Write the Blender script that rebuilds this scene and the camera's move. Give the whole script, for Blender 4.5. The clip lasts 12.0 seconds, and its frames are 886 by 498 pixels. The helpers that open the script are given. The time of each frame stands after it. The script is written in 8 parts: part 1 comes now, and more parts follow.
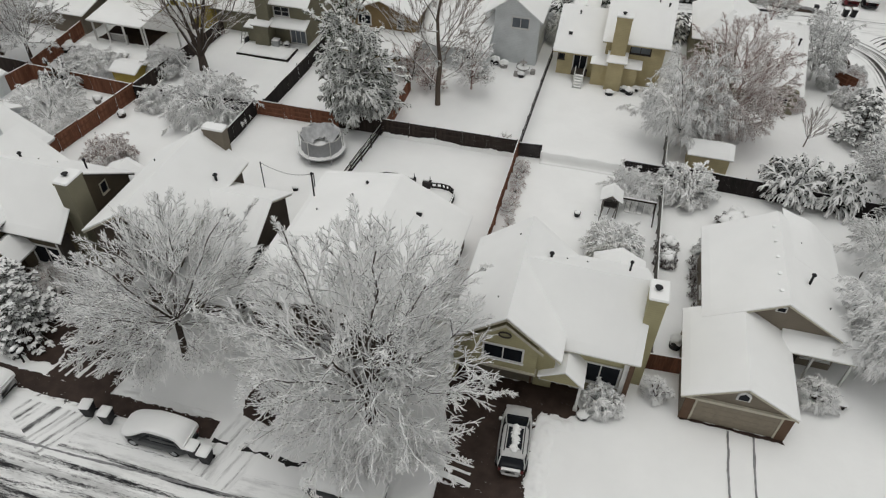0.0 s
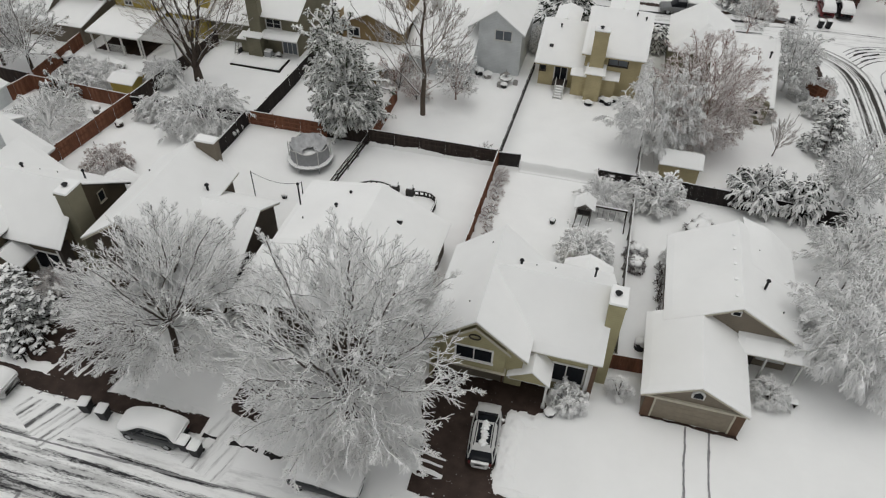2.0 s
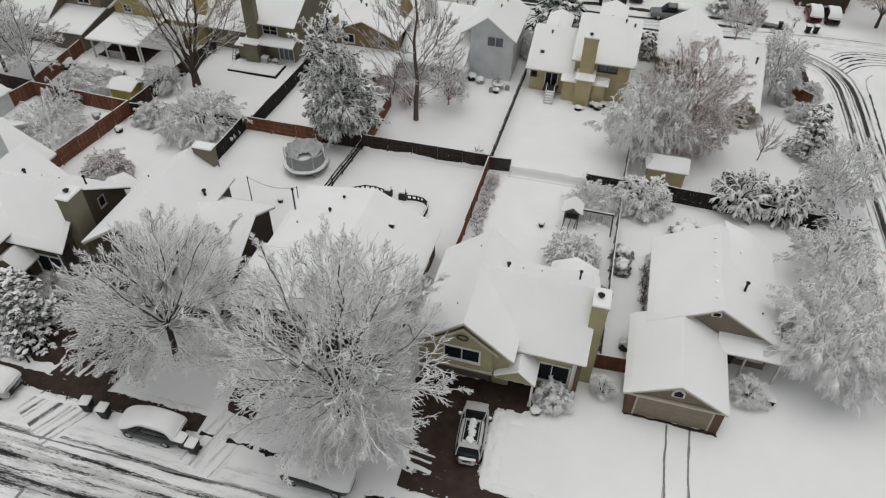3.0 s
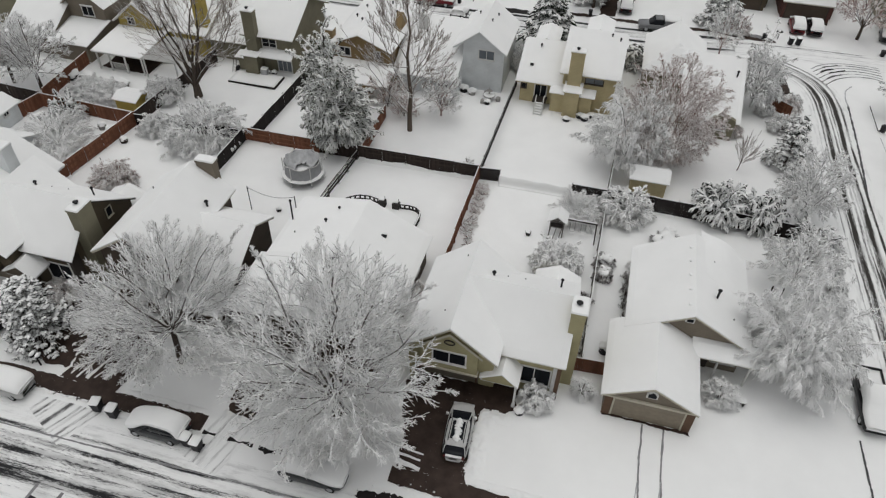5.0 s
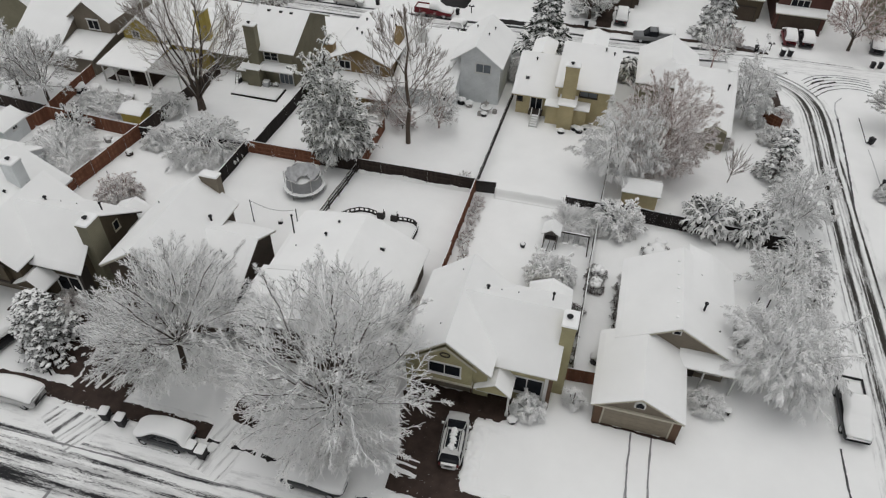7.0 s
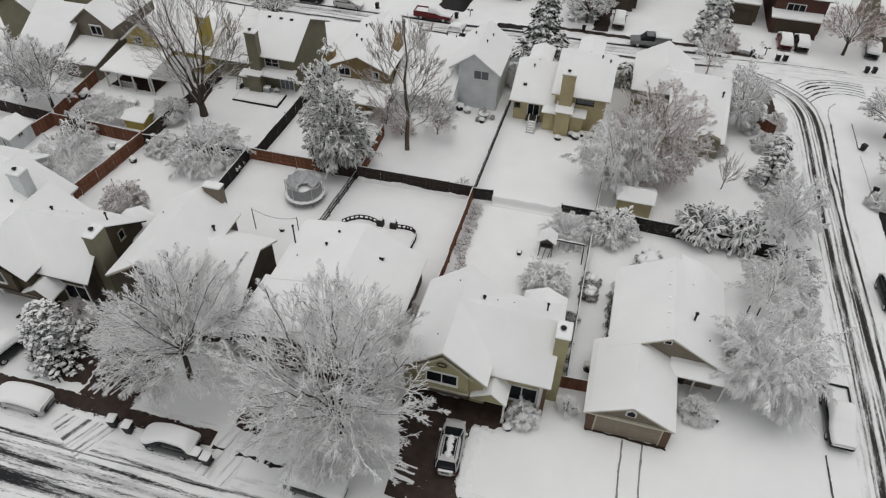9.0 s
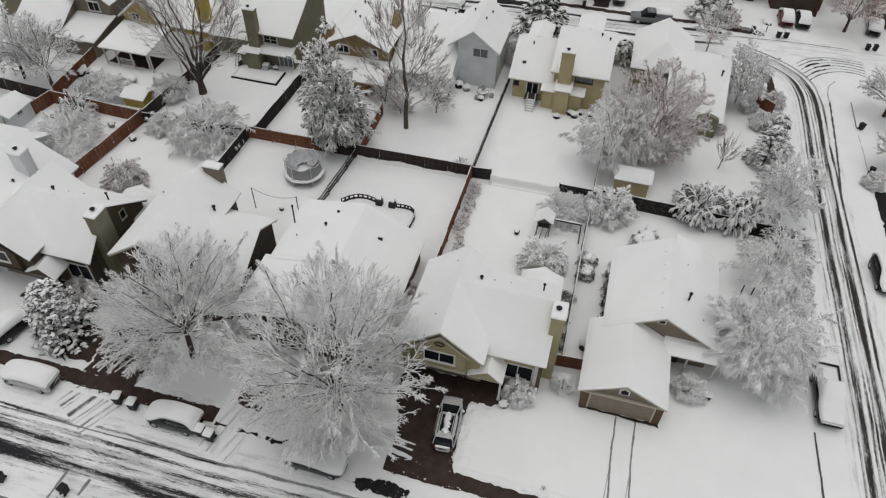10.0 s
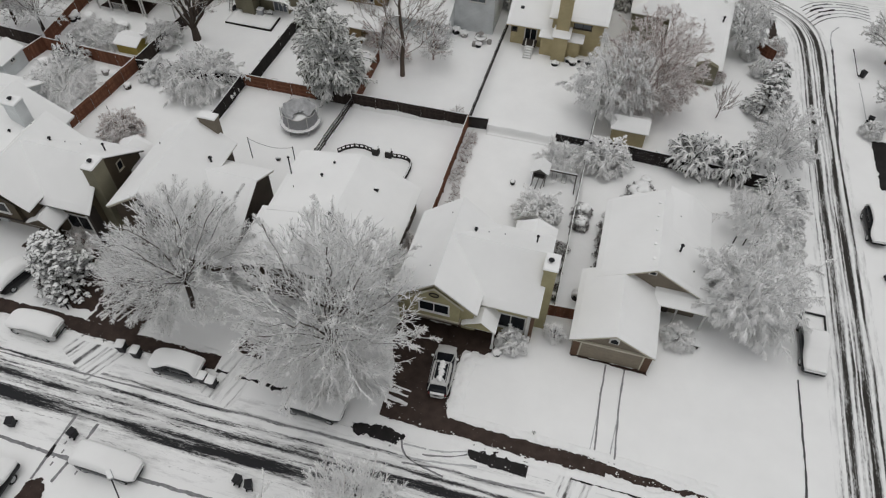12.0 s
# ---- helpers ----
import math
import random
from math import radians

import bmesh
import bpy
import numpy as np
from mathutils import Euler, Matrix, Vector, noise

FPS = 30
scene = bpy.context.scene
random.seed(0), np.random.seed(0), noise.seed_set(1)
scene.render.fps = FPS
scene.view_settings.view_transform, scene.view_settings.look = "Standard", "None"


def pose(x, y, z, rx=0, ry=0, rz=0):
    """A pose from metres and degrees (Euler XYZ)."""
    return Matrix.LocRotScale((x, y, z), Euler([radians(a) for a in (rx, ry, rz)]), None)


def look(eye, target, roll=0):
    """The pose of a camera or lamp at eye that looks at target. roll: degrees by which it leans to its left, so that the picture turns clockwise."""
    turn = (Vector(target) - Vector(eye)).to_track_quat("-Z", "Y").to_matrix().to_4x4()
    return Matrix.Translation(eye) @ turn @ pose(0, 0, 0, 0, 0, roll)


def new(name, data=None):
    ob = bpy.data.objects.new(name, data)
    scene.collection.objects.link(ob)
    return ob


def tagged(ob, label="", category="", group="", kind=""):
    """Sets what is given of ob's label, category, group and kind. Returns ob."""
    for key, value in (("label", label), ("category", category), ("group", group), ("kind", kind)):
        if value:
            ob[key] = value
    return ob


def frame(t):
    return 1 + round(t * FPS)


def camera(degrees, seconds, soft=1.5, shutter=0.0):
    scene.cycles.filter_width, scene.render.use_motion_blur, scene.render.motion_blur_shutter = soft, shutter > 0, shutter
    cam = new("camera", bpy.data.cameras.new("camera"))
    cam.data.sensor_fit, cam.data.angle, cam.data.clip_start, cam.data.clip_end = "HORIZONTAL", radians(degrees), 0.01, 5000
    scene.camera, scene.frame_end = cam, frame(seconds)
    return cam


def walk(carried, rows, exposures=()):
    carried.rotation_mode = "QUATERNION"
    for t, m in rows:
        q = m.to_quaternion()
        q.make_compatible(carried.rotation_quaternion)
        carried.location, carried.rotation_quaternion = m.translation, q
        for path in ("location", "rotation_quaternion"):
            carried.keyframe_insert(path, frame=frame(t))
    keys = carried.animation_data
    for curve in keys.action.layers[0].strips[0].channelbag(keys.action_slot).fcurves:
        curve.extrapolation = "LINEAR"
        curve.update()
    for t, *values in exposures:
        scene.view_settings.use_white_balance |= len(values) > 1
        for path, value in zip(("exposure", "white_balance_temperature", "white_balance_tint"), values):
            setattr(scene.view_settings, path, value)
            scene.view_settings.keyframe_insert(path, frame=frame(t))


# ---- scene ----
EXPOSURE = -0.36
cam = camera(65.2, 12.0, soft=1.2)
PATH = [
    (0, (-0.008, -0.154, 36.707), (-0.364, 1.267, 35.346), 1.6),
    (0.5, (0.522, -0.429, 37.245), (0.165, 0.992, 35.884), 1.6),
    (1, (0.954, -0.758, 37.856), (0.599, 0.664, 36.495), 1.7),
    (1.5, (1.486, -1.059, 38.462), (1.129, 0.361, 37.1), 1.6),
    (2, (1.913, -1.432, 39.087), (1.558, -0.012, 37.724), 1.7),
    (2.5, (2.459, -1.796, 39.694), (2.102, -0.376, 38.331), 1.5),
    (3, (2.849, -2.176, 40.342), (2.494, -0.756, 38.979), 1.6),
    (5, (3.957, -3.516, 42.9), (3.604, -2.098, 41.535), 1.7),
    (5.5, (4.229, -3.82, 43.505), (3.875, -2.403, 42.139), 1.6),
    (6, (4.416, -4.02, 44.031), (4.062, -2.603, 42.665), 1.6),
    (6.5, (4.467, -4.084, 44.527), (4.112, -2.666, 43.162), 1.6),
    (7, (4.453, -3.977, 45.048), (4.097, -2.561, 43.681), 1.6),
    (9, (4.614, -3.808, 47.243), (4.262, -2.411, 45.856), 1.6),
    (9.5, (4.665, -3.817, 47.766), (4.32, -2.443, 46.354), 1.7),
    (10, (4.819, -3.791, 48.134), (4.481, -2.447, 46.692), 1.7),
    (10.5, (4.846, -3.726, 48.448), (4.519, -2.416, 46.972), 1.8),
    (11, (4.998, -3.718, 48.652), (4.68, -2.442, 47.145), 1.8),
    (11.5, (5.194, -3.633, 48.956), (4.881, -2.388, 47.422), 1.7),
    (12, (5.259, -3.55, 49.188), (4.953, -2.327, 47.636), 1.8),
]
walk(cam, [(t, look(eye, target, roll)) for t, eye, target, roll in PATH], [(0.0, EXPOSURE + 0.02, 6600, 8), (3.0, EXPOSURE + 0.01, 6520, 9), (6.0, EXPOSURE, 6500, 9.5), (10.0, EXPOSURE - 0.03, 6500, 10), (12.0, EXPOSURE - 0.10, 6500, 10)])

# ---- sky and light: a bright overcast winter day ----
world = bpy.data.worlds.new("overcast_sky")
scene.world = world
world.use_nodes = True
_n, _l = world.node_tree.nodes, world.node_tree.links
_sky = _n.new("ShaderNodeTexSky")
_sky.sky_type, _sky.sun_disc = "NISHITA", False
_sky.sun_elevation, _sky.sun_rotation = radians(88), radians(-60)
_sky.air_density, _sky.dust_density = 1.0, 4.0
_hs = _n.new("ShaderNodeHueSaturation")
_hs.inputs["Saturation"].default_value = 0.10
_l.new(_sky.outputs[0], _hs.inputs["Color"])
_l.new(_hs.outputs[0], _n["Background"].inputs[0])
_n["Background"].inputs[1].default_value = 0.135
sun_data = bpy.data.lights.new("sun", "SUN")
sun_data.energy, sun_data.angle, sun_data.color = 0.5, radians(120), (1.0, 0.98, 0.96)
sun = new("sun", sun_data)
sun.matrix_world = look((-5, 24, 95), (0, 20, 0))


# ---- materials ----
def mat(name, rough=0.8, metal=0.0):
    m = bpy.data.materials.new(name)
    m.use_nodes = True
    b = m.node_tree.nodes["Principled BSDF"]
    b.inputs["Roughness"].default_value, b.inputs["Metallic"].default_value = rough, metal
    b.inputs["Specular IOR Level"].default_value = 0.15
    return m, m.node_tree.nodes, m.node_tree.links, b


def rgb(c):
    return (c[0], c[1], c[2], 1.0)


def noise_node(n, l, scale, detail=4.0, vec=None, rough=0.55):
    t = n.new("ShaderNodeTexNoise")
    t.inputs["Scale"].default_value, t.inputs["Detail"].default_value, t.inputs["Roughness"].default_value = scale, detail, rough
    if vec is not None:
        l.new(vec, t.inputs["Vector"])
    return t.outputs["Fac"]


def ramp(n, l, fac, stops):
    r = n.new("ShaderNodeValToRGB")
    e = r.color_ramp.elements
    while len(e) < len(stops):
        e.new(0.5)
    for el, (p, c) in zip(e, stops):
        el.position, el.color = p, rgb(c) if len(c) == 3 else c
    l.new(fac, r.inputs[0])
    return r.outputs[0]


def grey(v):
    return (v, v, v)


def mix(n, l, fac, a, b, mode="MIX"):
    x = n.new("ShaderNodeMix")
    x.data_type, x.blend_type = "RGBA", mode
    for i, v in ((0, fac), (6, a), (7, b)):
        if isinstance(v, (int, float)):
            x.inputs[i].default_value = v
        elif isinstance(v, tuple):
            x.inputs[i].default_value = rgb(v)
        else:
            l.new(v, x.inputs[i])
    return x.outputs[2]


def calc(n, l, op, a, b=None, c=None, clamp=False):
    x = n.new("ShaderNodeMath")
    x.operation, x.use_clamp = op, clamp
    for i, v in enumerate((a, b, c)):
        if v is None:
            continue
        if isinstance(v, (int, float)):
            x.inputs[i].default_value = v
        else:
            l.new(v, x.inputs[i])
    return x.outputs[0]


def bump(n, l, b, height, strength, dist):
    k = n.new("ShaderNodeBump")
    k.inputs["Strength"].default_value, k.inputs["Distance"].default_value = strength, dist
    l.new(height, k.inputs["Height"])
    l.new(k.outputs[0], b.inputs["Normal"])


def coords(n, kind="Object"):
    return n.new("ShaderNodeTexCoord").outputs[kind]


def mapped(n, l, vec, scale):
    k = n.new("ShaderNodeMapping")
    k.inputs["Scale"].default_value = scale
    l.new(vec, k.inputs["Vector"])
    return k.outputs[0]


def plain(name, c, rough=0.7, metal=0.0, vary=0.12, scale=3.0, grain=60.0, bumpy=0.15):
    """A painted or moulded surface: base colour with blotches and grain."""
    m, n, l, b = mat(name, rough, metal)
    v = coords(n)
    big = ramp(n, l, noise_node(n, l, scale, 5, v), ((0.3, grey(1 - vary)), (0.7, grey(1 + vary * 0.3))))
    fine = noise_node(n, l, grain, 3, v)
    l.new(mix(n, l, 1.0, c, big, "MULTIPLY"), b.inputs["Base Color"])
    if bumpy:
        bump(n, l, b, fine, bumpy, 0.01)
    return m


def snow_material(name, c=(0.86, 0.865, 0.855), lumps=0.6):
    m, n, l, b = mat(name, 0.75)
    v = coords(n)
    tone = ramp(n, l, noise_node(n, l, 0.35, 5, v), ((0.3, grey(0.955)), (0.7, grey(1.0))))
    l.new(mix(n, l, 1.0, c, tone, "MULTIPLY"), b.inputs["Base Color"])
    h = calc(n, l, "ADD", noise_node(n, l, 1.6, 5, v), calc(n, l, "MULTIPLY", noise_node(n, l, 14, 3, v), 0.18))
    bump(n, l, b, h, 0.35, 0.06 * lumps)
    return m


def snowed(name, under, rough=0.85, low=-0.05, high=0.35, patch=0.35, scale=6.0, vary=0.35, snow_c=(0.79, 0.795, 0.785)):
    """Bark, needles or wood that carries snow on whatever faces up."""
    m, n, l, b = mat(name, rough)
    v = coords(n)
    sep = n.new("ShaderNodeSeparateXYZ")
    l.new(n.new("ShaderNodeNewGeometry").outputs["Normal"], sep.inputs[0])
    z = calc(n, l, "ADD", sep.outputs[2], calc(n, l, "MULTIPLY", calc(n, l, "SUBTRACT", noise_node(n, l, scale, 3, v), 0.5), patch * 2))
    k = n.new("ShaderNodeMapRange")
    k.interpolation_type = "SMOOTHSTEP"
    k.inputs["From Min"].default_value, k.inputs["From Max"].default_value = low, high
    l.new(z, k.inputs["Value"])
    tone = ramp(n, l, noise_node(n, l, 9, 4, v), ((0.3, grey(1 - vary)), (0.7, grey(1 + vary))))
    dark = mix(n, l, 1.0, under, tone, "MULTIPLY")
    l.new(mix(n, l, k.outputs[0], dark, snow_c), b.inputs["Base Color"])
    return m


def siding(name, c, lap=0.18):
    """Painted lap siding with weathering."""
    m, n, l, b = mat(name, 0.7)
    v = coords(n)
    w = n.new("ShaderNodeTexWave")
    w.bands_direction, w.wave_profile = "Z", "SAW"
    w.inputs["Scale"].default_value = 0.314 / lap
    l.new(v, w.inputs["Vector"])
    tone = ramp(n, l, noise_node(n, l, 0.8, 5, v), ((0.25, grey(0.82)), (0.75, grey(1.05))))
    line = ramp(n, l, w.outputs["Fac"], ((0.0, grey(0.72)), (0.12, grey(1.0))))
    l.new(mix(n, l, 1.0, mix(n, l, 1.0, c, tone, "MULTIPLY"), line, "MULTIPLY"), b.inputs["Base Color"])
    bump(n, l, b, w.outputs["Fac"], 0.5, 0.02)
    return m


def boards_material(name, c, vary=0.4):
    m, n, l, b = mat(name, 0.8)
    v = coords(n)
    grain = noise_node(n, l, 1.0, 5, mapped(n, l, v, (18, 18, 1.2)))
    tone = ramp(n, l, grain, ((0.3, grey(1 - vary)), (0.7, grey(1 + vary * 0.6))))
    isl = n.new("ShaderNodeNewGeometry").outputs["Random Per Island"]
    per = ramp(n, l, isl, ((0.0, grey(0.7)), (1.0, grey(1.2))))
    l.new(mix(n, l, 1.0, mix(n, l, 1.0, c, tone, "MULTIPLY"), per, "MULTIPLY"), b.inputs["Base Color"])
    bump(n, l, b, grain, 0.3, 0.01)
    return m


def glass_material(name, c=(0.008, 0.009, 0.011)):
    m, n, l, b = mat(name, 0.06)
    v = coords(n)
    l.new(mix(n, l, noise_node(n, l, 0.9, 3, v), c, tuple(2.2 * x for x in c)), b.inputs["Base Color"])
    b.inputs["IOR"].default_value = 1.45
    b.inputs["Specular IOR Level"].default_value = 0.12
    return m


def wet_pavement(name, c, specks=0.5):
    m, n, l, b = mat(name, 0.55)
    v = coords(n)
    tone = ramp(n, l, noise_node(n, l, 1.1, 6, v), ((0.3, grey(0.6)), (0.7, grey(1.25))))
    spots = ramp(n, l, noise_node(n, l, 5.0, 6, v, 0.7), ((0.66, grey(0.0)), (0.72, grey(specks))))
    l.new(mix(n, l, spots, mix(n, l, 1.0, c, tone, "MULTIPLY"), (0.72, 0.73, 0.74)), b.inputs["Base Color"])
    bump(n, l, b, noise_node(n, l, 60, 4, v), 0.3, 0.01)
    return m


def street_material(name, bands, along=0.16, across=2.6, gain=1.0, contrast=1.75, wander=1.3, asphalt=(0.018, 0.018, 0.020)):
    """Snow ploughed and driven into slush: wheel bands of wet asphalt along the street (uv in metres, v runs across)."""
    m, n, l, b = mat(name, 0.55)
    uv = n.new("ShaderNodeUVMap").outputs[0]
    sep = n.new("ShaderNodeSeparateXYZ")
    l.new(uv, sep.inputs[0])
    wob = calc(n, l, "MULTIPLY", calc(n, l, "SUBTRACT", noise_node(n, l, 1.0, 3, mapped(n, l, uv, (0.09, 0.3, 1))), 0.5), wander)
    vv = calc(n, l, "ADD", sep.outputs[1], wob)
    streak = noise_node(n, l, 1.0, 9, mapped(n, l, uv, (along, across, 1)), 0.68)
    lump = noise_node(n, l, 1.0, 8, mapped(n, l, uv, (2.4, 11.0, 1)), 0.78)
    field = None
    for centre, half, amount in bands:
        d = calc(n, l, "ABSOLUTE", calc(n, l, "SUBTRACT", vv, centre))
        k = n.new("ShaderNodeMapRange")
        k.interpolation_type = "SMOOTHSTEP"
        for key, val in (("From Min", half), ("From Max", half * 0.1), ("To Min", 0.0), ("To Max", amount)):
            k.inputs[key].default_value = val
        l.new(d, k.inputs["Value"])
        field = k.outputs[0] if field is None else calc(n, l, "MAXIMUM", field, k.outputs[0])
    s = calc(n, l, "ADD", calc(n, l, "MULTIPLY", streak, 0.56), calc(n, l, "MULTIPLY", lump, 0.44))
    fade = ramp(n, l, noise_node(n, l, 1.0, 4, mapped(n, l, uv, (0.11, 0.9, 1)), 0.6), ((0.36, grey(0.35)), (0.62, grey(1.15))))
    s = calc(n, l, "ADD", calc(n, l, "MULTIPLY", calc(n, l, "SUBTRACT", s, 0.5), contrast), 0.5)
    f = calc(n, l, "ADD", s, calc(n, l, "MULTIPLY", calc(n, l, "MULTIPLY", field, fade), gain))
    bare = ramp(n, l, f, ((0.58, grey(0.0)), (0.63, grey(0.10)), (0.67, grey(0.30)), (0.72, grey(0.75)), (0.78, grey(1.0))))
    wet = ramp(n, l, lump, ((0.3, grey(0.8)), (0.7, grey(1.3))))
    dirty = ramp(n, l, calc(n, l, "ADD", calc(n, l, "MULTIPLY", noise_node(n, l, 1.0, 7, mapped(n, l, uv, (0.35, 1.7, 1)), 0.7), 0.8), calc(n, l, "MULTIPLY", field, 0.6)), ((0.40, grey(1.0)), (0.62, grey(0.62))))
    l.new(mix(n, l, bare, mix(n, l, 1.0, (0.835, 0.84, 0.83), dirty, "MULTIPLY"), mix(n, l, 1.0, asphalt, wet, "MULTIPLY")), b.inputs["Base Color"])
    bump(n, l, b, s, 0.5, 0.05)
    return m


SNOW = snow_material("snow")
ROOF_SNOW = snow_material("roof_snow", (0.86, 0.865, 0.855), 0.35)
TWIG = snowed("snowy_twigs", (0.040, 0.032, 0.027), low=-0.40, high=0.02, patch=0.35, scale=0.8, snow_c=(0.96, 0.96, 0.95))
TWIG_BROWN = snowed("snowy_russet_twigs", (0.27, 0.152, 0.124), low=-0.20, high=0.46, patch=0.5, scale=1.0, snow_c=(0.90, 0.885, 0.87))
TWIG_DARK = snowed("dark_red_twigs", (0.045, 0.022, 0.020), low=0.40, high=0.85, patch=0.4, scale=1.5)
TWIG_RED = snowed("dry_red_twigs", (0.26, 0.14, 0.115), low=0.10, high=0.80, patch=0.5, scale=1.5)
TWIG_BARE = snowed("bare_twigs", (0.20, 0.155, 0.125), low=-0.05, high=0.6, patch=0.45, scale=2.0)
TWIG_HEAVY = snowed("heavy_snow_twigs", (0.050, 0.042, 0.036), low=-0.62, high=-0.15, patch=0.35, scale=1.6, snow_c=(0.96, 0.96, 0.95))
BARK = snowed("bark", (0.072, 0.057, 0.047), low=0.28, high=0.65, patch=0.35, scale=3.5)
BARE_BARK = snowed("brown_bark", (0.115, 0.090, 0.072), low=0.15, high=0.55, patch=0.45, scale=2.0)
NEEDLES = snowed("snowy_needles", (0.022, 0.030, 0.021), low=0.0, high=0.30, patch=0.30, scale=3.0, snow_c=(0.87, 0.87, 0.86))
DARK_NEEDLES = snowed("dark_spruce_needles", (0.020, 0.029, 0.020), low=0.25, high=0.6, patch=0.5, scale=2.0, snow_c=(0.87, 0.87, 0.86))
LADEN_NEEDLES = snowed("laden_needles", (0.022, 0.030, 0.021), low=-0.18, high=0.15, patch=0.35, scale=2.0, snow_c=(0.90, 0.90, 0.89))
PINE_NEEDLES = snowed("pine_needles", (0.058, 0.070, 0.040), low=-0.05, high=0.30, patch=0.6, scale=1.1, snow_c=(0.88, 0.88, 0.86))
FENCE_DARK = boards_material("weathered_dark_boards", (0.047, 0.036, 0.031))
FENCE_RED = boards_material("red_cedar_boards", (0.20, 0.088, 0.053))
FENCE_BLACK = boards_material("wet_black_boards", (0.026, 0.022, 0.021))
FENCE_GREY = boards_material("grey_boards", (0.20, 0.19, 0.175))
CREAM = siding("cream_yellow_siding", (0.40, 0.365, 0.215))
OLIVE = siding("olive_brown_siding", (0.095, 0.076, 0.051))
TAUPE = siding("taupe_siding", (0.215, 0.185, 0.145))
BROWN = siding("dark_brown_siding", (0.085, 0.066, 0.050))
GREYBLUE = siding("blue_grey_siding", (0.69, 0.715, 0.72))
KHAKI = siding("khaki_siding", (0.48, 0.41, 0.24))
TAN = siding("tan_siding", (0.26, 0.185, 0.095))
MUSTARD = siding("mustard_siding", (0.42, 0.33, 0.09))
SAGE = siding("grey_green_siding", (0.215, 0.20, 0.14))
MAROON = siding("dark_red_brick_siding", (0.11, 0.055, 0.045))
TRIM = plain("cream_trim", (0.50, 0.47, 0.38), 0.6)
TRIM_WHITE = plain("white_trim", (0.66, 0.66, 0.64), 0.55)
TRIM_DARK = plain("dark_trim", (0.05, 0.042, 0.036), 0.6)
TRIM_RUST = plain("rusty_brown_trim", (0.125, 0.078, 0.052), 0.7)
GARAGE_DOOR = plain("garage_door_paint", (0.18, 0.155, 0.12), 0.6)
GARAGE_BEIGE = plain("beige_garage_door_paint", (0.25, 0.215, 0.165), 0.6)
GLASS = glass_material("dark_glass")
GLASS_LIGHT = glass_material("pale_glass", (0.09, 0.10, 0.11))
METAL_DARK = plain("dark_metal", (0.03, 0.03, 0.032), 0.45, 0.6)
METAL = plain("galvanised_metal", (0.42, 0.43, 0.44), 0.4, 0.8)
RUBBER = plain("tyre_rubber", (0.018, 0.018, 0.018), 0.85)
PLASTIC_BLACK = plain("black_plastic", (0.022, 0.022, 0.024), 0.5)
PLASTIC_WHITE = plain("white_plastic", (0.62, 0.62, 0.60), 0.5)
NET = plain("grey_netting", (0.34, 0.345, 0.35), 0.9)
CONCRETE = plain("concrete", (0.30, 0.29, 0.275), 0.85)
BRICK_DARK = plain("dark_block", (0.05, 0.047, 0.045), 0.85, vary=0.3)
WET_BROWN = wet_pavement("wet_concrete", (0.046, 0.031, 0.025), 0.6)
WET_BLACK = wet_pavement("wet_asphalt", (0.017, 0.015, 0.015), 0.4)
SLUSH = plain("grey_slush", (0.27, 0.27, 0.275), 0.5, vary=0.4, scale=2.0)
DARK_SLUSH = wet_pavement("dark_slush", (0.085, 0.085, 0.088), 0.7)
LIGHT_SLUSH = plain("pale_slush", (0.52, 0.525, 0.53), 0.6, vary=0.3, scale=2.0)


# ---- building helpers ----
def link_mesh(name, verts, faces, material, parent=None, label="", smooth=False):
    me = bpy.data.meshes.new(name)
    me.from_pydata([tuple(v) for v in verts], [], faces)
    me.update()
    if smooth:
        me.shade_smooth()
    me.materials.append(material)
    ob = new(name, me)
    if parent is not None:
        ob.parent = parent
        ob.matrix_parent_inverse = Matrix.Translation(-parent.location) if parent.parent is None else Matrix.Identity(4)
    if label:
        ob["label"] = label
    return ob


def thing(name, at, label, category, group="", kind=""):
    ob = new(name)
    ob.location, ob.empty_display_size = at, 0.3
    return tagged(ob, label, category, group, kind)


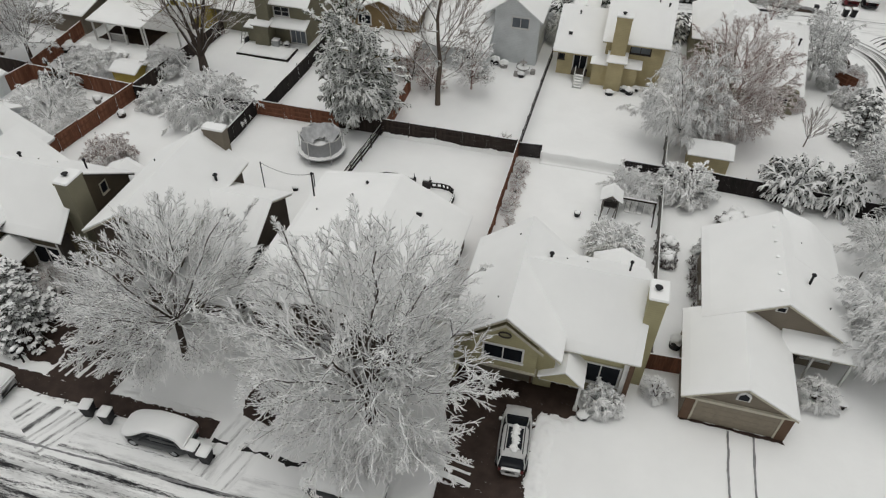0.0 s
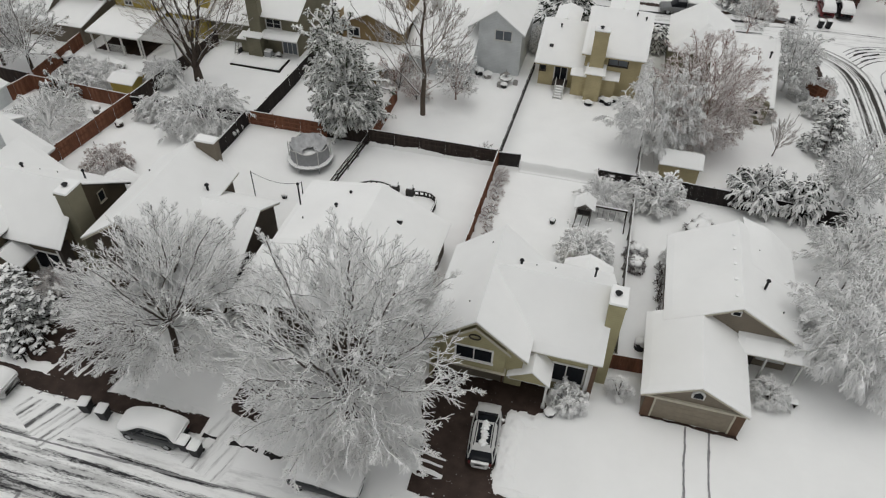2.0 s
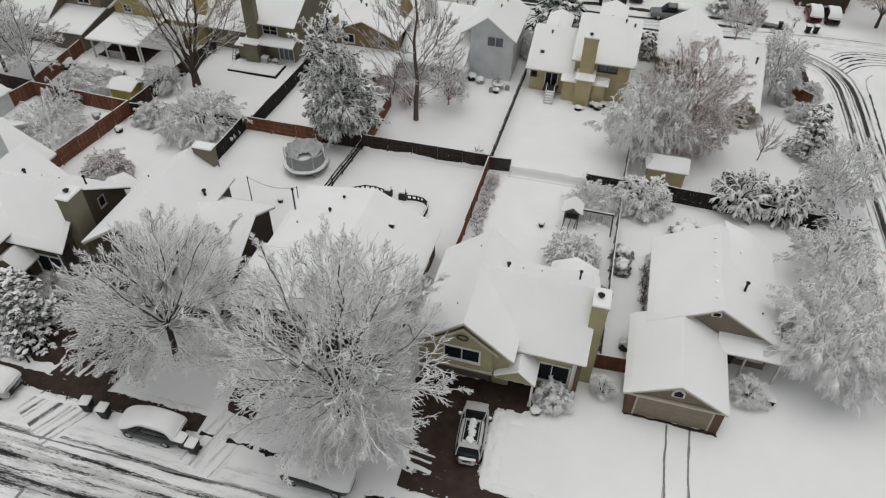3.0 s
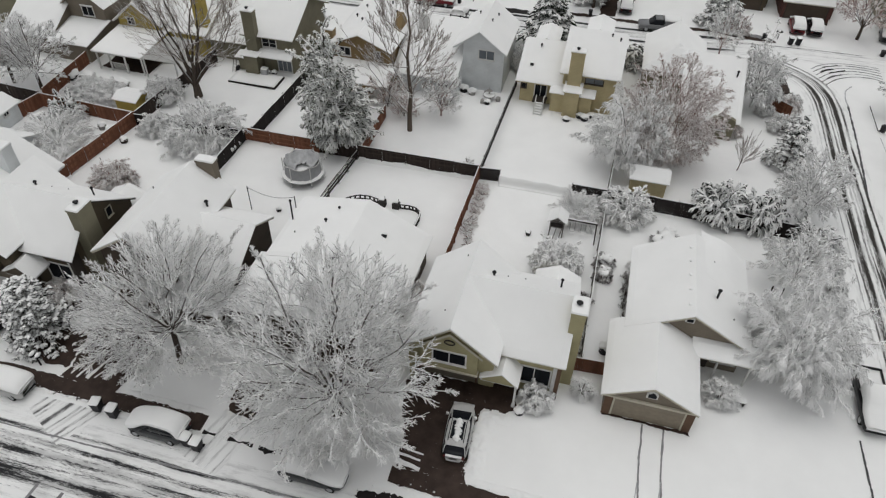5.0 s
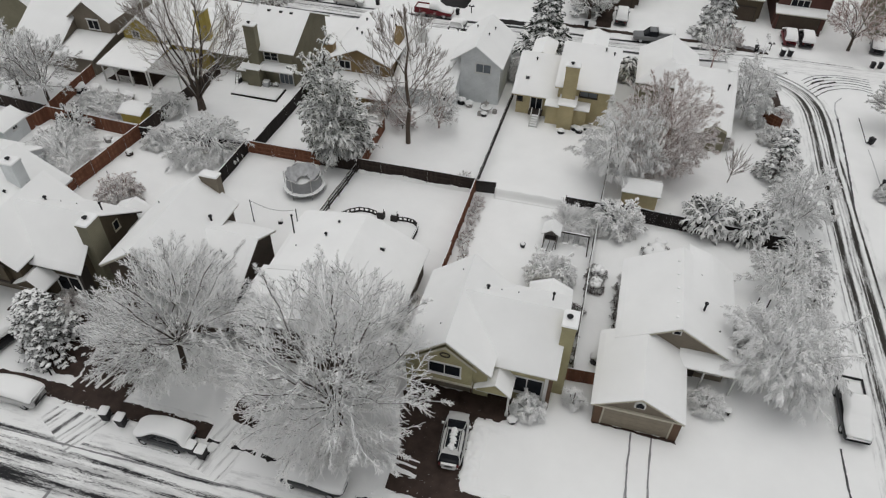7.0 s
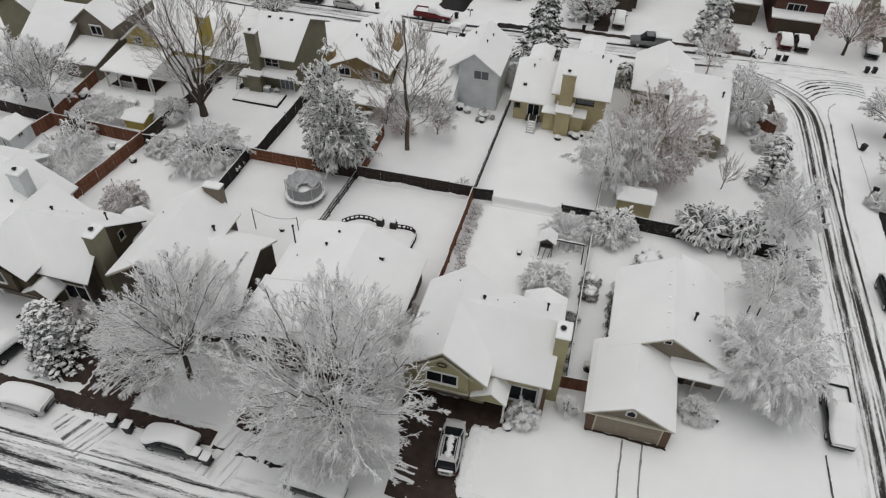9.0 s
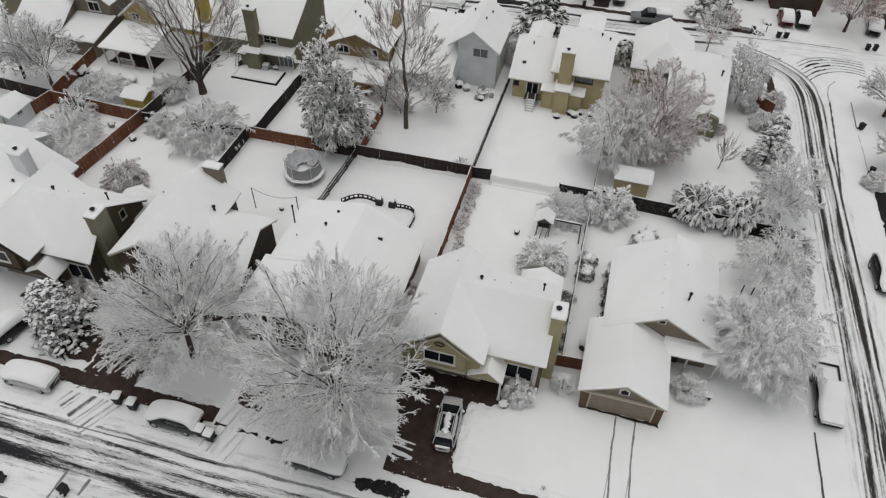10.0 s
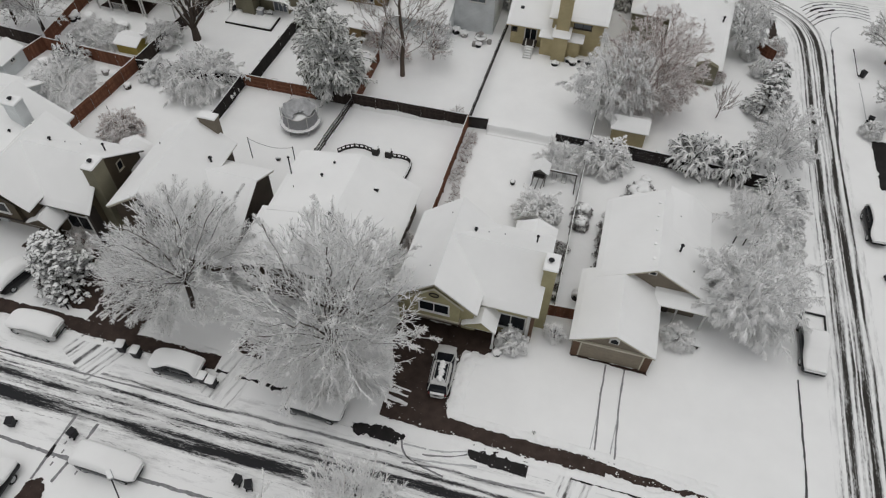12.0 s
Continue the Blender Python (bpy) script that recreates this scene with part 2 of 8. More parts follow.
class Shape:
    """Collects solids into one mesh."""

    def __init__(self):
        self.v, self.f = [], []

    def add(self, verts, faces):
        o = len(self.v)
        self.v.extend(verts)
        self.f.extend(tuple(i + o for i in q) for q in faces)
        return self

    def box(self, x0, x1, y0, y1, z0, z1, m=None):
        vs = [(x, y, z) for z in (z0, z1) for x, y in ((x0, y0), (x1, y0), (x1, y1), (x0, y1))]
        if m is not None:
            vs = [tuple(m @ Vector(p)) for p in vs]
        return self.add(vs, [(3, 2, 1, 0), (4, 5, 6, 7), (0, 1, 5, 4), (1, 2, 6, 5), (2, 3, 7, 6), (3, 0, 4, 7)])

    def soft_box(self, x0, x1, y0, y1, z0, z1, r, m=None):
        """A box with bevelled edges."""
        rings = [(z0, r), (z0 + r, 0), (z1 - r, 0), (z1, r)]
        vs, fs = [], []
        for z, i in rings:
            a, b, c, d = x0 + i, x1 - i, y0 + i, y1 - i
            k = min(r, (b - a) / 3, (d - c) / 3)
            vs += [(a + k, c, z), (b - k, c, z), (b, c + k, z), (b, d - k, z), (b - k, d, z), (a + k, d, z), (a, d - k, z), (a, c + k, z)]
        for t in range(3):
            for j in range(8):
                fs.append((t * 8 + j, t * 8 + (j + 1) % 8, t * 8 + 8 + (j + 1) % 8, t * 8 + 8 + j))
        fs += [tuple(range(7, -1, -1)), tuple(range(24, 32))]
        if m is not None:
            vs = [tuple(m @ Vector(p)) for p in vs]
        return self.add(vs, fs)

    def prism(self, pts, vec):
        n, vec = len(pts), Vector(vec)
        vs = [tuple(p) for p in pts] + [tuple(Vector(p) + vec) for p in pts]
        return self.add(vs, [tuple(range(n - 1, -1, -1)), tuple(range(n, 2 * n))] + [(i, (i + 1) % n, n + (i + 1) % n, n + i) for i in range(n)])

    def tube(self, pts, radii, sides=6, closed=True):
        pts = [Vector(p) for p in pts]
        if isinstance(radii, (int, float)):
            radii = [radii] * len(pts)
        o = len(self.v)
        a = None
        for i, p in enumerate(pts):
            d = (pts[min(i + 1, len(pts) - 1)] - pts[max(i - 1, 0)]).normalized()
            if a is None or abs(a.dot(d)) > 0.95:
                a = d.orthogonal().normalized()
            a = (a - d * a.dot(d)).normalized()
            c = d.cross(a)
            for k in range(sides):
                w = 2 * math.pi * k / sides
                self.v.append(tuple(p + (a * math.cos(w) + c * math.sin(w)) * radii[i]))
        for i in range(len(pts) - 1):
            for k in range(sides):
                k2 = (k + 1) % sides
                self.f.append((o + i * sides + k, o + i * sides + k2, o + (i + 1) * sides + k2, o + (i + 1) * sides + k))
        if closed:
            e = o + (len(pts) - 1) * sides
            self.f += [tuple(o + k for k in range(sides - 1, -1, -1)), tuple(e + k for k in range(sides))]
        return self

    def disc(self, c, r, z0, z1, sides=16, r2=None):
        r2 = r if r2 is None else r2
        return self.tube([(c[0], c[1], z0), (c[0], c[1], z1)], [r, r2], sides)

    def field(self, X, Y, top, bottom):
        """A closed sheet over a grid between two heights."""
        nx, ny = len(X), len(Y)
        o = len(self.v)
        self.v += [(x, y, top(x, y)) for x in X for y in Y] + [(x, y, bottom(x, y)) for x in X for y in Y]
        t, b = lambda i, j: o + i * ny + j, lambda i, j: o + nx * ny + i * ny + j
        for i in range(nx - 1):
            for j in range(ny - 1):
                self.f.append((t(i, j), t(i + 1, j), t(i + 1, j + 1), t(i, j + 1)))
                self.f.append((b(i, j), b(i, j + 1), b(i + 1, j + 1), b(i + 1, j)))
        for i in range(nx - 1):
            self.f.append((b(i, 0), b(i + 1, 0), t(i + 1, 0), t(i, 0)))
            self.f.append((t(i, ny - 1), t(i + 1, ny - 1), b(i + 1, ny - 1), b(i, ny - 1)))
        for j in range(ny - 1):
            self.f.append((t(0, j), t(0, j + 1), b(0, j + 1), b(0, j)))
            self.f.append((b(nx - 1, j), b(nx - 1, j + 1), t(nx - 1, j + 1), t(nx - 1, j)))
        return self

    def blob(self, c, rx, ry, rz, seed=0, rough=0.25, sub=2):
        vs, fs = ICO[sub]
        out = []
        for p in vs:
            k = 1 + rough * noise.noise((p[0] * 1.7 + seed * 3.1, p[1] * 1.7 - seed, p[2] * 1.7 + seed * 0.7))
            out.append((c[0] + p[0] * rx * k, c[1] + p[1] * ry * k, c[2] + p[2] * rz * k))
        return self.add(out, fs)

    def out(self, name, material, parent=None, label="", smooth=False):
        return link_mesh(name, self.v, self.f, material, parent, label, smooth)


def _ico(sub):
    bm = bmesh.new()
    bmesh.ops.create_icosphere(bm, subdivisions=sub, radius=1.0)
    vs, fs = [tuple(v.co) for v in bm.verts], [tuple(v.index for v in f.verts) for f in bm.faces]
    bm.free()
    return vs, fs


ICO = {s: _ico(s) for s in (1, 2, 3)}


def spread(a, b, step, extra=()):
    """Grid lines from a to b about step apart, through the extra values."""
    cuts = sorted({a, b, *[e for e in extra if a < e < b]})
    out = [cuts[0]]
    for p, q in zip(cuts, cuts[1:]):
        k = max(1, round((q - p) / step))
        out += [p + (q - p) * i / k for i in range(1, k + 1)]
    return out


# ---- the ground: one snow-covered sheet to the horizon ----
def gz(x, y):
    """Height of the snow: gentle swells in the yards, level on the streets."""
    k = min(1.0, max(0.0, (y - 19.6) / 3)) * min(1.0, max(0.0, (84 - y) / 3)) * min(1.0, max(0.0, (25.5 - x) / 2))
    return k * 0.10 * (noise.noise((x * 0.13, y * 0.13, 3.0)) + 0.4 * noise.noise((x * 0.4, y * 0.4, 7.0))) - 0.02


def _axis(lo, hi, step, far):
    inner = spread(lo, hi, step)
    outs = [lo - far * k * k for k in (1.0, 0.55, 0.25, 0.08)]
    return outs + inner + [hi + far * k * k for k in (0.08, 0.25, 0.55, 1.0)]


_gx, _gy = _axis(-76.0, 48.0, 1.0, 1500.0), _axis(-6.0, 112.0, 1.0, 1500.0)
_gv = [(x, y, gz(x, y)) for x in _gx for y in _gy]
_gf = [(i * len(_gy) + j, (i + 1) * len(_gy) + j, (i + 1) * len(_gy) + j + 1, i * len(_gy) + j + 1) for i in range(len(_gx) - 1) for j in range(len(_gy) - 1)]
ground = tagged(link_mesh("ground", _gv, _gf, SNOW, smooth=True), "fresh smooth snow over yards and lawns", "snow ground", kind="structure")


def rounded(pts, times=2):
    """Cuts the corners of a line."""
    for _ in range(times):
        out = [pts[0]]
        for p, q in zip(pts, pts[1:]):
            out += [(0.75 * p[0] + 0.25 * q[0], 0.75 * p[1] + 0.25 * q[1]), (0.25 * p[0] + 0.75 * q[0], 0.25 * p[1] + 0.75 * q[1])]
        pts = out + [pts[-1]]
    return pts


def strip(name, pts, width, material, label, category, lift=0.03, rag=0.0, step=0.5, seed=0, kind="structure", gaps=0.0):
    """A ribbon on the ground along a line, with ragged edges and, with gaps, broken by snow. uv runs in metres."""
    rng = random.Random(seed)
    pts = rounded(pts) if len(pts) > 2 else pts
    line = []
    for (x0, y0), (x1, y1) in zip(pts, pts[1:]):
        k = max(1, int(math.hypot(x1 - x0, y1 - y0) / step))
        line += [(x0 + (x1 - x0) * i / k, y0 + (y1 - y0) * i / k) for i in range(k)]
    line.append(pts[-1])
    verts, faces, uvs, run = [], [], [], 0.0
    across = max(1, int(width / 0.8)) if rag == 0 else 2
    for i, (x, y) in enumerate(line):
        a, b = line[max(i - 1, 0)], line[min(i + 1, len(line) - 1)]
        dx, dy = b[0] - a[0], b[1] - a[1]
        d = math.hypot(dx, dy) or 1.0
        nx, ny = -dy / d, dx / d
        if i:
            run += math.hypot(x - line[i - 1][0], y - line[i - 1][1])
        lo = -width / 2 + rag * (0.2 + 0.75 * noise.noise((run * 0.9, seed * 3.1, 0.0)) + 0.55 * noise.noise((run * 3.7, seed * 3.1, 4.0))) + rag * 0.12 * rng.random()
        hi = width / 2 - rag * (0.2 + 0.75 * noise.noise((run * 0.9, seed * 3.1, 9.0)) + 0.55 * noise.noise((run * 3.7, seed * 3.1, 13.0))) - rag * 0.12 * rng.random()
        hi = max(hi, lo + 0.02)
        for k in range(across + 1):
            w = lo + (hi - lo) * k / across
            px, py = x + nx * w, y + ny * w
            verts.append((px, py, gz(px, py) + lift))
            uvs.append((run, w))
    n = across + 1
    for i in range(len(line) - 1):
        if gaps and noise.noise((i * step * 0.55 + seed * 7.3, seed * 1.9, 0.0)) * 0.5 + 0.5 < gaps:
            continue
        for k in range(across):
            faces.append((i * n + k, (i + 1) * n + k, (i + 1) * n + k + 1, i * n + k + 1))
    if not faces:
        return None
    ob = link_mesh(name, verts, faces, material)
    lay = ob.data.uv_layers.new(name="UVMap")
    for lp in ob.data.loops:
        lay.data[lp.index].uv = uvs[lp.vertex_index]
    return tagged(ob, label, category, kind=kind)


def patch(name, pts, material, label, category, lift=0.032, rag=0.12, seed=0):
    """A bare patch on the ground with a ragged outline."""
    rng = random.Random(seed)
    ring = []
    for (x0, y0), (x1, y1) in zip(pts, pts[1:] + pts[:1]):
        k = max(1, int(math.hypot(x1 - x0, y1 - y0) / 0.12))
        for i in range(k):
            x, y = x0 + (x1 - x0) * i / k, y0 + (y1 - y0) * i / k
            ring.append((x + rag * (1.1 * noise.noise((x * 0.9, y * 0.9, seed)) + 0.6 * noise.noise((x * 3.3, y * 3.3, seed + 5)) + 0.12 * rng.uniform(-1, 1)), y + rag * (1.1 * noise.noise((x * 0.9, y * 0.9, seed + 20)) + 0.6 * noise.noise((x * 3.3, y * 3.3, seed + 25)) + 0.12 * rng.uniform(-1, 1))))
    vs = [(x, y, gz(x, y) + lift) for x, y in ring]
    bm = bmesh.new()
    f = bm.faces.new([bm.verts.new(v) for v in vs])
    f.normal_update()
    if f.normal.z < 0:
        f.normal_flip()
    bmesh.ops.triangulate(bm, faces=[f])
    me = bpy.data.meshes.new(name)
    bm.to_mesh(me)
    bm.free()
    me.materials.append(material)
    return tagged(new(name, me), label, category, kind="structure")


# ---- streets ----
SOUTH_STREET = street_material("south_street_slush", ((-0.95, 0.95, 0.40), (0.3, 1.5, 0.15), (0.65, 0.75, 0.27), (1.45, 0.35, 0.20), (2.3, 0.25, 0.28), (-1.9, 0.4, 0.08)), 0.13, 3.0)
EAST_STREET = street_material("east_street_slush", ((0.75, 0.46, 0.38), (-0.70, 0.46, 0.38), (-1.45, 0.24, 0.34), (1.25, 0.22, 0.26), (0.1, 0.22, 0.22), (-0.25, 0.18, 0.22), (1.75, 0.15, 0.14)), 0.09, 4.2, contrast=1.65, wander=0.5, asphalt=(0.030, 0.027, 0.023))
NORTH_STREET = street_material("north_street_slush", ((-1.7, 0.5, 0.42), (1.6, 0.5, 0.42), (0.2, 0.5, 0.2), (0.0, 2.4, 0.12)), 0.12, 2.2)
strip("road", [(-110, 13.0), (-30, 13.0), (45, 13.0)], 7.4, SOUTH_STREET, "residential street, snow ploughed into dark slush bands", "street", 0.012)
strip("road", [(31.0, 17.0), (31.0, 30), (30.9, 43), (30.65, 50), (30.5, 58), (30.4, 66), (30.4, 75), (30.15, 80.5), (28.9, 84.0), (26.0, 86.6), (22.0, 88.6)], 4.6, EAST_STREET, "curving side street with two wet wheel tracks in snow", "street", 0.014)
QUIET_STREET = street_material("quiet_street_snow", ((-1.6, 0.3, 0.10), (1.2, 0.3, 0.14), (0.1, 0.25, 0.08)), 0.12, 2.2, contrast=1.3)
strip("road", [(20.0, 91.0), (38.0, 91.5), (60, 92.0)], 5.0, QUIET_STREET, "street crossing still covered by fresh snow", "street", 0.012)
strip("road", [(-110, 88.8), (-40, 88.8), (0, 89.6), (20, 91.0)], 5.0, NORTH_STREET, "far street with thin wheel tracks in snow", "street", 0.012)

# bare wet paving and dark ground patches
WALK = "wet dark brown sidewalk cleared of snow"
strip("pavement", [(-62, 18.65), (-40, 18.75), (-34, 18.9), (-29, 18.8), (-18.6, 18.75)], 1.35, WET_BROWN, WALK, "sidewalk", 0.034, 0.22, 0.25, 3)
strip("pavement", [(-4.8, 18.6), (0, 18.75), (5, 18.5), (9.6, 18.55), (12.5, 18.5)], 1.35, WET_BROWN, WALK, "sidewalk", 0.034, 0.25, 0.25, 5)
strip("pavement", [(12.5, 18.6), (16, 18.45), (21, 18.3), (26, 18.0)], 0.5, WET_BROWN, "half-cleared wet sidewalk with crusts of snow", "sidewalk", 0.03, 0.32, 0.15, 6, gaps=0.12)
strip("pavement", [(12.0, 18.55), (14.0, 18.5), (15.5, 18.45)], 0.85, WET_BROWN, "half-cleared wet sidewalk with crusts of snow", "sidewalk", 0.026, 0.3, 0.15, 28)
strip("pavement", [(9.5, 17.2), (14, 17.15), (24, 17.1)], 0.22, WET_BLACK, "wet kerb line along snowy verge", "kerb", 0.028, 0.2, 0.2, 9, gaps=0.42)
strip("pavement", [(-18.4, 18.2), (-14.5, 18.1), (-10, 18.0)], 0.45, WET_BLACK, "sidewalk edge showing through packed snow", "sidewalk", 0.032, 0.4, 0.2, 12, gaps=0.40)
patch("driveway", [(-3.55, 19.2), (0.15, 19.3), (-0.15, 22.0), (0.05, 24.6), (0.25, 25.5), (1.8, 25.4), (2.3, 26.0), (2.35, 28.0), (0.3, 28.0), (0.2, 27.5), (-5.7, 27.5), (-6.0, 26.3), (-5.6, 24.0), (-4.9, 21.6), (-4.5, 19.2)], WET_BROWN, "bare wet driveway in front of garage", "driveway", 0.040, 0.25, 4)
patch("driveway", [(-30.9, 19.4), (-26.0, 19.35), (-25.8, 21.5), (-26.2, 24.5), (-31.2, 24.5), (-30.8, 21.6)], WET_BROWN, "bare wet driveway with strips of snow", "driveway", 0.040, 0.25, 7)
patch("driveway", [(-17.9, 21.3), (-17.4, 20.2), (-15.6, 19.9), (-15.4, 21.5), (-15.6, 23.4), (-17.7, 23.0)], WET_BROWN, "bare wet driveway patch under the tree", "driveway", 0.034, 0.2, 8)
patch("pavement", [(2.5, 17.75), (6.9, 17.55), (6.95, 16.35), (5.0, 16.4), (2.9, 16.55), (2.45, 17.1)], WET_BLACK, "bare black asphalt where a car stood", "bare asphalt", 0.05, 0.14, 11)
patch("pavement", [(-6.5, 17.0), (-3.4, 17.3), (-2.3, 17.0), (-2.7, 16.3), (-6.3, 16.1)], WET_BLACK, "bare black asphalt where a car stood", "bare asphalt", 0.05, 0.4, 13)
# ragged dark brown patch around the foot of the spruce
patch("pavement", [(-32.6, 20.3), (-31.2, 20.2), (-30.9, 22.0), (-31.5, 23.6), (-33.5, 24.2), (-36.5, 23.8), (-37.4, 22.0), (-36.0, 20.8)], WET_BROWN, "dark brown patch under spruce", "bare soil", 0.034, 0.3, 14)
patch("pavement", [(-41.0, 24.9), (-33.6, 24.8), (-33.5, 27.5), (-41.0, 27.5)], WET_BROWN, "bare dark soil below front windows", "bare soil", 0.03, 0.3, 27)
patch("pavement", [(29.7, 102.6), (33.3, 102.5), (33.2, 101.6), (29.6, 101.7)], WET_BROWN, "wet apron at far garage", "driveway", 0.034, 0.2, 15)
patch("driveway", [(1.6, 95.0), (3.9, 95.0), (3.8, 104.0), (1.7, 104.0)], WET_BROWN, "bare wet far driveway", "driveway", 0.034, 0.2, 16)
patch("pavement", [(-3.2, 94.6), (9.6, 94.6), (9.6, 93.7), (-3.2, 93.8)], WET_BROWN, "bare wet far sidewalk", "sidewalk", 0.036, 0.25, 17)
patch("pavement", [(-12.2, 91.6), (-5.5, 92.0), (-5.5, 93.4), (-12.2, 93.2)], WET_BLACK, "bare far asphalt where a car stood", "bare asphalt", 0.036, 0.2, 18)
patch("driveway", [(-22.5, 95.0), (-18.0, 95.0), (-17.6, 101.0), (-22.0, 101.0)], WET_BLACK, "bare wet far driveway", "driveway", 0.034, 0.2, 19)
patch("pavement", [(24.6, 83.6), (26.0, 83.4), (26.4, 79.8), (25.9, 77.4), (25.2, 77.6), (25.3, 80.5)], WET_BROWN, "bare soil bed at the street corner", "bare soil", 0.034, 0.2, 20)
patch("driveway", [(35.4, 62.6), (37.6, 62.4), (38.2, 54.6), (35.6, 54.8)], WET_BLACK, "bare wet driveway east of side street", "driveway", 0.034, 0.2, 24)
strip("pavement", [(9.6, 94.2), (15.6, 94.6), (20.0, 94.1), (25.6, 93.7)], 0.9, WET_BROWN, "half-cleared far sidewalk with dead grass edge", "sidewalk", 0.04, 0.4, 0.25, 25, gaps=0.2)
patch("floor", [(-56.2, 61.0), (-49.7, 61.0), (-49.7, 66.1), (-56.2, 66.1)], WET_BROWN, "bare dark floor under covered porch", "porch floor", 0.034, 0.15, 26)
patch("pavement", [(20.5, 96.2), (25.2, 94.6), (25.8, 93.6), (21.0, 94.4)], SLUSH, "slushy far sidewalk", "sidewalk", 0.034, 0.3, 21)
patch("pavement", [(-27.5, 4.6), (-27.1, 6.5), (-26.4, 6.9), (-25.7, 6.5), (-25.2, 4.6), (-25.4, 0.5), (-27.6, 0.5)], WET_BROWN, "bare wet driveway south of street", "driveway", 0.034, 0.3, 22)

# narrow dark brown strip at the foot of the garage door
patch("pavement", [(8.5, 27.55), (14.6, 27.55), (14.7, 27.25), (13.2, 27.3), (11.0, 27.35), (8.45, 27.35)], WET_BROWN, "narrow dark strip along the garage door", "driveway", 0.034, 0.12, 23)

# snow bars lying on the bare driveways
def snow_bar(a, b, w0, w1, seed):
    """A ragged, tapering bar of snow from a to b."""
    d = Vector((b[0] - a[0], b[1] - a[1]))
    n = Vector((-d.y, d.x)).normalized()
    k = max(6, int(d.length / 0.12))
    left, right = [], []
    for i in range(k + 1):
        u = i / k
        w = (w0 + (w1 - w0) * u) * 0.5 * (1 + 0.45 * noise.noise((u * d.length * 2.2, seed * 5.0, 0)))
        c = Vector(a) + d * u + n * 0.08 * noise.noise((u * d.length * 1.2, seed * 9.0, 3))
        for side, out in ((1, left), (-1, right)):
            q = c + n * side * w
            out.append((q.x, q.y, gz(q.x, q.y) + 0.045))
    tagged(Shape().prism(left + right[::-1], (0, 0, 0.045)).out("snow_ridge", SNOW), "narrow bar of leftover snow on wet driveway", "snow ridge", "snow bars", "stuff")


for i, (a, b, w) in enumerate((((-4.97, 20.87), (-3.0, 20.63), 0.16), ((-5.03, 20.39), (-3.1, 20.13), 0.22), ((-4.95, 19.78), (-2.95, 19.5), 0.42))):
    snow_bar(a, b, w, w * 0.6, i)
for i, (cx, cy, ln, w) in enumerate(((-30.1, 20.5, 1.4, 0.12), (-29.5, 20.6, 2.1, 0.16), (-28.7, 20.9, 2.6, 0.30), (-28.2, 20.7, 1.6, 0.10), (-27.5, 21.1, 2.4, 0.22), (-27.0, 21.2, 1.2, 0.10))):
    snow_bar((cx - 0.22, cy - ln * 0.4), (cx + 0.3 + 0.06 * i, cy + ln * 0.6), w, 0.05, 10 + i)

# tyre tracks
TRK = "tyre track pressed into fresh snow"


def track(pts, width=0.26, material=SLUSH, gaps=0.0, seed=0, lift=0.024):
    strip("tyre_track", pts, width, material, TRK, "tyre track", lift, width * 0.4, 0.2, seed, "stuff", gaps)


for k, x in enumerate((11.45, 12.95)):
    track([(x - 0.02, 27.3), (x - 0.12, 24), (x - 0.02, 21.5), (x + 0.1, 19.1)], 0.17, SLUSH, 0, 30 + k)
    track([(x - 0.08, 23.0), (x - 0.22, 21.0), (x - 0.32, 19.1)], 0.10, LIGHT_SLUSH, 0, 33 + k)
FAINT = street_material("faint_track_snow", ((-1.2, 0.2, 0.14), (-0.5, 0.2, 0.14), (0.35, 0.2, 0.14), (1.0, 0.2, 0.14)), 0.30, 2.0, contrast=1.1, asphalt=(0.16, 0.16, 0.16))
SHORT = street_material("short_track_slush", ((-0.75, 0.16, 0.17), (-0.35, 0.16, 0.19), (0.45, 0.16, 0.19), (0.85, 0.16, 0.17)), 0.6, 2.0, contrast=1.5, asphalt=(0.07, 0.068, 0.066))
APRON = street_material("apron_track_slush", ((-1.8, 0.24, 0.19), (-1.25, 0.2, 0.21), (-0.85, 0.2, 0.17), (-0.2, 0.26, 0.21), (0.35, 0.18, 0.21), (0.7, 0.2, 0.18), (1.3, 0.24, 0.21), (1.85, 0.2, 0.17)), 0.45, 1.8, contrast=1.35, wander=1.6, asphalt=(0.08, 0.08, 0.08))
strip("tyre_track", [(-27.9, 18.5), (-28.5, 17.2), (-29.4, 15.5)], 4.4, APRON, "broad broken tyre marks crossing the kerb", "tyre track", 0.02, 0, 0.4, 40, "stuff")
strip("tyre_track", [(-16.3, 20.0), (-16.8, 17.8), (-17.4, 15.7)], 3.0, FAINT, "faint tyre tracks in packed snow", "tyre track", 0.02, 0, 0.5, 50, "stuff")
strip("tyre_track", [(10.9, 17.9), (10.6, 16.9), (10.2, 15.4)], 2.8, SHORT, "short dark tyre marks crossing the kerb", "tyre track", 0.02, 0, 0.4, 36, "stuff")
track([(26.5, 30.2), (26.6, 25.8), (26.75, 21.2), (26.4, 18.6)], 0.19, DARK_SLUSH, 0, 60)
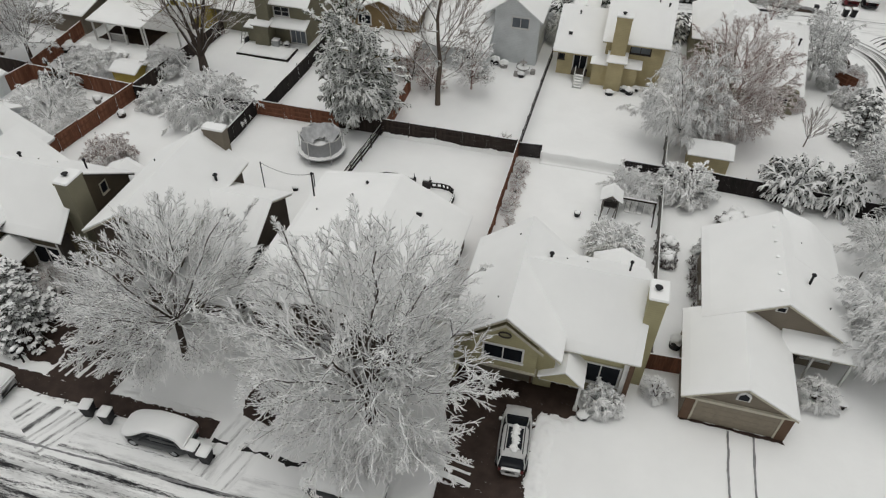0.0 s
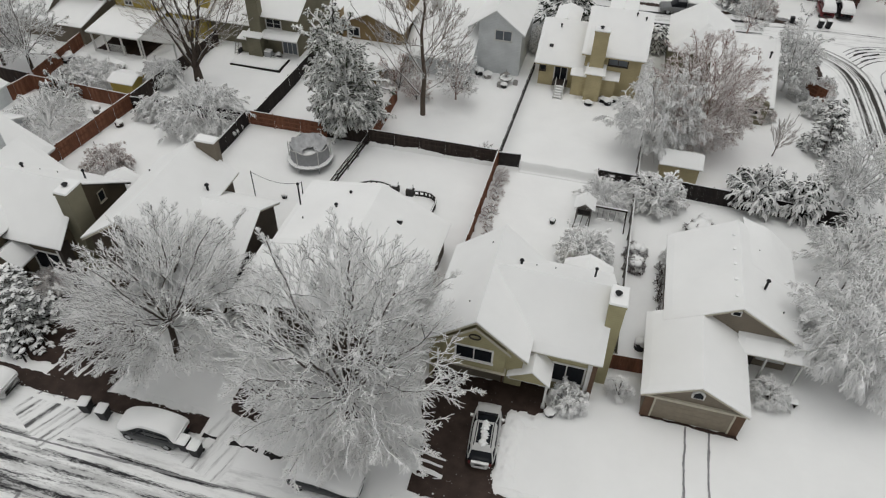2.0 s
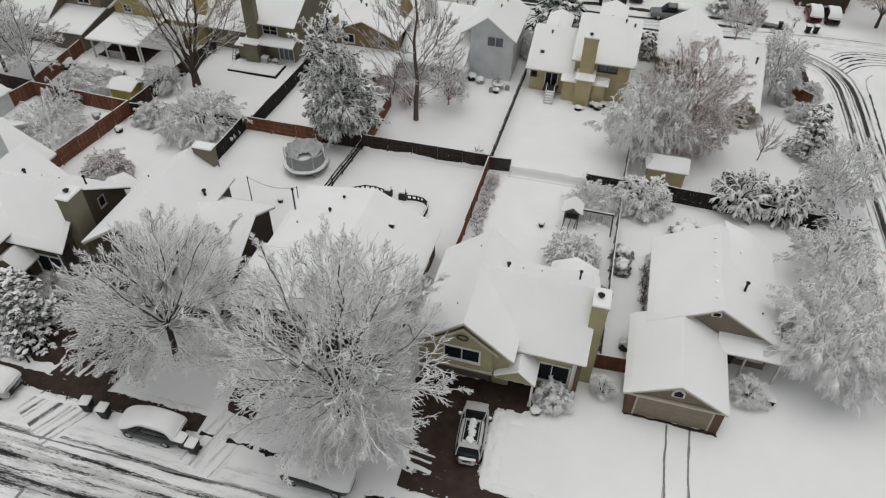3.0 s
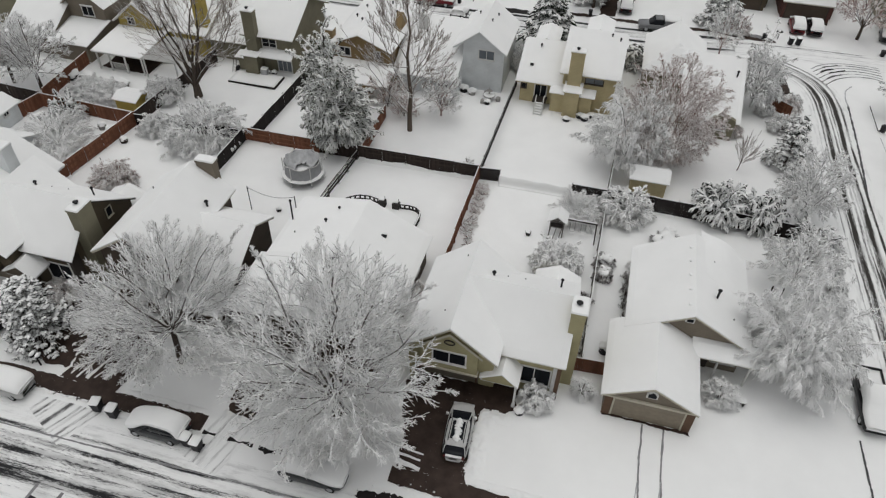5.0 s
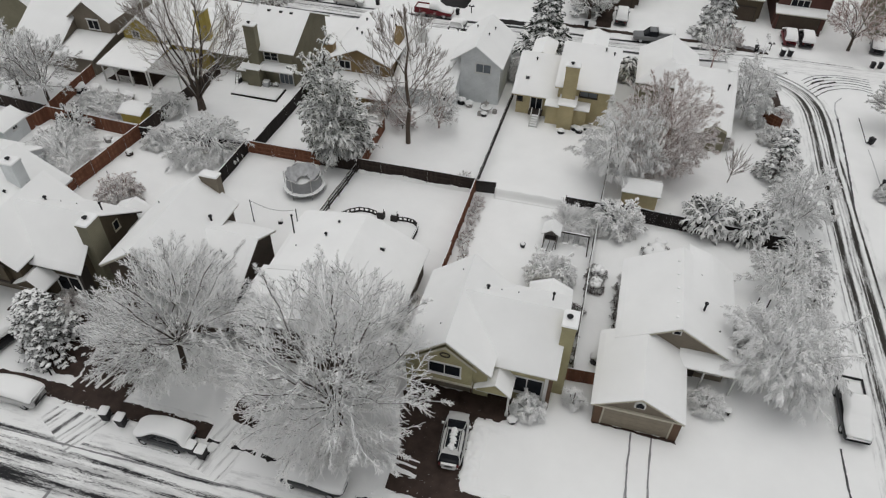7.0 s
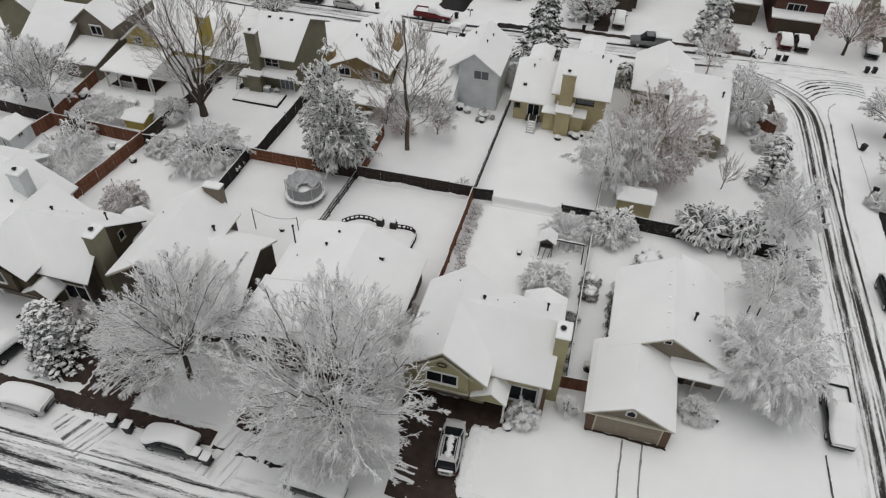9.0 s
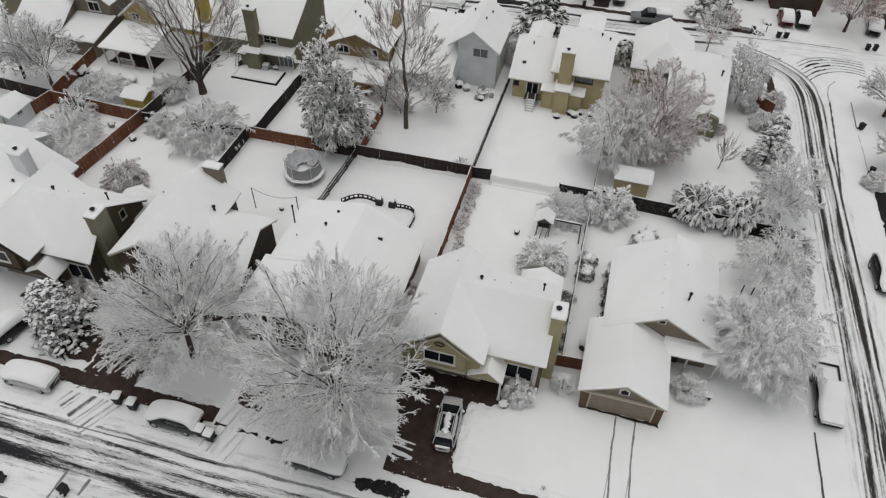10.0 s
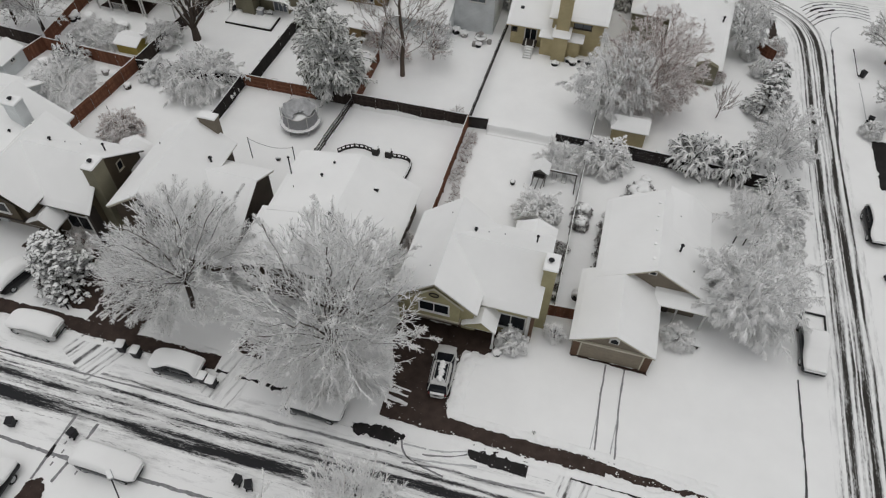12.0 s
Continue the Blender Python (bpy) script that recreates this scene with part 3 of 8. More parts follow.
for k, pts in enumerate(([(-2.6, 16.8), (-2.2, 15.8), (-1.2, 15.2), (1.2, 14.8)], [(-2.3, 16.4), (0.5, 16.5), (2.4, 17.1)], [(-3.3, 16.0), (-1.0, 15.9), (1.2, 16.3), (2.5, 16.9)], [(-3.0, 15.4), (0.0, 15.6), (3.4, 16.2)], [(-2.0, 15.0), (1.5, 15.4), (4.5, 15.3), (8.5, 15.6)], [(1.8, 17.6), (3.6, 17.95), (6.0, 17.9)])):
    track(pts, 0.16, LIGHT_SLUSH if k % 2 else SLUSH, 0.3, 62 + k)
for k, (off, wid) in enumerate(((0.0, 0.3), (0.75, 0.3), (1.6, 0.45), (2.5, 0.5), (3.4, 0.4), (4.3, 0.25))):
    arc = [(29.4 + 0.3 * off, 87.2 - 0.9 * off), (30.6 + 0.4 * off, 88.7 - 0.75 * off), (32.6 + 0.45 * off, 89.8 - 0.7 * off), (35.4 + 0.3 * off, 90.2 - 0.75 * off), (38.0, 90.0 - 0.85 * off)]
    track(arc, 0.17, DARK_SLUSH if k % 2 else SLUSH, 0.28, 70 + k)
    if k in (1, 2, 3, 4):
        mid = [tuple(0.5 * (u + v) for u, v in zip(p, q)) for p, q in zip(arc, arc[1:])]
        track([arc[1], mid[1], arc[2]] if k % 2 else [mid[0], arc[1], mid[1]], wid * 0.8, WET_BLACK if k in (2, 3) else DARK_SLUSH, 0.1, 170 + k, 0.03)
track([(33.9, 84.0), (32.9, 82.6), (32.6, 80.6), (32.7, 78.5)], 0.20, LIGHT_SLUSH, 0.2, 77)
track([(32.7, 78.9), (32.56, 73.6), (32.38, 68.4), (31.95, 60.7)], 0.27, DARK_SLUSH, 0.15, 78)
track([(35.25, 79.6), (35.19, 74.0)], 0.13, WET_BLACK, 0.1, 79)
track([(35.2, 72.6), (35.3, 69.0), (35.3, 65.6)], 0.13, LIGHT_SLUSH, 0.2, 89)
track([(-45, 8.75), (-31, 8.8), (-27.4, 8.6), (-20, 8.7), (-12, 8.8)], 0.32, SLUSH, 0.0, 80)
track([(-26.8, 11.7), (-26.9, 9.0), (-27.0, 6.6)], 0.26, SLUSH, 0.1, 81)
track([(-24.8, 11.6), (-25.1, 9.0), (-25.5, 6.8)], 0.26, SLUSH, 0.1, 82)
for k, x in enumerate((-26.85, -25.1)):
    track([(x, 9.3), (x - 0.03, 8.3)], 0.34, WET_BLACK, 0, 86 + k, 0.034)
track([(-62, 15.0), (-36, 14.85), (-20, 15.2), (-5, 15.5)], 0.16, SLUSH, 0.22, 83)
track([(20, 91.8), (28.5, 92.9), (36.5, 93.1)], 0.14, WET_BLACK, 0.1, 84)


# ---- house helpers ----
def shed_y(y0, y1, z0, z1):
    return lambda x, y: z0 + (z1 - z0) * (y - y0) / (y1 - y0)


def roof(parent, x0, x1, y0, y1, f, xs=(), ys=(), trim=TRIM, depth=0.17, step=0.45, hip=False):
    """A roof slab with its fascia, and the snow on it."""
    X, Y = (spread(x0, x1, 0.5, xs), spread(y0, y1, 0.5, ys)) if hip else (sorted({x0, x1, *xs}), sorted({y0, y1, *ys}))
    slab = Shape().field(X, Y, lambda x, y: f(x, y) - 0.12, lambda x, y: f(x, y) - 0.12 - depth).out("roof", trim, parent)
    sx, sy = spread(x0 - 0.05, x1 + 0.05, step, xs), spread(y0 - 0.05, y1 + 0.05, step, ys)

    def top(x, y):
        e = min(x - x0 + 0.05, x1 + 0.05 - x, y - y0 + 0.05, y1 + 0.05 - y)
        k = 0.45 + 0.55 * min(1.0, max(0.0, e) / 0.4)
        return f(min(max(x, x0), x1), min(max(y, y0), y1)) - 0.12 + 0.17 * k + 0.035 * noise.noise((x * 0.5, y * 0.5, 1.0)) * k

    Shape().field(sx, sy, top, lambda x, y: f(min(max(x, x0), x1), min(max(y, y0), y1)) - 0.15).out("snow", ROOF_SNOW, parent, "smooth thick snow on roof", smooth=False)
    return slab


def wall(parent, axis, at, a0, a1, top, material, inward, z0=-0.2, cuts=(), thick=0.16, name="wall"):
    """An upright wall in the plane axis = at, from a0 to a1, whose top follows a height."""
    A = sorted({a0, a1, *[c for c in cuts if a0 < c < a1]})
    low, high = [(a, z0) for a in A], [(a, top(a)) for a in reversed(A)]
    pts = [(a, at, z) if axis == "y" else (at, a, z) for a, z in low + high]
    vec = (0, inward * thick, 0) if axis == "y" else (inward * thick, 0, 0)
    return Shape().prism(pts, vec).out(name, material, parent)


def body(parent, x0, x1, y0, y1, f, material, xs=(), ys=(), z0=-0.2, drop=0.26):
    """Four walls under a roof height."""
    south = wall(parent, "y", y0, x0, x1, lambda a: f(a, y0) - drop, material, 1, z0, xs)
    north = wall(parent, "y", y1, x0, x1, lambda a: f(a, y1) - drop, material, -1, z0, xs)
    west = wall(parent, "x", x0, y0 + 0.16, y1 - 0.16, lambda a: f(x0, a) - drop, material, 1, z0, ys)
    east = wall(parent, "x", x1, y0 + 0.16, y1 - 0.16, lambda a: f(x1, a) - drop, material, -1, z0, ys)
    return south, north, west, east


def window(parent, side, at, a, z, w, h, lights=2, frame_m=TRIM_WHITE, glass=GLASS, name="window", snow=False, trim=0.11, rows=1):
    """A window on a wall that faces side: casing, sill and panes."""
    m = {"S": pose(a, at, z), "N": pose(a, at, z, 0, 0, 180), "E": pose(at, a, z, 0, 0, 90), "W": pose(at, a, z, 0, 0, -90)}[side]
    rings = [(-w / 2 - trim, w / 2 + trim, -h / 2 - trim, h / 2 + trim, -0.07), (-w / 2, w / 2, -h / 2, h / 2, -0.07), (-w / 2, w / 2, -h / 2, h / 2, 0.02), (-w / 2 - trim, w / 2 + trim, -h / 2 - trim, h / 2 + trim, 0.02)]
    vs = [tuple(m @ Vector((x, y, zz))) for x0, x1, z0, z1, y in rings for x, zz in ((x0, z0), (x1, z0), (x1, z1), (x0, z1))]
    fs = [(4 * r + k, 4 * r + (k + 1) % 4, 4 * ((r + 1) % 4) + (k + 1) % 4, 4 * ((r + 1) % 4) + k) for r in range(4) for k in range(4)]
    win = Shape().add(vs, fs).out(name, frame_m, parent)
    for i in range(1, lights):
        c = -w / 2 + w * i / lights
        Shape().box(c - 0.035, c + 0.035, -0.05, 0.02, -h / 2, h / 2, m).out("mullion", frame_m, win)
    for i in range(1, rows):
        c = -h / 2 + h * i / rows
        Shape().box(-w / 2, w / 2, -0.045, 0.02, c - 0.02, c + 0.02, m).out("glazing_bar", frame_m, win)
    for i in range(lights):
        c0, c1 = -w / 2 + w * i / lights, -w / 2 + w * (i + 1) / lights
        Shape().box(c0 + 0.01, c1 - 0.01, -0.025, 0.015, -h / 2 + 0.005, h / 2 - 0.005, m).out("pane", glass, win)
    Shape().box(-w / 2 - trim - 0.04, w / 2 + trim + 0.04, -0.13, 0.0, -h / 2 - trim - 0.05, -h / 2 - trim, m).out("sill", frame_m, win)
    if snow:
        Shape().soft_box(-w / 2 - trim - 0.05, w / 2 + trim + 0.05, -0.2, 0.02, h / 2 + trim, h / 2 + trim + 0.14, 0.05, m).out("snow", SNOW, win, "snow ledge")
    return win


def garage_door(parent, at, a0, a1, z1, material=GARAGE_DOOR, frame_m=TRIM):
    """A sectional garage door facing south."""
    rows = 4
    door = Shape().box(a0 - 0.02, a1 + 0.02, at - 0.02, at + 0.01, -0.1, z1 + 0.02).out("garage_door", material, parent, "panelled garage door")
    for i in range(rows):
        z0 = z1 * i / rows
        for k in range(4):
            w = (a1 - a0) / 4
            Shape().soft_box(a0 + w * k + 0.007, a0 + w * (k + 1) - 0.007, at - 0.03, at - 0.01, z0 + 0.007, z0 + z1 / rows - 0.007, 0.006).out("door_panel", material, door)
    fr = Shape()
    fr.box(a0 - 0.14, a0 - 0.02, at - 0.09, at, -0.1, z1 + 0.14).box(a1 + 0.02, a1 + 0.14, at - 0.09, at, -0.1, z1 + 0.14).box(a0 - 0.02, a1 + 0.02, at - 0.09, at, z1 + 0.02, z1 + 0.14)
    fr.out("frame", frame_m, door)
    return door


def chimney(parent, x0, x1, y0, y1, z0, z1, material, cap=True):
    c = Shape().box(x0, x1, y0, y1, z0, z1).box(x0 - 0.05, x1 + 0.05, y0 - 0.05, y1 + 0.05, z1 - 0.15, z1).out("chimney", material, parent)
    Shape().soft_box(x0 - 0.09, x1 + 0.09, y0 - 0.09, y1 + 0.09, z1, z1 + 0.2, 0.07).out("snow", ROOF_SNOW, c, "cushion of snow")
    if cap:
        cx, cy = (x0 + x1) / 2 - 0.1, (y0 + y1) / 2
        s = Shape().disc((cx, cy), 0.13, z1 + 0.1, z1 + 0.38, 10)
        s.disc((cx, cy), 0.24, z1 + 0.38, z1 + 0.46, 12, 0.1)
        s.out("flue", METAL_DARK, c, "dark metal flue cap")
    return c


def pipe(parent, x, y, z0, h=0.6, r=0.06, hood=True):
    s = Shape().disc((x, y), r, z0 - 0.3, z0 + h, 8)
    if hood:
        s.disc((x, y), r * 1.9, z0 + h, z0 + h + 0.07, 10, r * 1.6).disc((x, y), r * 1.6, z0 + h + 0.07, z0 + h + 0.16, 10, r * 0.5)
    return s.out("vent_pipe", METAL_DARK, parent)


def box_vent(parent, x, y, z, slope=0.0):
    s = Shape().soft_box(-0.2, 0.2, -0.18, 0.18, -0.1, 0.16, 0.03, pose(x, y, z + 0.1, math.degrees(math.atan(slope))))
    v = s.out("roof_vent", METAL_DARK, parent)
    Shape().soft_box(-0.23, 0.23, -0.05, 0.22, 0.14, 0.26, 0.04, pose(x, y, z + 0.1)).out("snow", ROOF_SNOW, v)
    return v


def fascia(parent, axis, at, a0, a1, peak_a, z_eave, z_peak, material=TRIM, out=-1, w=0.2):
    """Sloping trim boards under a gable's rakes."""
    s = Shape()
    for a, b, za, zb in ((a0, peak_a, z_eave, z_peak), (peak_a, a1, z_peak, z_eave)):
        pts = [(a, za), (b, zb), (b, zb - w), (a, za - w)]
        if axis == "y":
            s.prism([(p, at, z) for p, z in pts], (0, out * 0.04, 0))
        else:
            s.prism([(at, p, z) for p, z in pts], (out * 0.04, 0, 0))
    return s.out("bargeboard", material, parent)


# ---- the house with the upper gable over its garage, used twice in two colours ----
def gable_garage_house(label, ox, oy, paint, side_paint, trim, rust):
    h = thing("house", (ox, oy, 0), label, "house", "houses on the near street")
    X, Y = lambda v: ox + v, lambda v: oy + v
    # wing over the garage, ridge running north
    f1 = lambda x, y: 7.45 - 0.815 * abs(x - X(-2.72))
    roof(h, X(-6.15), X(0.72), Y(26.0), Y(35.2), f1, xs=(X(-2.72),), trim=trim)
    wall(h, "y", Y(26.4), X(-5.8), X(0.4), lambda a: f1(a, 0) - 0.26, paint, 1, 2.45, (X(-2.72),))
    wall(h, "y", Y(34.9), X(-5.8), X(0.4), lambda a: f1(a, 0) - 0.26, paint, -1, -0.2, (X(-2.72),))
    wall(h, "x", X(-5.8), Y(26.56), Y(34.74), lambda a: f1(X(-5.8), 0) - 0.26, paint, 1)
    wall(h, "x", X(0.4), Y(26.56), Y(27.5), lambda a: f1(X(0.4), 0) - 0.26, paint, -1, 2.35)
    wall(h, "x", X(0.4), Y(27.5), Y(34.74), lambda a: f1(X(0.4), 0) - 0.26, paint, -1)
    Shape().box(X(-0.75), X(0.24), Y(27.47), Y(27.53), -0.1, 2.34).out("garage_side_panel", paint, h)
    Shape().box(X(-5.64), X(0.24), Y(26.56), Y(27.7), 2.35, 2.5).out("soffit", TRIM_DARK, h)
    wall(h, "y", Y(27.55), X(-5.64), X(0.24), lambda a: 2.35, TAUPE, 1)
    fascia(h, "y", Y(26.0), X(-6.15), X(0.72), X(-2.72), f1(X(-6.15), 0) - 0.13, 7.32, trim)
    # projecting upper bay under its own small gable
    fb = lambda x, y: 6.85 - 0.815 * abs(x - X(-2.72))
    Shape().prism([(X(-4.75), Y(26.0), 2.95), (X(-0.69), Y(26.0), 2.95), (X(-0.69), Y(26.0), fb(X(-0.69), 0) - 0.2), (X(-2.72), Y(26.0), 6.65), (X(-4.75), Y(26.0), fb(X(-4.75), 0) - 0.2)], (0, 0.4, 0)).out("upper_bay", paint, h)
    fascia(h, "y", Y(25.95), X(-5.1), X(-0.34), X(-2.72), 4.95, 6.85, trim, -1, 0.22)
    Shape().box(X(-4.85), X(-0.6), Y(25.9), Y(26.38), 2.8, 2.97).out("trim_band", trim, h)
    window(h, "S", Y(26.0), X(-2.72), 4.3, 2.3, 1.1, 2, TRIM_WHITE)
    Shape().tube([(X(-2.72) + 0.36 * math.cos(a), Y(25.95), 5.92 + 0.22 * math.sin(a)) for a in [2 * math.pi * i / 16 for i in range(17)]], 0.05, 6).out("oval_trim", TRIM_DARK, h)
    garage_door(h, Y(27.55), X(-5.2), X(-1.0), 2.1, GARAGE_DOOR, TRIM_RUST)
    # main house, ridge running west to east
    f2 = lambda x, y: 7.4 - 0.90 * (Y(31.2) - y) if y < Y(31.2) else 7.4 - 0.70 * (y - Y(31.2))
    roof(h, X(-2.6), X(5.3), Y(27.5), Y(36.2), f2, ys=(Y(31.2),), trim=trim)
    body(h, X(0.5), X(4.95), Y(28.0), Y(35.9), f2, paint, ys=(Y(31.2),))
    window(h, "S", Y(28.0), X(3.2), 1.85, 2.3, 1.7, 2, TRIM_WHITE)
    Shape().box(X(4.5), X(4.78), Y(27.72), Y(28.0), -0.1, 3.9).out("corner_board", TRIM_WHITE, h)
    Shape().box(X(4.78), X(5.08), Y(27.65), Y(28.6), -0.1, 3.95).out("corner_pilaster", rust, h)
    chimney(h, X(4.95), X(5.95), Y(29.3), Y(30.9), -0.2, 7.75, side_paint)
    window(h, "E", X(4.95), Y(33.2), 4.6, 0.6, 0.85, 1, TRIM, trim=0.07)
    # low bay at the back
    f3 = lambda x, y: 3.75 - 0.50 * abs(x - X(3.5))
    roof(h, X(1.7), X(5.3), Y(34.2), Y(38.0), f3, xs=(X(3.5),), trim=trim)
    body(h, X(2.0), X(5.0), Y(35.0), Y(37.7), f3, paint, xs=(X(3.5),))
    # entrance porch
    f4 = lambda x, y: 3.75 - 0.56 * (X(1.1) - x) if x < X(1.1) else 3.75 - 0.95 * (x - X(1.1))
    roof(h, X(-0.45), X(2.3), Y(26.05), Y(28.9), f4, xs=(X(1.1),), trim=TRIM_WHITE, depth=0.12)
    Shape().prism([(X(-0.3), Y(26.15), 2.42), (X(2.15), Y(26.15), 2.42), (X(1.1), Y(26.15), 3.42), (X(-0.3), Y(26.15), 2.7)], (0, 0.1, 0)).out("porch_gable", paint, h)
    Shape().box(X(2.08), X(2.24), Y(26.2), Y(26.36), -0.1, 2.4).box(X(2.03), X(2.29), Y(26.15), Y(26.41), -0.1, 0.2).out("porch_post", TRIM_WHITE, h)
    Shape().box(X(-0.4), X(2.3), Y(26.2), Y(26.32), 2.3, 2.46).out("porch_beam", TRIM_WHITE, h)
    Shape().box(X(0.7), X(1.55), Y(28.02), Y(28.1), 0.1, 2.1).out("front_door", TRIM_DARK, h)
    pipe(h, X(-1.1), Y(32.8), 6.3, 0.35, 0.09)
    pipe(h, X(3.9), Y(33.4), 5.9, 0.75, 0.07)
    for vx, vy in ((-0.1, 33.3), (1.2, 33.6), (-3.6, 28.0), (-3.3, 33.6)):
        zz = max(f1(X(vx), 0) if vx < 0.7 else 0, f2(X(vx), Y(vy)))
        pipe(h, X(vx), Y(vy), zz, 0.12, 0.045, False)
    return h


gable_garage_house("cream-yellow two-storey house with snow-covered gables and chimney", 0.0, 0.0, CREAM, CREAM, TRIM, TRIM_RUST)
gable_garage_house("olive-brown two-storey house with snow-covered gables and chimney", -39.3, -0.4, OLIVE, SAGE, TRIM_DARK, TRIM_DARK)


# ---- the taupe corner house with a projecting double garage ----
def corner_house():
    h = thing("house", (13, 34, 0), "taupe single-storey house with projecting double garage under snow", "house", "houses on the near street")
    f1 = lambda x, y: 4.25 - 0.55 * abs(x - 11.45)
    roof(h, 8.1, 14.8, 27.4, 34.6, f1, xs=(11.45,), trim=TAUPE)
    body(h, 8.45, 14.68, 27.6, 34.4, f1, TAUPE, xs=(11.45,))
    fascia(h, "y", 27.4, 8.1, 14.8, 11.45, 2.3, 4.12, TRIM)
    garage_door(h, 27.6, 9.15, 13.95, 1.95, GARAGE_BEIGE, TRIM)
    for px in (8.42, 14.08):
        Shape().box(px, px + 0.57, 27.48, 27.6, -0.1, 2.15).out("pilaster", TRIM_RUST, h, "rusty brown brick pilaster")
    Shape().box(8.3, 14.72, 27.42, 27.6, 2.14, 2.28).out("trim_band", TRIM, h)
    win = Shape().prism([(11.05, 27.5, 2.85), (11.85, 27.5, 2.85), (11.85, 27.5, 3.3), (11.7, 27.5, 3.55), (11.45, 27.5, 3.65), (11.2, 27.5, 3.55), (11.05, 27.5, 3.3)], (0, 0.12, 0)).out("window", TRIM_WHITE, h, "small arched gable window")
    Shape().prism([(11.17, 27.46, 2.95), (11.73, 27.46, 2.95), (11.73, 27.46, 3.27), (11.45, 27.46, 3.51), (11.17, 27.46, 3.27)], (0, 0.1, 0)).out("pane", GLASS, win)
    f2 = lambda x, y: 5.7 - 0.575 * abs(x - 13.7)
    roof(h, 9.15, 18.4, 33.55, 42.8, f2, xs=(13.7,), trim=TAUPE)
    body(h, 9.6, 18.0, 33.95, 42.4, f2, TAUPE, xs=(13.7,))
    fascia(h, "y", 33.55, 9.15, 18.4, 13.7, 2.95, 5.58, TRIM)
    win = Shape().prism([(13.2, 33.83, 4.5), (13.85, 33.83, 4.5), (13.85, 33.83, 4.9), (13.52, 33.83, 5.12), (13.2, 33.83, 4.9)], (0, 0.12, 0)).out("window", TRIM_WHITE, h, "small arched gable window")
    Shape().box(13.3, 13.75, 33.79, 33.85, 4.6, 4.88).out("pane", GLASS, win)
    # low gable at the back
    f5 = lambda x, y: f2(x, y) + 0.02 + 0.2 * (1 + math.cos(math.pi * min(1.0, abs(x - 16.4) / 2.1))) * min(1.0, max(0.0, (y - 38.6) / 4.6))
    roof(h, 14.2, 18.38, 38.2, 43.7, f5, xs=(16.4,), trim=TAUPE, hip=True)
    wall(h, "y", 43.3, 14.4, 18.0, lambda a: f5(a, 43.3) - 0.26, TAUPE, -1, -0.2, (16.5,))
    for wx, wi in ((14.4, 1), (18.0, -1)):
        wall(h, "x", wx, 42.4, 43.14, lambda a: f5(wx, 43) - 0.26, TAUPE, wi)
    # porch roof along the front
    f3 = shed_y(32.6, 34.0, 2.55, 3.15)
    roof(h, 14.2, 19.0, 32.6, 34.0, f3, trim=TRIM, depth=0.14)
    for x in (16.2, 18.5):
        Shape().box(x - 0.07, x + 0.07, 32.7, 32.85, -0.1, 2.4).out("porch_post", TRIM_WHITE, h)
    window(h, "S", 33.95, 16.9, 1.5, 1.6, 1.2, 2, TRIM_WHITE, rows=2)
    Shape().box(14.9, 15.8, 33.85, 33.95, 0.0, 2.1).out("front_door", TRIM_DARK, h)
    pipe(h, 15.5, 36.8, 4.75, 0.75, 0.09)
    pipe(h, 15.3, 40.6, 4.8, 0.15, 0.05, False)
    pipe(h, 16.9, 35.6, 3.9, 0.15, 0.05, False)
    for i in range(5):
        Shape().soft_box(13.2, 13.65, 34.6 + 1.6 * i, 34.85 + 1.6 * i, 5.5, 5.62, 0.03).out("ridge_vent", ROOF_SNOW, h)
    window(h, "W", 9.6, 38.0, 1.6, 1.2, 1.1, 2, TRIM_WHITE)


corner_house()


# ---- the brown house between the two front trees ----
def brown_house():
    h = thing("house", (-27, 33, 0), "dark brown two-storey house with broad snowy roof", "house", "houses on the near street")
    f1 = lambda x, y: 7.75 - 0.66 * abs(x + 28.5)
    roof(h, -32.0, -25.0, 27.5, 37.7, f1, xs=(-28.5,), trim=TRIM)
    body(h, -31.6, -25.4, 28.0, 37.3, f1, BROWN, xs=(-28.5,))
    fascia(h, "y", 27.5, -32.0, -25.0, -28.5, f1(-32, 0) - 0.13, 7.62, TRIM)
    window(h, "S", 28.0, -28.5, 5.6, 1.4, 1.1, 2)
    f2 = lambda x, y: 5.95 - 0.52 * (33.4 - y if y < 33.4 else y - 33.4)
    roof(h, -28.5, -20.9, 26.4, 36.3, f2, ys=(33.4,), trim=TRIM)
    body(h, -28.0, -21.3, 27.0, 36.0, f2, BROWN, ys=(33.4,))
    window(h, "E", -21.3, 31.2, 2.6, 0.75, 1.3, 1, TRIM_DARK)
    window(h, "E", -21.3, 29.8, 2.6, 0.75, 1.3, 1, TRIM_DARK)
    chimney(h, -28.0, -26.4, 37.35, 38.1, -0.2, 8.0, TAUPE, False)
    pipe(h, -25.7, 34.4, 5.5, 0.9, 0.1)
    pipe(h, -23.5, 31.8, 5.1, 0.2, 0.06, False)
    pipe(h, -31.0, 35.0, 6.1, 0.2, 0.05, False)
    pipe(h, -27.2, 31.0, 6.9, 0.2, 0.05, False)


brown_house()


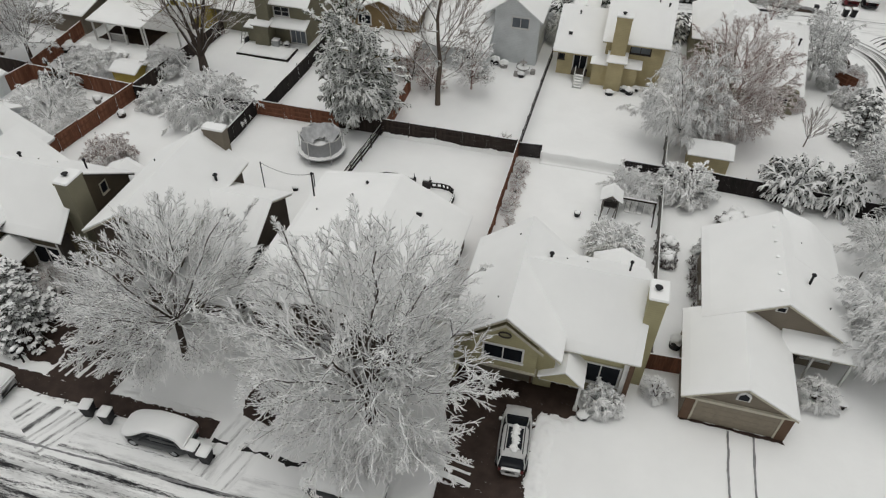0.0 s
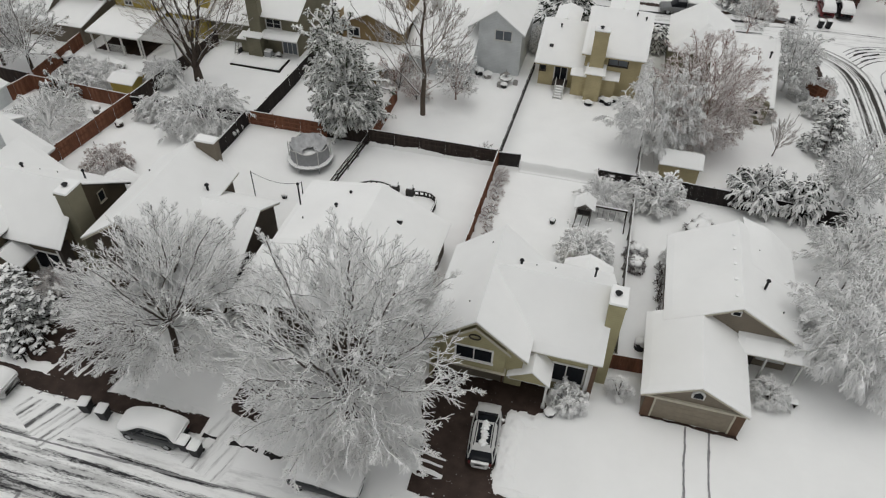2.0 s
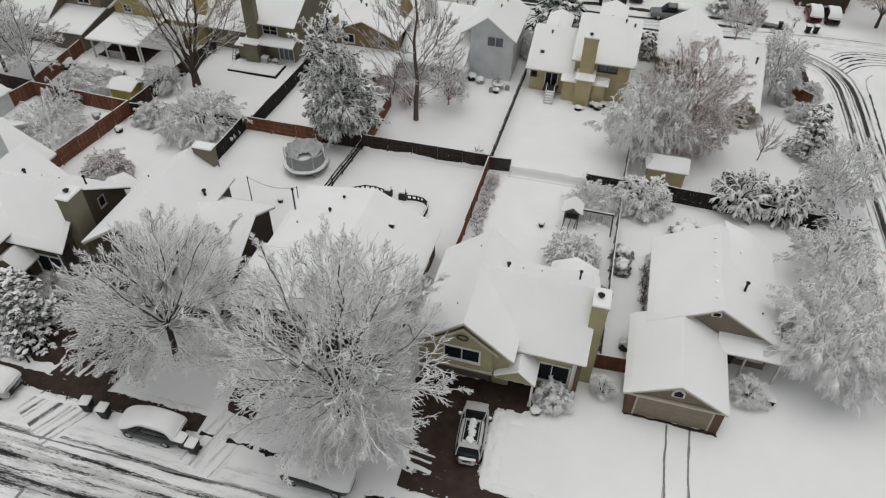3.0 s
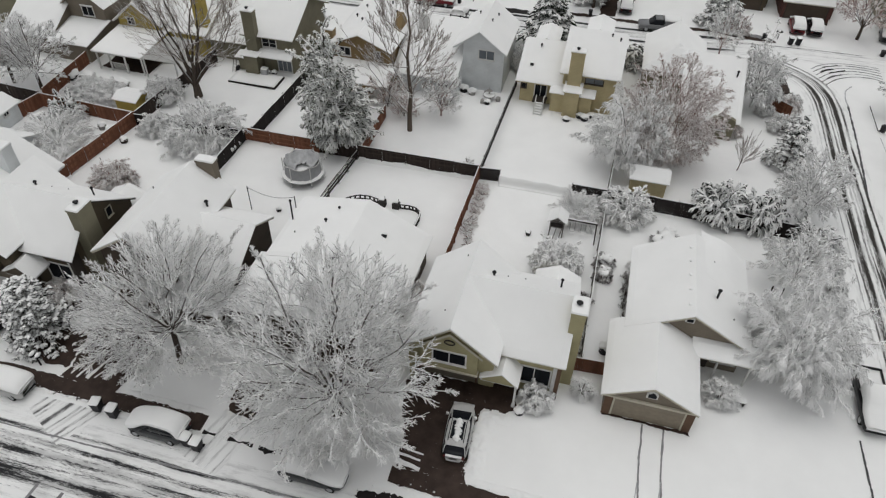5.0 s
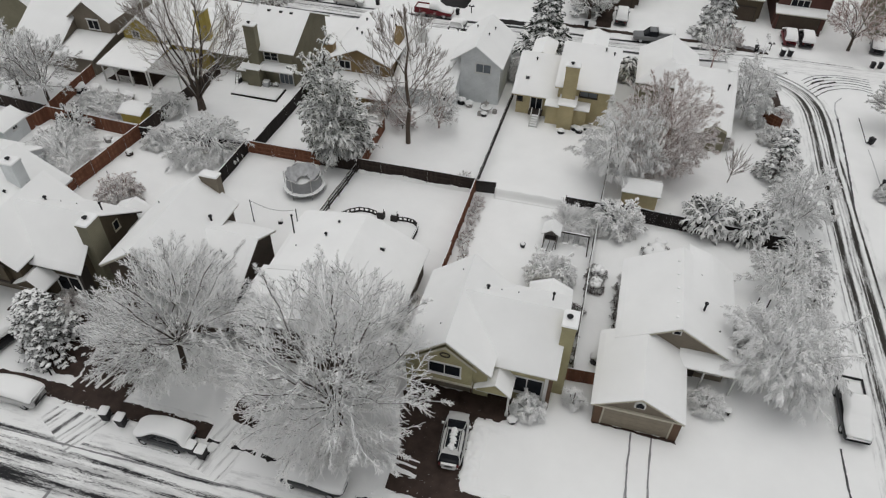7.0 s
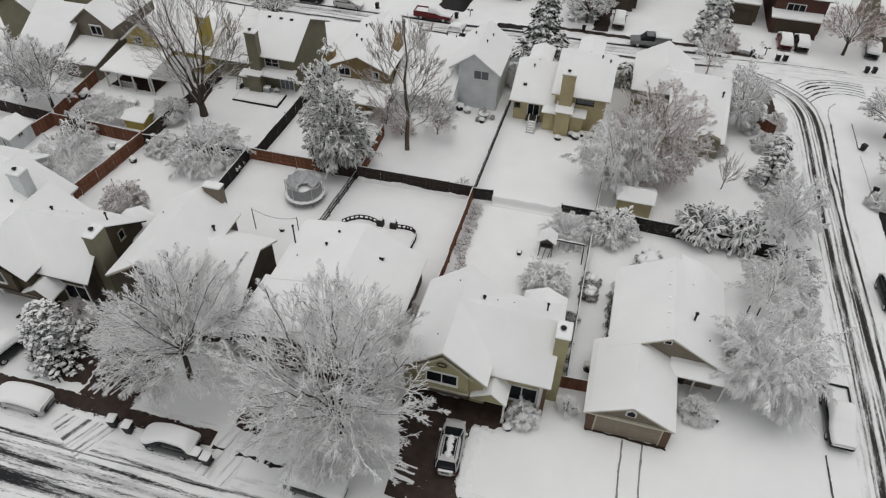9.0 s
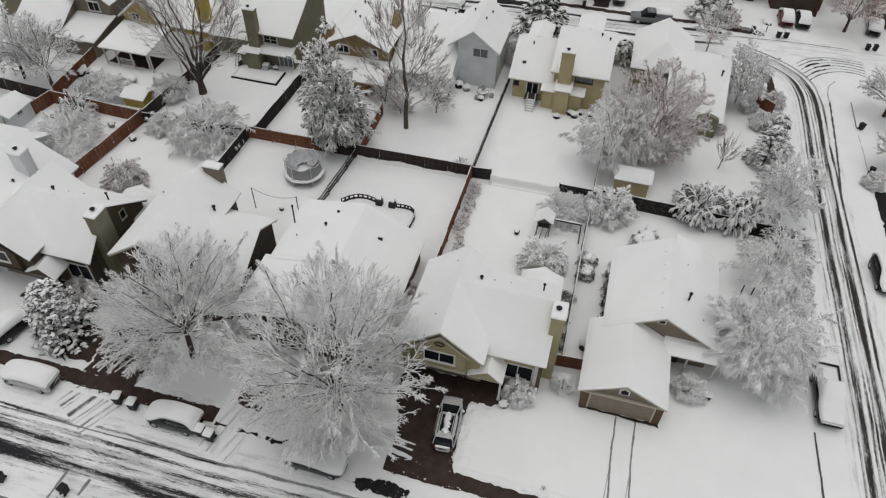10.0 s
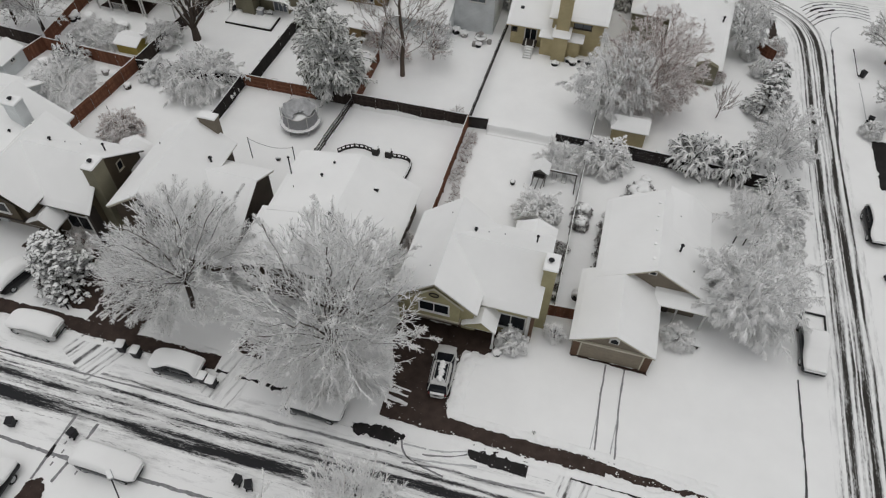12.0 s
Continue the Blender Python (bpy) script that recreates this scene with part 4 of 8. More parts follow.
# ---- the low house behind the big tree ----
def hidden_house():
    h = thing("house", (-13.5, 34, 0), "low house under broad snowy roof behind the big tree", "house", "houses on the near street")
    f = lambda x, y: 5.7 - 0.16 * (-13.2 - x) if x < -13.2 else 5.7 - 0.50 * (x + 13.2)
    roof(h, -19.3, -7.7, 31.6, 39.3, f, xs=(-13.2,), trim=BROWN)
    body(h, -18.9, -8.1, 32.0, 38.9, f, BROWN, xs=(-13.2,))
    f2 = lambda x, y: f(x, y) - 0.14
    roof(h, -19.9, -7.8, 25.6, 32.0, f2, xs=(-13.2,), trim=BROWN)
    body(h, -19.4, -8.2, 26.2, 31.9, f2, BROWN, xs=(-13.2,))
    window(h, "E", -8.1, 36.2, 2.0, 0.8, 1.0, 1, TRIM_WHITE)
    pipe(h, -18.9, 36.0, 4.9, 1.9, 0.065)
    pipe(h, -15.9, 36.0, 5.2, 0.35, 0.08)
    pipe(h, -15.4, 37.8, 5.2, 0.3, 0.07)
    box_vent(h, -11.0, 36.4, 4.55)
    pipe(h, -18.0, 34.4, 5.0, 0.12, 0.05, False)
    box_vent(h, -13.4, 31.8, 5.6)


hidden_house()


# ---- houses across the back fence ----
def grey_house():
    h = thing("house", (-10, 73, 0), "blue-grey two-storey house with snowy gable roof", "house", "houses behind the back fence")
    f1 = lambda x, y: 7.6 - 0.73 * abs(x + 10.6)
    roof(h, -13.6, -7.3, 69.0, 78.0, f1, xs=(-10.6,), trim=GREYBLUE)
    body(h, -12.5, -7.65, 69.5, 77.6, f1, GREYBLUE, xs=(-10.6,))
    window(h, "S", 69.5, -9.7, 4.6, 1.75, 1.05, 2, TRIM_WHITE, GLASS_LIGHT)
    f2 = lambda x, y: 6.2 - 0.45 * abs(y - 74.5)
    roof(h, -20.2, -12.5, 66.3, 80.0, f2, ys=(74.5,), trim=GREYBLUE)
    body(h, -19.8, -12.5, 67.0, 79.6, f2, GREYBLUE, ys=(74.5,))
    window(h, "S", 67.0, -14.2, 1.5, 1.2, 1.0, 2, TRIM_WHITE)
    chimney(h, -18.7, -17.6, 72.3, 73.1, 4.5, 7.1, TRIM_WHITE)
    for x, y in ((-11.9, 75.6), (-9.9, 73.0), (-9.6, 75.2), (-16.0, 77.0), (-17.5, 72.0), (-14.5, 76.0)):
        pipe(h, x, y, max(f1(x, y), f2(x, y) if x < -12.5 else 0), 0.25, 0.06)


def khaki_house():
    h = thing("house", (0, 71, 0), "khaki two-storey house with tall chimney and snowy roofs", "house", "houses behind the back fence")
    f1 = lambda x, y: 5.55 - 0.5 * abs(y - 73.6)
    roof(h, -5.8, -0.2, 68.2, 79.0, f1, ys=(73.6,), trim=KHAKI)
    body(h, -5.3, -0.3, 68.7, 78.6, f1, KHAKI, ys=(73.6,))
    f2 = lambda x, y: 7.5 - 0.5 * abs(y - 73.6)
    roof(h, -0.9, 5.8, 68.0, 79.2, f2, ys=(73.6,), trim=KHAKI)
    body(h, -0.5, 5.4, 68.5, 78.8, f2, KHAKI, ys=(73.6,))
    f3 = lambda x, y: 7.6 - 0.4 * abs(x - 2.5)
    roof(h, 1.0, 4.0, 73.9, 78.0, f3, xs=(2.5,), trim=KHAKI)
    f4 = lambda x, y: 5.7 - 0.4 * abs(x + 3.4)
    roof(h, -4.8, -2.0, 73.8, 78.0, f4, xs=(-3.4,), trim=KHAKI)
    chimney(h, 0.05, 1.55, 67.6, 68.5, 3.4, 7.4, KHAKI)
    Shape().box(0.0, 1.65, 66.6, 68.5, -0.2, 3.2).out("chimney_base", KHAKI, h)
    roof(h, -0.15, 1.85, 66.4, 68.6, shed_y(66.4, 68.6, 3.3, 3.5), trim=KHAKI, depth=0.1)
    Shape().box(-1.5, 0.0, 67.3, 68.5, -0.2, 2.5).out("closet_bay", KHAKI, h)
    roof(h, -1.7, 0.1, 67.1, 68.6, shed_y(67.1, 68.6, 2.55, 2.85), trim=KHAKI, depth=0.1)
    Shape().box(1.65, 3.1, 67.3, 68.5, -0.2, 2.5).out("closet_bay", KHAKI, h)
    roof(h, 1.55, 3.4, 67.1, 68.6, shed_y(67.1, 68.6, 2.55, 2.85), trim=KHAKI, depth=0.1)
    window(h, "S", 68.5, 3.0, 4.0, 1.9, 0.9, 2, TRIM_DARK, GLASS_LIGHT)
    window(h, "S", 68.7, -2.9, 1.7, 1.3, 1.9, 2, TRIM_WHITE, GLASS, "patio_door")
    window(h, "S", 68.7, -4.9, 2.0, 0.5, 0.5, 1, TRIM_DARK)
    box_vent(h, -4.4, 70.2, f1(0, 70.2), 0.5)
    for x, y, ff in ((-0.5, 72.3, f1), (-3.8, 72.6, f1), (4.0, 73.0, f2), (5.0, 72.6, f2)):
        pipe(h, x, y, ff(x, y), 0.3, 0.07)
    # back stair with landing
    st = thing("back_stairs", (-2.6, 66.8, 0), "white wooden back stairs dusted with snow", "stairs")
    for i in range(5):
        s = Shape().box(-3.1, -2.3, 65.9 + 0.28 * i, 66.18 + 0.28 * i, 0.1 + 0.17 * i, 0.15 + 0.17 * i).out("step", TRIM_WHITE, st)
        Shape().soft_box(-3.08, -2.32, 65.9 + 0.28 * i, 66.17 + 0.28 * i, 0.15 + 0.17 * i, 0.22 + 0.17 * i, 0.02).out("snow", SNOW, s)
    Shape().box(-3.6, -2.0, 67.3, 68.68, 0.75, 0.88).out("landing", TRIM_DARK, st)
    for x in (-3.15, -2.25):
        Shape().prism([(x, 65.85, 0.0), (x, 67.3, 0.85), (x, 67.3, 0.65), (x, 66.1, -0.05)], (0.05, 0, 0)).out("stringer", TRIM_WHITE, st)
        Shape().tube([(x, 65.9, 0.0), (x, 65.9, 1.0), (x, 67.3, 1.8), (x, 67.3, 0.8)], 0.035, 6).out("handrail", TRIM_WHITE, st)


def far_east_house():
    h = thing("house", (14, 73, 0), "olive house with wide snowy roof behind the birches", "house", "houses behind the back fence")
    f1 = lambda x, y: 6.0 - 0.5 * abs(y - 75.0)
    roof(h, 12.5, 19.2, 67.2, 78.2, f1, ys=(75.0,), trim=SAGE)
    body(h, 12.9, 18.7, 67.6, 77.8, f1, SAGE, ys=(75.0,))
    f2 = lambda x, y: min(6.5 - 0.62 * abs(x - 11.6), 4.2 + 0.85 * (y - 72.6))
    roof(h, 8.0, 15.2, 72.6, 81.6, f2, xs=(11.6,), trim=SAGE, hip=True)
    body(h, 8.4, 14.8, 73.0, 81.2, f2, SAGE, xs=(11.6,))
    Shape().prism([(16.3, 67.0, -0.1), (18.7, 67.0, -0.1), (18.7, 67.0, 2.4), (17.5, 67.0, 2.9), (16.3, 67.0, 2.4)], (0, 0.6, 0)).out("bay", SAGE, h)
    window(h, "S", 67.0, 17.3, 1.5, 1.0, 0.6, 2, TRIM_WHITE)
    pipe(h, 18.3, 72.6, 4.8, 0.6, 0.09)
    pipe(h, 16.2, 72.4, 4.7, 0.2, 0.05, False)


def sage_house():
    h = thing("house", (-36, 70, 0), "grey-green two-storey house with chimney and snowy roof", "house", "houses behind the back fence")
    f1 = lambda x, y: 7.6 - 0.5 * abs(y - 71.6)
    roof(h, -39.2, -32.4, 65.8, 77.4, f1, ys=(71.6,), trim=SAGE)
    body(h, -38.8, -32.9, 66.3, 77.0, f1, SAGE, ys=(71.6,))
    window(h, "S", 66.3, -35.7, 3.7, 1.7, 0.95, 2, TRIM_WHITE, rows=2)
    chimney(h, -38.3, -36.9, 65.4, 66.3, 2.7, 7.7, SAGE)
    Shape().box(-38.5, -36.8, 64.6, 66.3, -0.2, 2.6).out("chimney_base", SAGE, h)
    roof(h, -38.7, -36.6, 64.4, 66.4, shed_y(64.4, 66.4, 2.7, 2.9), trim=SAGE, depth=0.1)
    Shape().box(-39.6, -38.5, 65.2, 66.4, -0.2, 1.9).out("closet_bay", SAGE, h)
    roof(h, -39.9, -38.5, 65.0, 66.5, shed_y(65.0, 66.5, 2.0, 2.2), trim=SAGE, depth=0.1)
    roof(h, -36.6, -32.5, 65.0, 66.4, shed_y(65.0, 66.4, 2.55, 3.1), trim=TRIM_WHITE, depth=0.12)
    window(h, "S", 66.3, -34.0, 1.2, 1.7, 1.9, 3, TRIM_WHITE, GLASS_LIGHT, "patio_door")
    f2 = lambda x, y: 5.4 - 0.45 * abs(y - 73.0)
    roof(h, -45.0, -39.0, 67.0, 79.0, f2, ys=(73.0,), trim=SAGE)
    body(h, -44.6, -38.9, 67.5, 78.6, f2, SAGE, ys=(73.0,))
    for x in (-37.6, -36.0, -34.6):
        box_vent(h, x, 71.0, 7.2, 0.5)
    Shape().soft_box(-40.0, -39.6, 64.8, 65.5, 0.0, 0.6, 0.05).out("utility_box", METAL_DARK, h)
    ac = thing("air_conditioner", (-36.2, 65.2, 0), "grey outdoor air conditioner beside house wall", "air conditioner")
    Shape().soft_box(-36.6, -35.8, 64.7, 65.4, 0.0, 0.85, 0.06).out("cabinet", METAL, ac)
    Shape().soft_box(-36.62, -35.78, 64.68, 65.42, 0.85, 0.98, 0.05).out("snow", SNOW, ac)
    dk = thing("patio_slab", (-36.8, 63.8, 0), "raised snow-covered patio with dark timber edge", "patio")
    Shape().box(-39.7, -33.6, 62.2, 62.35, -0.1, 0.20).box(-33.75, -33.6, 62.35, 65.0, -0.1, 0.2).out("edge_timber", FENCE_BLACK, dk)
    Shape().field(spread(-39.7, -33.75, 0.5), spread(62.3, 65.2, 0.5), lambda x, y: 0.23 + 0.03 * noise.noise((x, y, 0)), lambda x, y: -0.1).out("snow", SNOW, dk, smooth=True)


def tan_house():
    h = thing("house", (-24, 71, 0), "tan house with snowy gable and patio roof", "house", "houses behind the back fence")
    f1 = lambda x, y: 6.8 - 0.42 * abs(x + 24.0)
    roof(h, -27.9, -20.0, 65.6, 78.5, f1, xs=(-24.0,), trim=TAN)
    body(h, -27.4, -20.5, 66.1, 78.0, f1, TAN, xs=(-24.0,))
    window(h, "S", 66.1, -25.9, 4.3, 1.3, 0.9, 2, TRIM_WHITE)
    window(h, "S", 66.1, -21.9, 4.3, 0.6, 0.9, 1, TRIM_WHITE)
    roof(h, -27.9, -19.6, 62.4, 66.3, shed_y(62.4, 66.3, 2.6, 3.5), trim=TRIM, depth=0.12)
    for x in (-27.5, -24.0, -20.1):
        Shape().box(x - 0.07, x + 0.07, 62.6, 62.74, -0.1, 2.5).out("patio_post", TAN, h)
    Shape().box(-23.9, -22.2, 62.9, 66.1, -0.1, 2.7).out("patio_wall", TAN, h)
    chimney(h, -28.9, -27.5, 66.6, 67.6, -0.2, 6.3, TAN)
    Shape().prism([(-20.5, 69.0, 3.8), (-20.5, 75.0, 3.8), (-20.5, 72.0, 7.2)], (-0.8, 0, 0)).out("east_gable", TAN, h)
    for x, y in ((-26.0, 74.5), (-23.0, 75.5), (-22.0, 74.0), (-25.0, 70.0), (-26.4, 72.0)):
        pipe(h, x, y, f1(x, y), 0.3, 0.08)


def mustard_house():
    h = thing("house", (-53, 68, 0), "mustard house with covered porch and slatted pergola", "house", "houses behind the back fence")
    f1 = lambda x, y: 6.6 - 0.8 * abs(x + 53.3)
    roof(h, -56.6, -50.0, 65.7, 76.0, f1, xs=(-53.3,), trim=TRIM_WHITE)
    body(h, -56.1, -50.5, 66.2, 75.6, f1, MUSTARD, xs=(-53.3,))
    window(h, "S", 66.2, -54.3, 3.9, 0.9, 0.8, 2, TRIM_WHITE, rows=2)
    roof(h, -56.3, -49.6, 60.2, 66.3, shed_y(60.2, 66.3, 2.65, 3.2), trim=TRIM_WHITE, depth=0.16)
    for x in (-56.0, -54.3, -52.2, -49.9):
        Shape().box(x - 0.08, x + 0.08, 60.5, 60.66, -0.1, 2.5).out("porch_post", TRIM_WHITE, h)
    rl = Shape()
    for k in range(18):
        rl.box(-54.2 + k * 0.12, -54.16 + k * 0.12, 60.8, 60.84, 0.1, 0.95)
    rl.box(-54.3, -52.1, 60.78, 60.86, 0.95, 1.02).out("porch_rail", TRIM_WHITE, h)
    pg = thing("pergola", (-47.2, 62.6, 0), "white slatted pergola dusted with snow beside porch", "pergola")
    for k in range(15):
        Shape().box(-49.4 + 0.3 * k, -49.28 + 0.3 * k, 60.0, 66.0, 2.62, 2.76).out("slat", TRIM_WHITE, pg)
    for y in (60.4, 65.6):
        Shape().box(-49.5, -45.0, y - 0.06, y + 0.06, 2.46, 2.62).out("beam", TRIM_WHITE, pg)
    for x in (-49.4, -45.2):
        Shape().box(x - 0.07, x + 0.07, 60.34, 60.48, -0.1, 2.46).out("post", TRIM_WHITE, pg)
    chimney(h, -46.2, -44.7, 67.6, 68.6, -0.2, 7.6, MUSTARD, False)
    f2 = lambda x, y: 5.4 - 0.4 * abs(y - 72.0)
    roof(h, -50.3, -44.5, 66.5, 78.0, f2, ys=(72.0,), trim=MUSTARD)
    body(h, -50.0, -44.9, 67.0, 77.5, f2, MUSTARD, ys=(72.0,))


def taupe_house():
    h = thing("house", (-61, 68, 0), "taupe two-storey house with stepped snowy roofs", "house", "houses behind the back fence")
    f1 = lambda x, y: 7.7 - 0.78 * abs(x + 60.5)
    roof(h, -63.5, -57.4, 65.6, 76.0, f1, xs=(-60.5,), trim=TAUPE)
    body(h, -63.0, -57.9, 66.1, 75.6, f1, TAUPE, xs=(-60.5,))
    window(h, "S", 66.1, -60.2, 4.4, 1.5, 1.1, 2, TRIM_WHITE, snow=True)
    roof(h, -63.0, -57.5, 61.0, 66.3, shed_y(61.0, 66.3, 2.5, 3.5), trim=TAUPE)
    body(h, -62.7, -57.9, 61.4, 66.1, shed_y(61.0, 66.3, 2.5, 3.5), TAUPE)
    f2 = lambda x, y: 6.4 - 0.55 * abs(y - 68.5)
    roof(h, -70.0, -62.9, 61.5, 75.5, f2, ys=(68.5,), trim=TAUPE)
    body(h, -69.6, -63.1, 62.0, 75.0, f2, TAUPE, ys=(68.5,))
    h2 = thing("house", (-72, 70, 0), "dark green house with snowy gable roof", "house", "houses behind the back fence")
    f3 = lambda x, y: 7.4 - 0.8 * abs(x + 73.4)
    roof(h2, -77.0, -69.8, 67.0, 80.0, f3, xs=(-73.4,), trim=SAGE)
    body(h2, -76.6, -70.2, 67.5, 79.5, f3, SAGE, xs=(-73.4,))


def west_house():
    """The neighbour whose roof and chimney show at the western edge."""
    h = thing("house", (-49, 36, 0), "grey house with snowy roof and grey chimney", "house", "houses on the near street")
    f1 = lambda x, y: 6.6 - 0.62 * abs(x + 48.5)
    roof(h, -53.5, -43.5, 26.5, 38.6, f1, xs=(-48.5,), trim=GREYBLUE)
    body(h, -53.0, -44.0, 27.0, 38.2, f1, GREYBLUE, xs=(-48.5,))
    chimney(h, -46.6, -45.3, 34.6, 35.8, 2.0, 7.3, GREYBLUE)
    f2 = lambda x, y: 3.9 - 0.45 * abs(y - 40.2)
    roof(h, -60.0, -50.6, 37.0, 43.4, f2, ys=(40.2,), trim=GREYBLUE)
    body(h, -59.5, -51.0, 37.4, 43.0, f2, GREYBLUE, ys=(40.2,))
    for x, y in ((-46.0, 33.4), (-45.0, 32.6)):
        pipe(h, x, y, f1(x, y), 0.2, 0.08)


grey_house()
khaki_house()
far_east_house()
sage_house()
tan_house()
mustard_house()
taupe_house()
west_house()


def garage_front_house(label, x0, x1, y0, paint, brick=None, front=2.4):
    """A far two-storey house that turns its garage to the street."""
    h = thing("house", ((x0 + x1) / 2, y0 + 5, 0), label, "house", "houses across the far street")
    c = (x0 + x1) / 2
    f = lambda x, y: front + 5.8 - 0.5 * abs(y - y0 - 5.5)
    roof(h, x0, x1, y0 - 0.3, y0 + 11.5, f, ys=(y0 + 5.5,), trim=TRIM_DARK)
    body(h, x0 + 0.4, x1 - 0.4, y0 + 0.1, y0 + 11, f, paint, ys=(y0 + 5.5,))
    roof(h, x0 + 0.2, x1 - 0.6, y0 - 1.5, y0 + 0.3, shed_y(y0 - 1.5, y0 + 0.3, front + 0.2, front + 0.8), trim=TRIM)
    Shape().box(x0 + 0.5, x1 - 0.9, y0 - 1.2, y0 + 0.1, -0.1, front).out("garage_front", brick or paint, h)
    garage_door(h, y0 - 1.2, x0 + 1.0, x1 - 1.5, 2.1, BROWN, TRIM_DARK)
    window(h, "S", y0 + 0.1, c - 0.6, front + 1.1, 2.4, 1.1, 3, TRIM_WHITE, GLASS)
    return h


garage_front_house("dark red-brown house with garage across the far street", 26.3, 34.2, 103.6, MAROON, MAROON)
garage_front_house("dark olive house across the far street", 20.4, 25.4, 105.0, OLIVE, None, 3.3)
garage_front_house("brown house across the far street", -3.0, 7.6, 104.2, BROWN)
garage_front_house("dark house across the far street", -20.5, -9.5, 102.8, BROWN)
garage_front_house("grey-green house across the far street", 40.0, 50.0, 102.0, SAGE)


# ---- plants ----
def rand_dir(rng):
    z, a = rng.uniform(-1, 1), rng.uniform(0, 2 * math.pi)
    k = math.sqrt(1 - z * z)
    return Vector((k * math.cos(a), k * math.sin(a), z))


def unit(v):
    return v / (np.linalg.norm(v, axis=-1, keepdims=True) + 1e-9)


class Tubes:
    """Collects bundles of bent, tapering rods into one mesh."""

    def __init__(self):
        self.v, self.f, self.count = [], [], 0

    def add(self, lines, r0, r1, sides=3, taper=1.0):
        """lines: rods x points x 3; the radius runs from r0 to r1."""
        m, n, _ = lines.shape
        t = unit(np.gradient(lines, axis=1))
        mean = unit(lines[:, -1] - lines[:, 0])
        ref = np.where(np.abs(mean[:, 2:3]) > 0.92, np.array([[1.0, 0.0, 0.0]]), np.array([[0.0, 0.0, 1.0]]))
        a = unit(np.cross(t, ref[:, None, :]))
        b = np.cross(a, t)
        u = 1 - (1 - np.linspace(0, 1, n)[None, :]) ** taper
        r = np.reshape(r0, (-1, 1)) * (1 - u) + np.reshape(r1, (-1, 1)) * u
        w = 2 * math.pi * (np.arange(sides) + 0.25) / sides
        ring = a[:, :, None, :] * np.cos(w)[None, None, :, None] + b[:, :, None, :] * np.sin(w)[None, None, :, None]
        vs = lines[:, :, None, :] + ring * r[:, :, None, None]
        base = self.count + np.arange(m)[:, None, None] * n * sides + np.arange(n - 1)[None, :, None] * sides
        k = np.arange(sides)[None, None, :]
        k2 = (k + 1) % sides
        quads = np.stack([base + k, base + sides + k, base + sides + k2, base + k2], -1)
        self.v.append(vs.reshape(-1, 3))
        self.f.append(quads.reshape(-1, 4))
        self.count += m * n * sides
        return self

    def out(self, name, material, parent, label=""):
        v, f = np.concatenate(self.v), np.concatenate(self.f)
        me = bpy.data.meshes.new(name)
        me.vertices.add(len(v))
        me.vertices.foreach_set("co", v.astype(np.float32).ravel())
        me.loops.add(4 * len(f))
        me.loops.foreach_set("vertex_index", f.astype(np.int32).ravel())
        me.polygons.add(len(f))
        me.polygons.foreach_set("loop_start", np.arange(0, 4 * len(f), 4, dtype=np.int32))
        me.update(calc_edges=True)
        me.shade_smooth()
        me.materials.append(material)
        ob = new(name, me)
        ob.parent = parent
        if label:
            ob["label"] = label
        return ob


def spawn(rs, lines, k, u0, ratio, angle, bias, sag, points, crown, fade=0.5, wiggle=0.05, least=0.15, u1=1.0, clip=True):
    """k side shoots on every line: they leave it at an angle, lean by the bias (outward, upward) and sag at their ends."""
    m, n, _ = lines.shape
    i = np.repeat(np.arange(m), k)
    s = np.tile(np.arange(k), m)
    u = u0 + (u1 - u0) * ((s + rs.uniform(0.0, 1.0, m * k)) / k) ** 0.8
    x = np.clip(u, 0, 0.999) * (n - 1)
    j = x.astype(int)
    w = (x - j)[:, None]
    at = lines[i, j] * (1 - w) + lines[i, j + 1] * w
    t = unit(lines[i, j + 1] - lines[i, j])
    size = np.linalg.norm(np.diff(lines, axis=1), axis=2).sum(1)[i]
    a = unit(np.cross(t, rs.normal(0, 1, (m, 3))[i] + 0.001))
    b = np.cross(t, a)
    roll = (2.39996 * s + rs.uniform(-0.7, 0.7, m * k))[:, None]
    ang = np.radians(angle * rs.uniform(0.7, 1.25, m * k))[:, None]
    ang = np.where((s == k - 1)[:, None], ang * 0.35, ang)
    d = t * np.cos(ang) + (a * np.cos(roll) + b * np.sin(roll)) * np.sin(ang)
    centre, rad, up_r, low_r = crown
    o = at - np.array(centre)
    d = unit(d + unit(o) * bias[0] + np.array([0, 0, bias[1]]))
    ln = np.maximum(size * ratio * (1 - fade * u) * rs.uniform(0.65, 1.3, m * k), least)
    for _ in range(3 if clip else 0):
        e = o + d * ln[:, None]
        out = np.sqrt((e[:, 0] ** 2 + e[:, 1] ** 2) / rad ** 2 + (e[:, 2] / np.where(e[:, 2] > 0, up_r, low_r)) ** 2)
        ln = np.where(out > rs.uniform(0.90, 1.06, m * k), ln * 0.72, ln)
    q = np.linspace(0, 1, points)[None, :, None]
    new_lines = at[:, None, :] + d[:, None, :] * ln[:, None, None] * q
    new_lines = new_lines + np.array([0, 0, 1.0]) * sag * ln[:, None, None] * q ** 2
    new_lines = new_lines + np.cumsum(rs.normal(0, 1, new_lines.shape) * wiggle * ln[:, None, None] / points, axis=1) * (q > 0)
    new_lines[:, :, 2] = np.maximum(new_lines[:, :, 2], 0.06)
    return new_lines


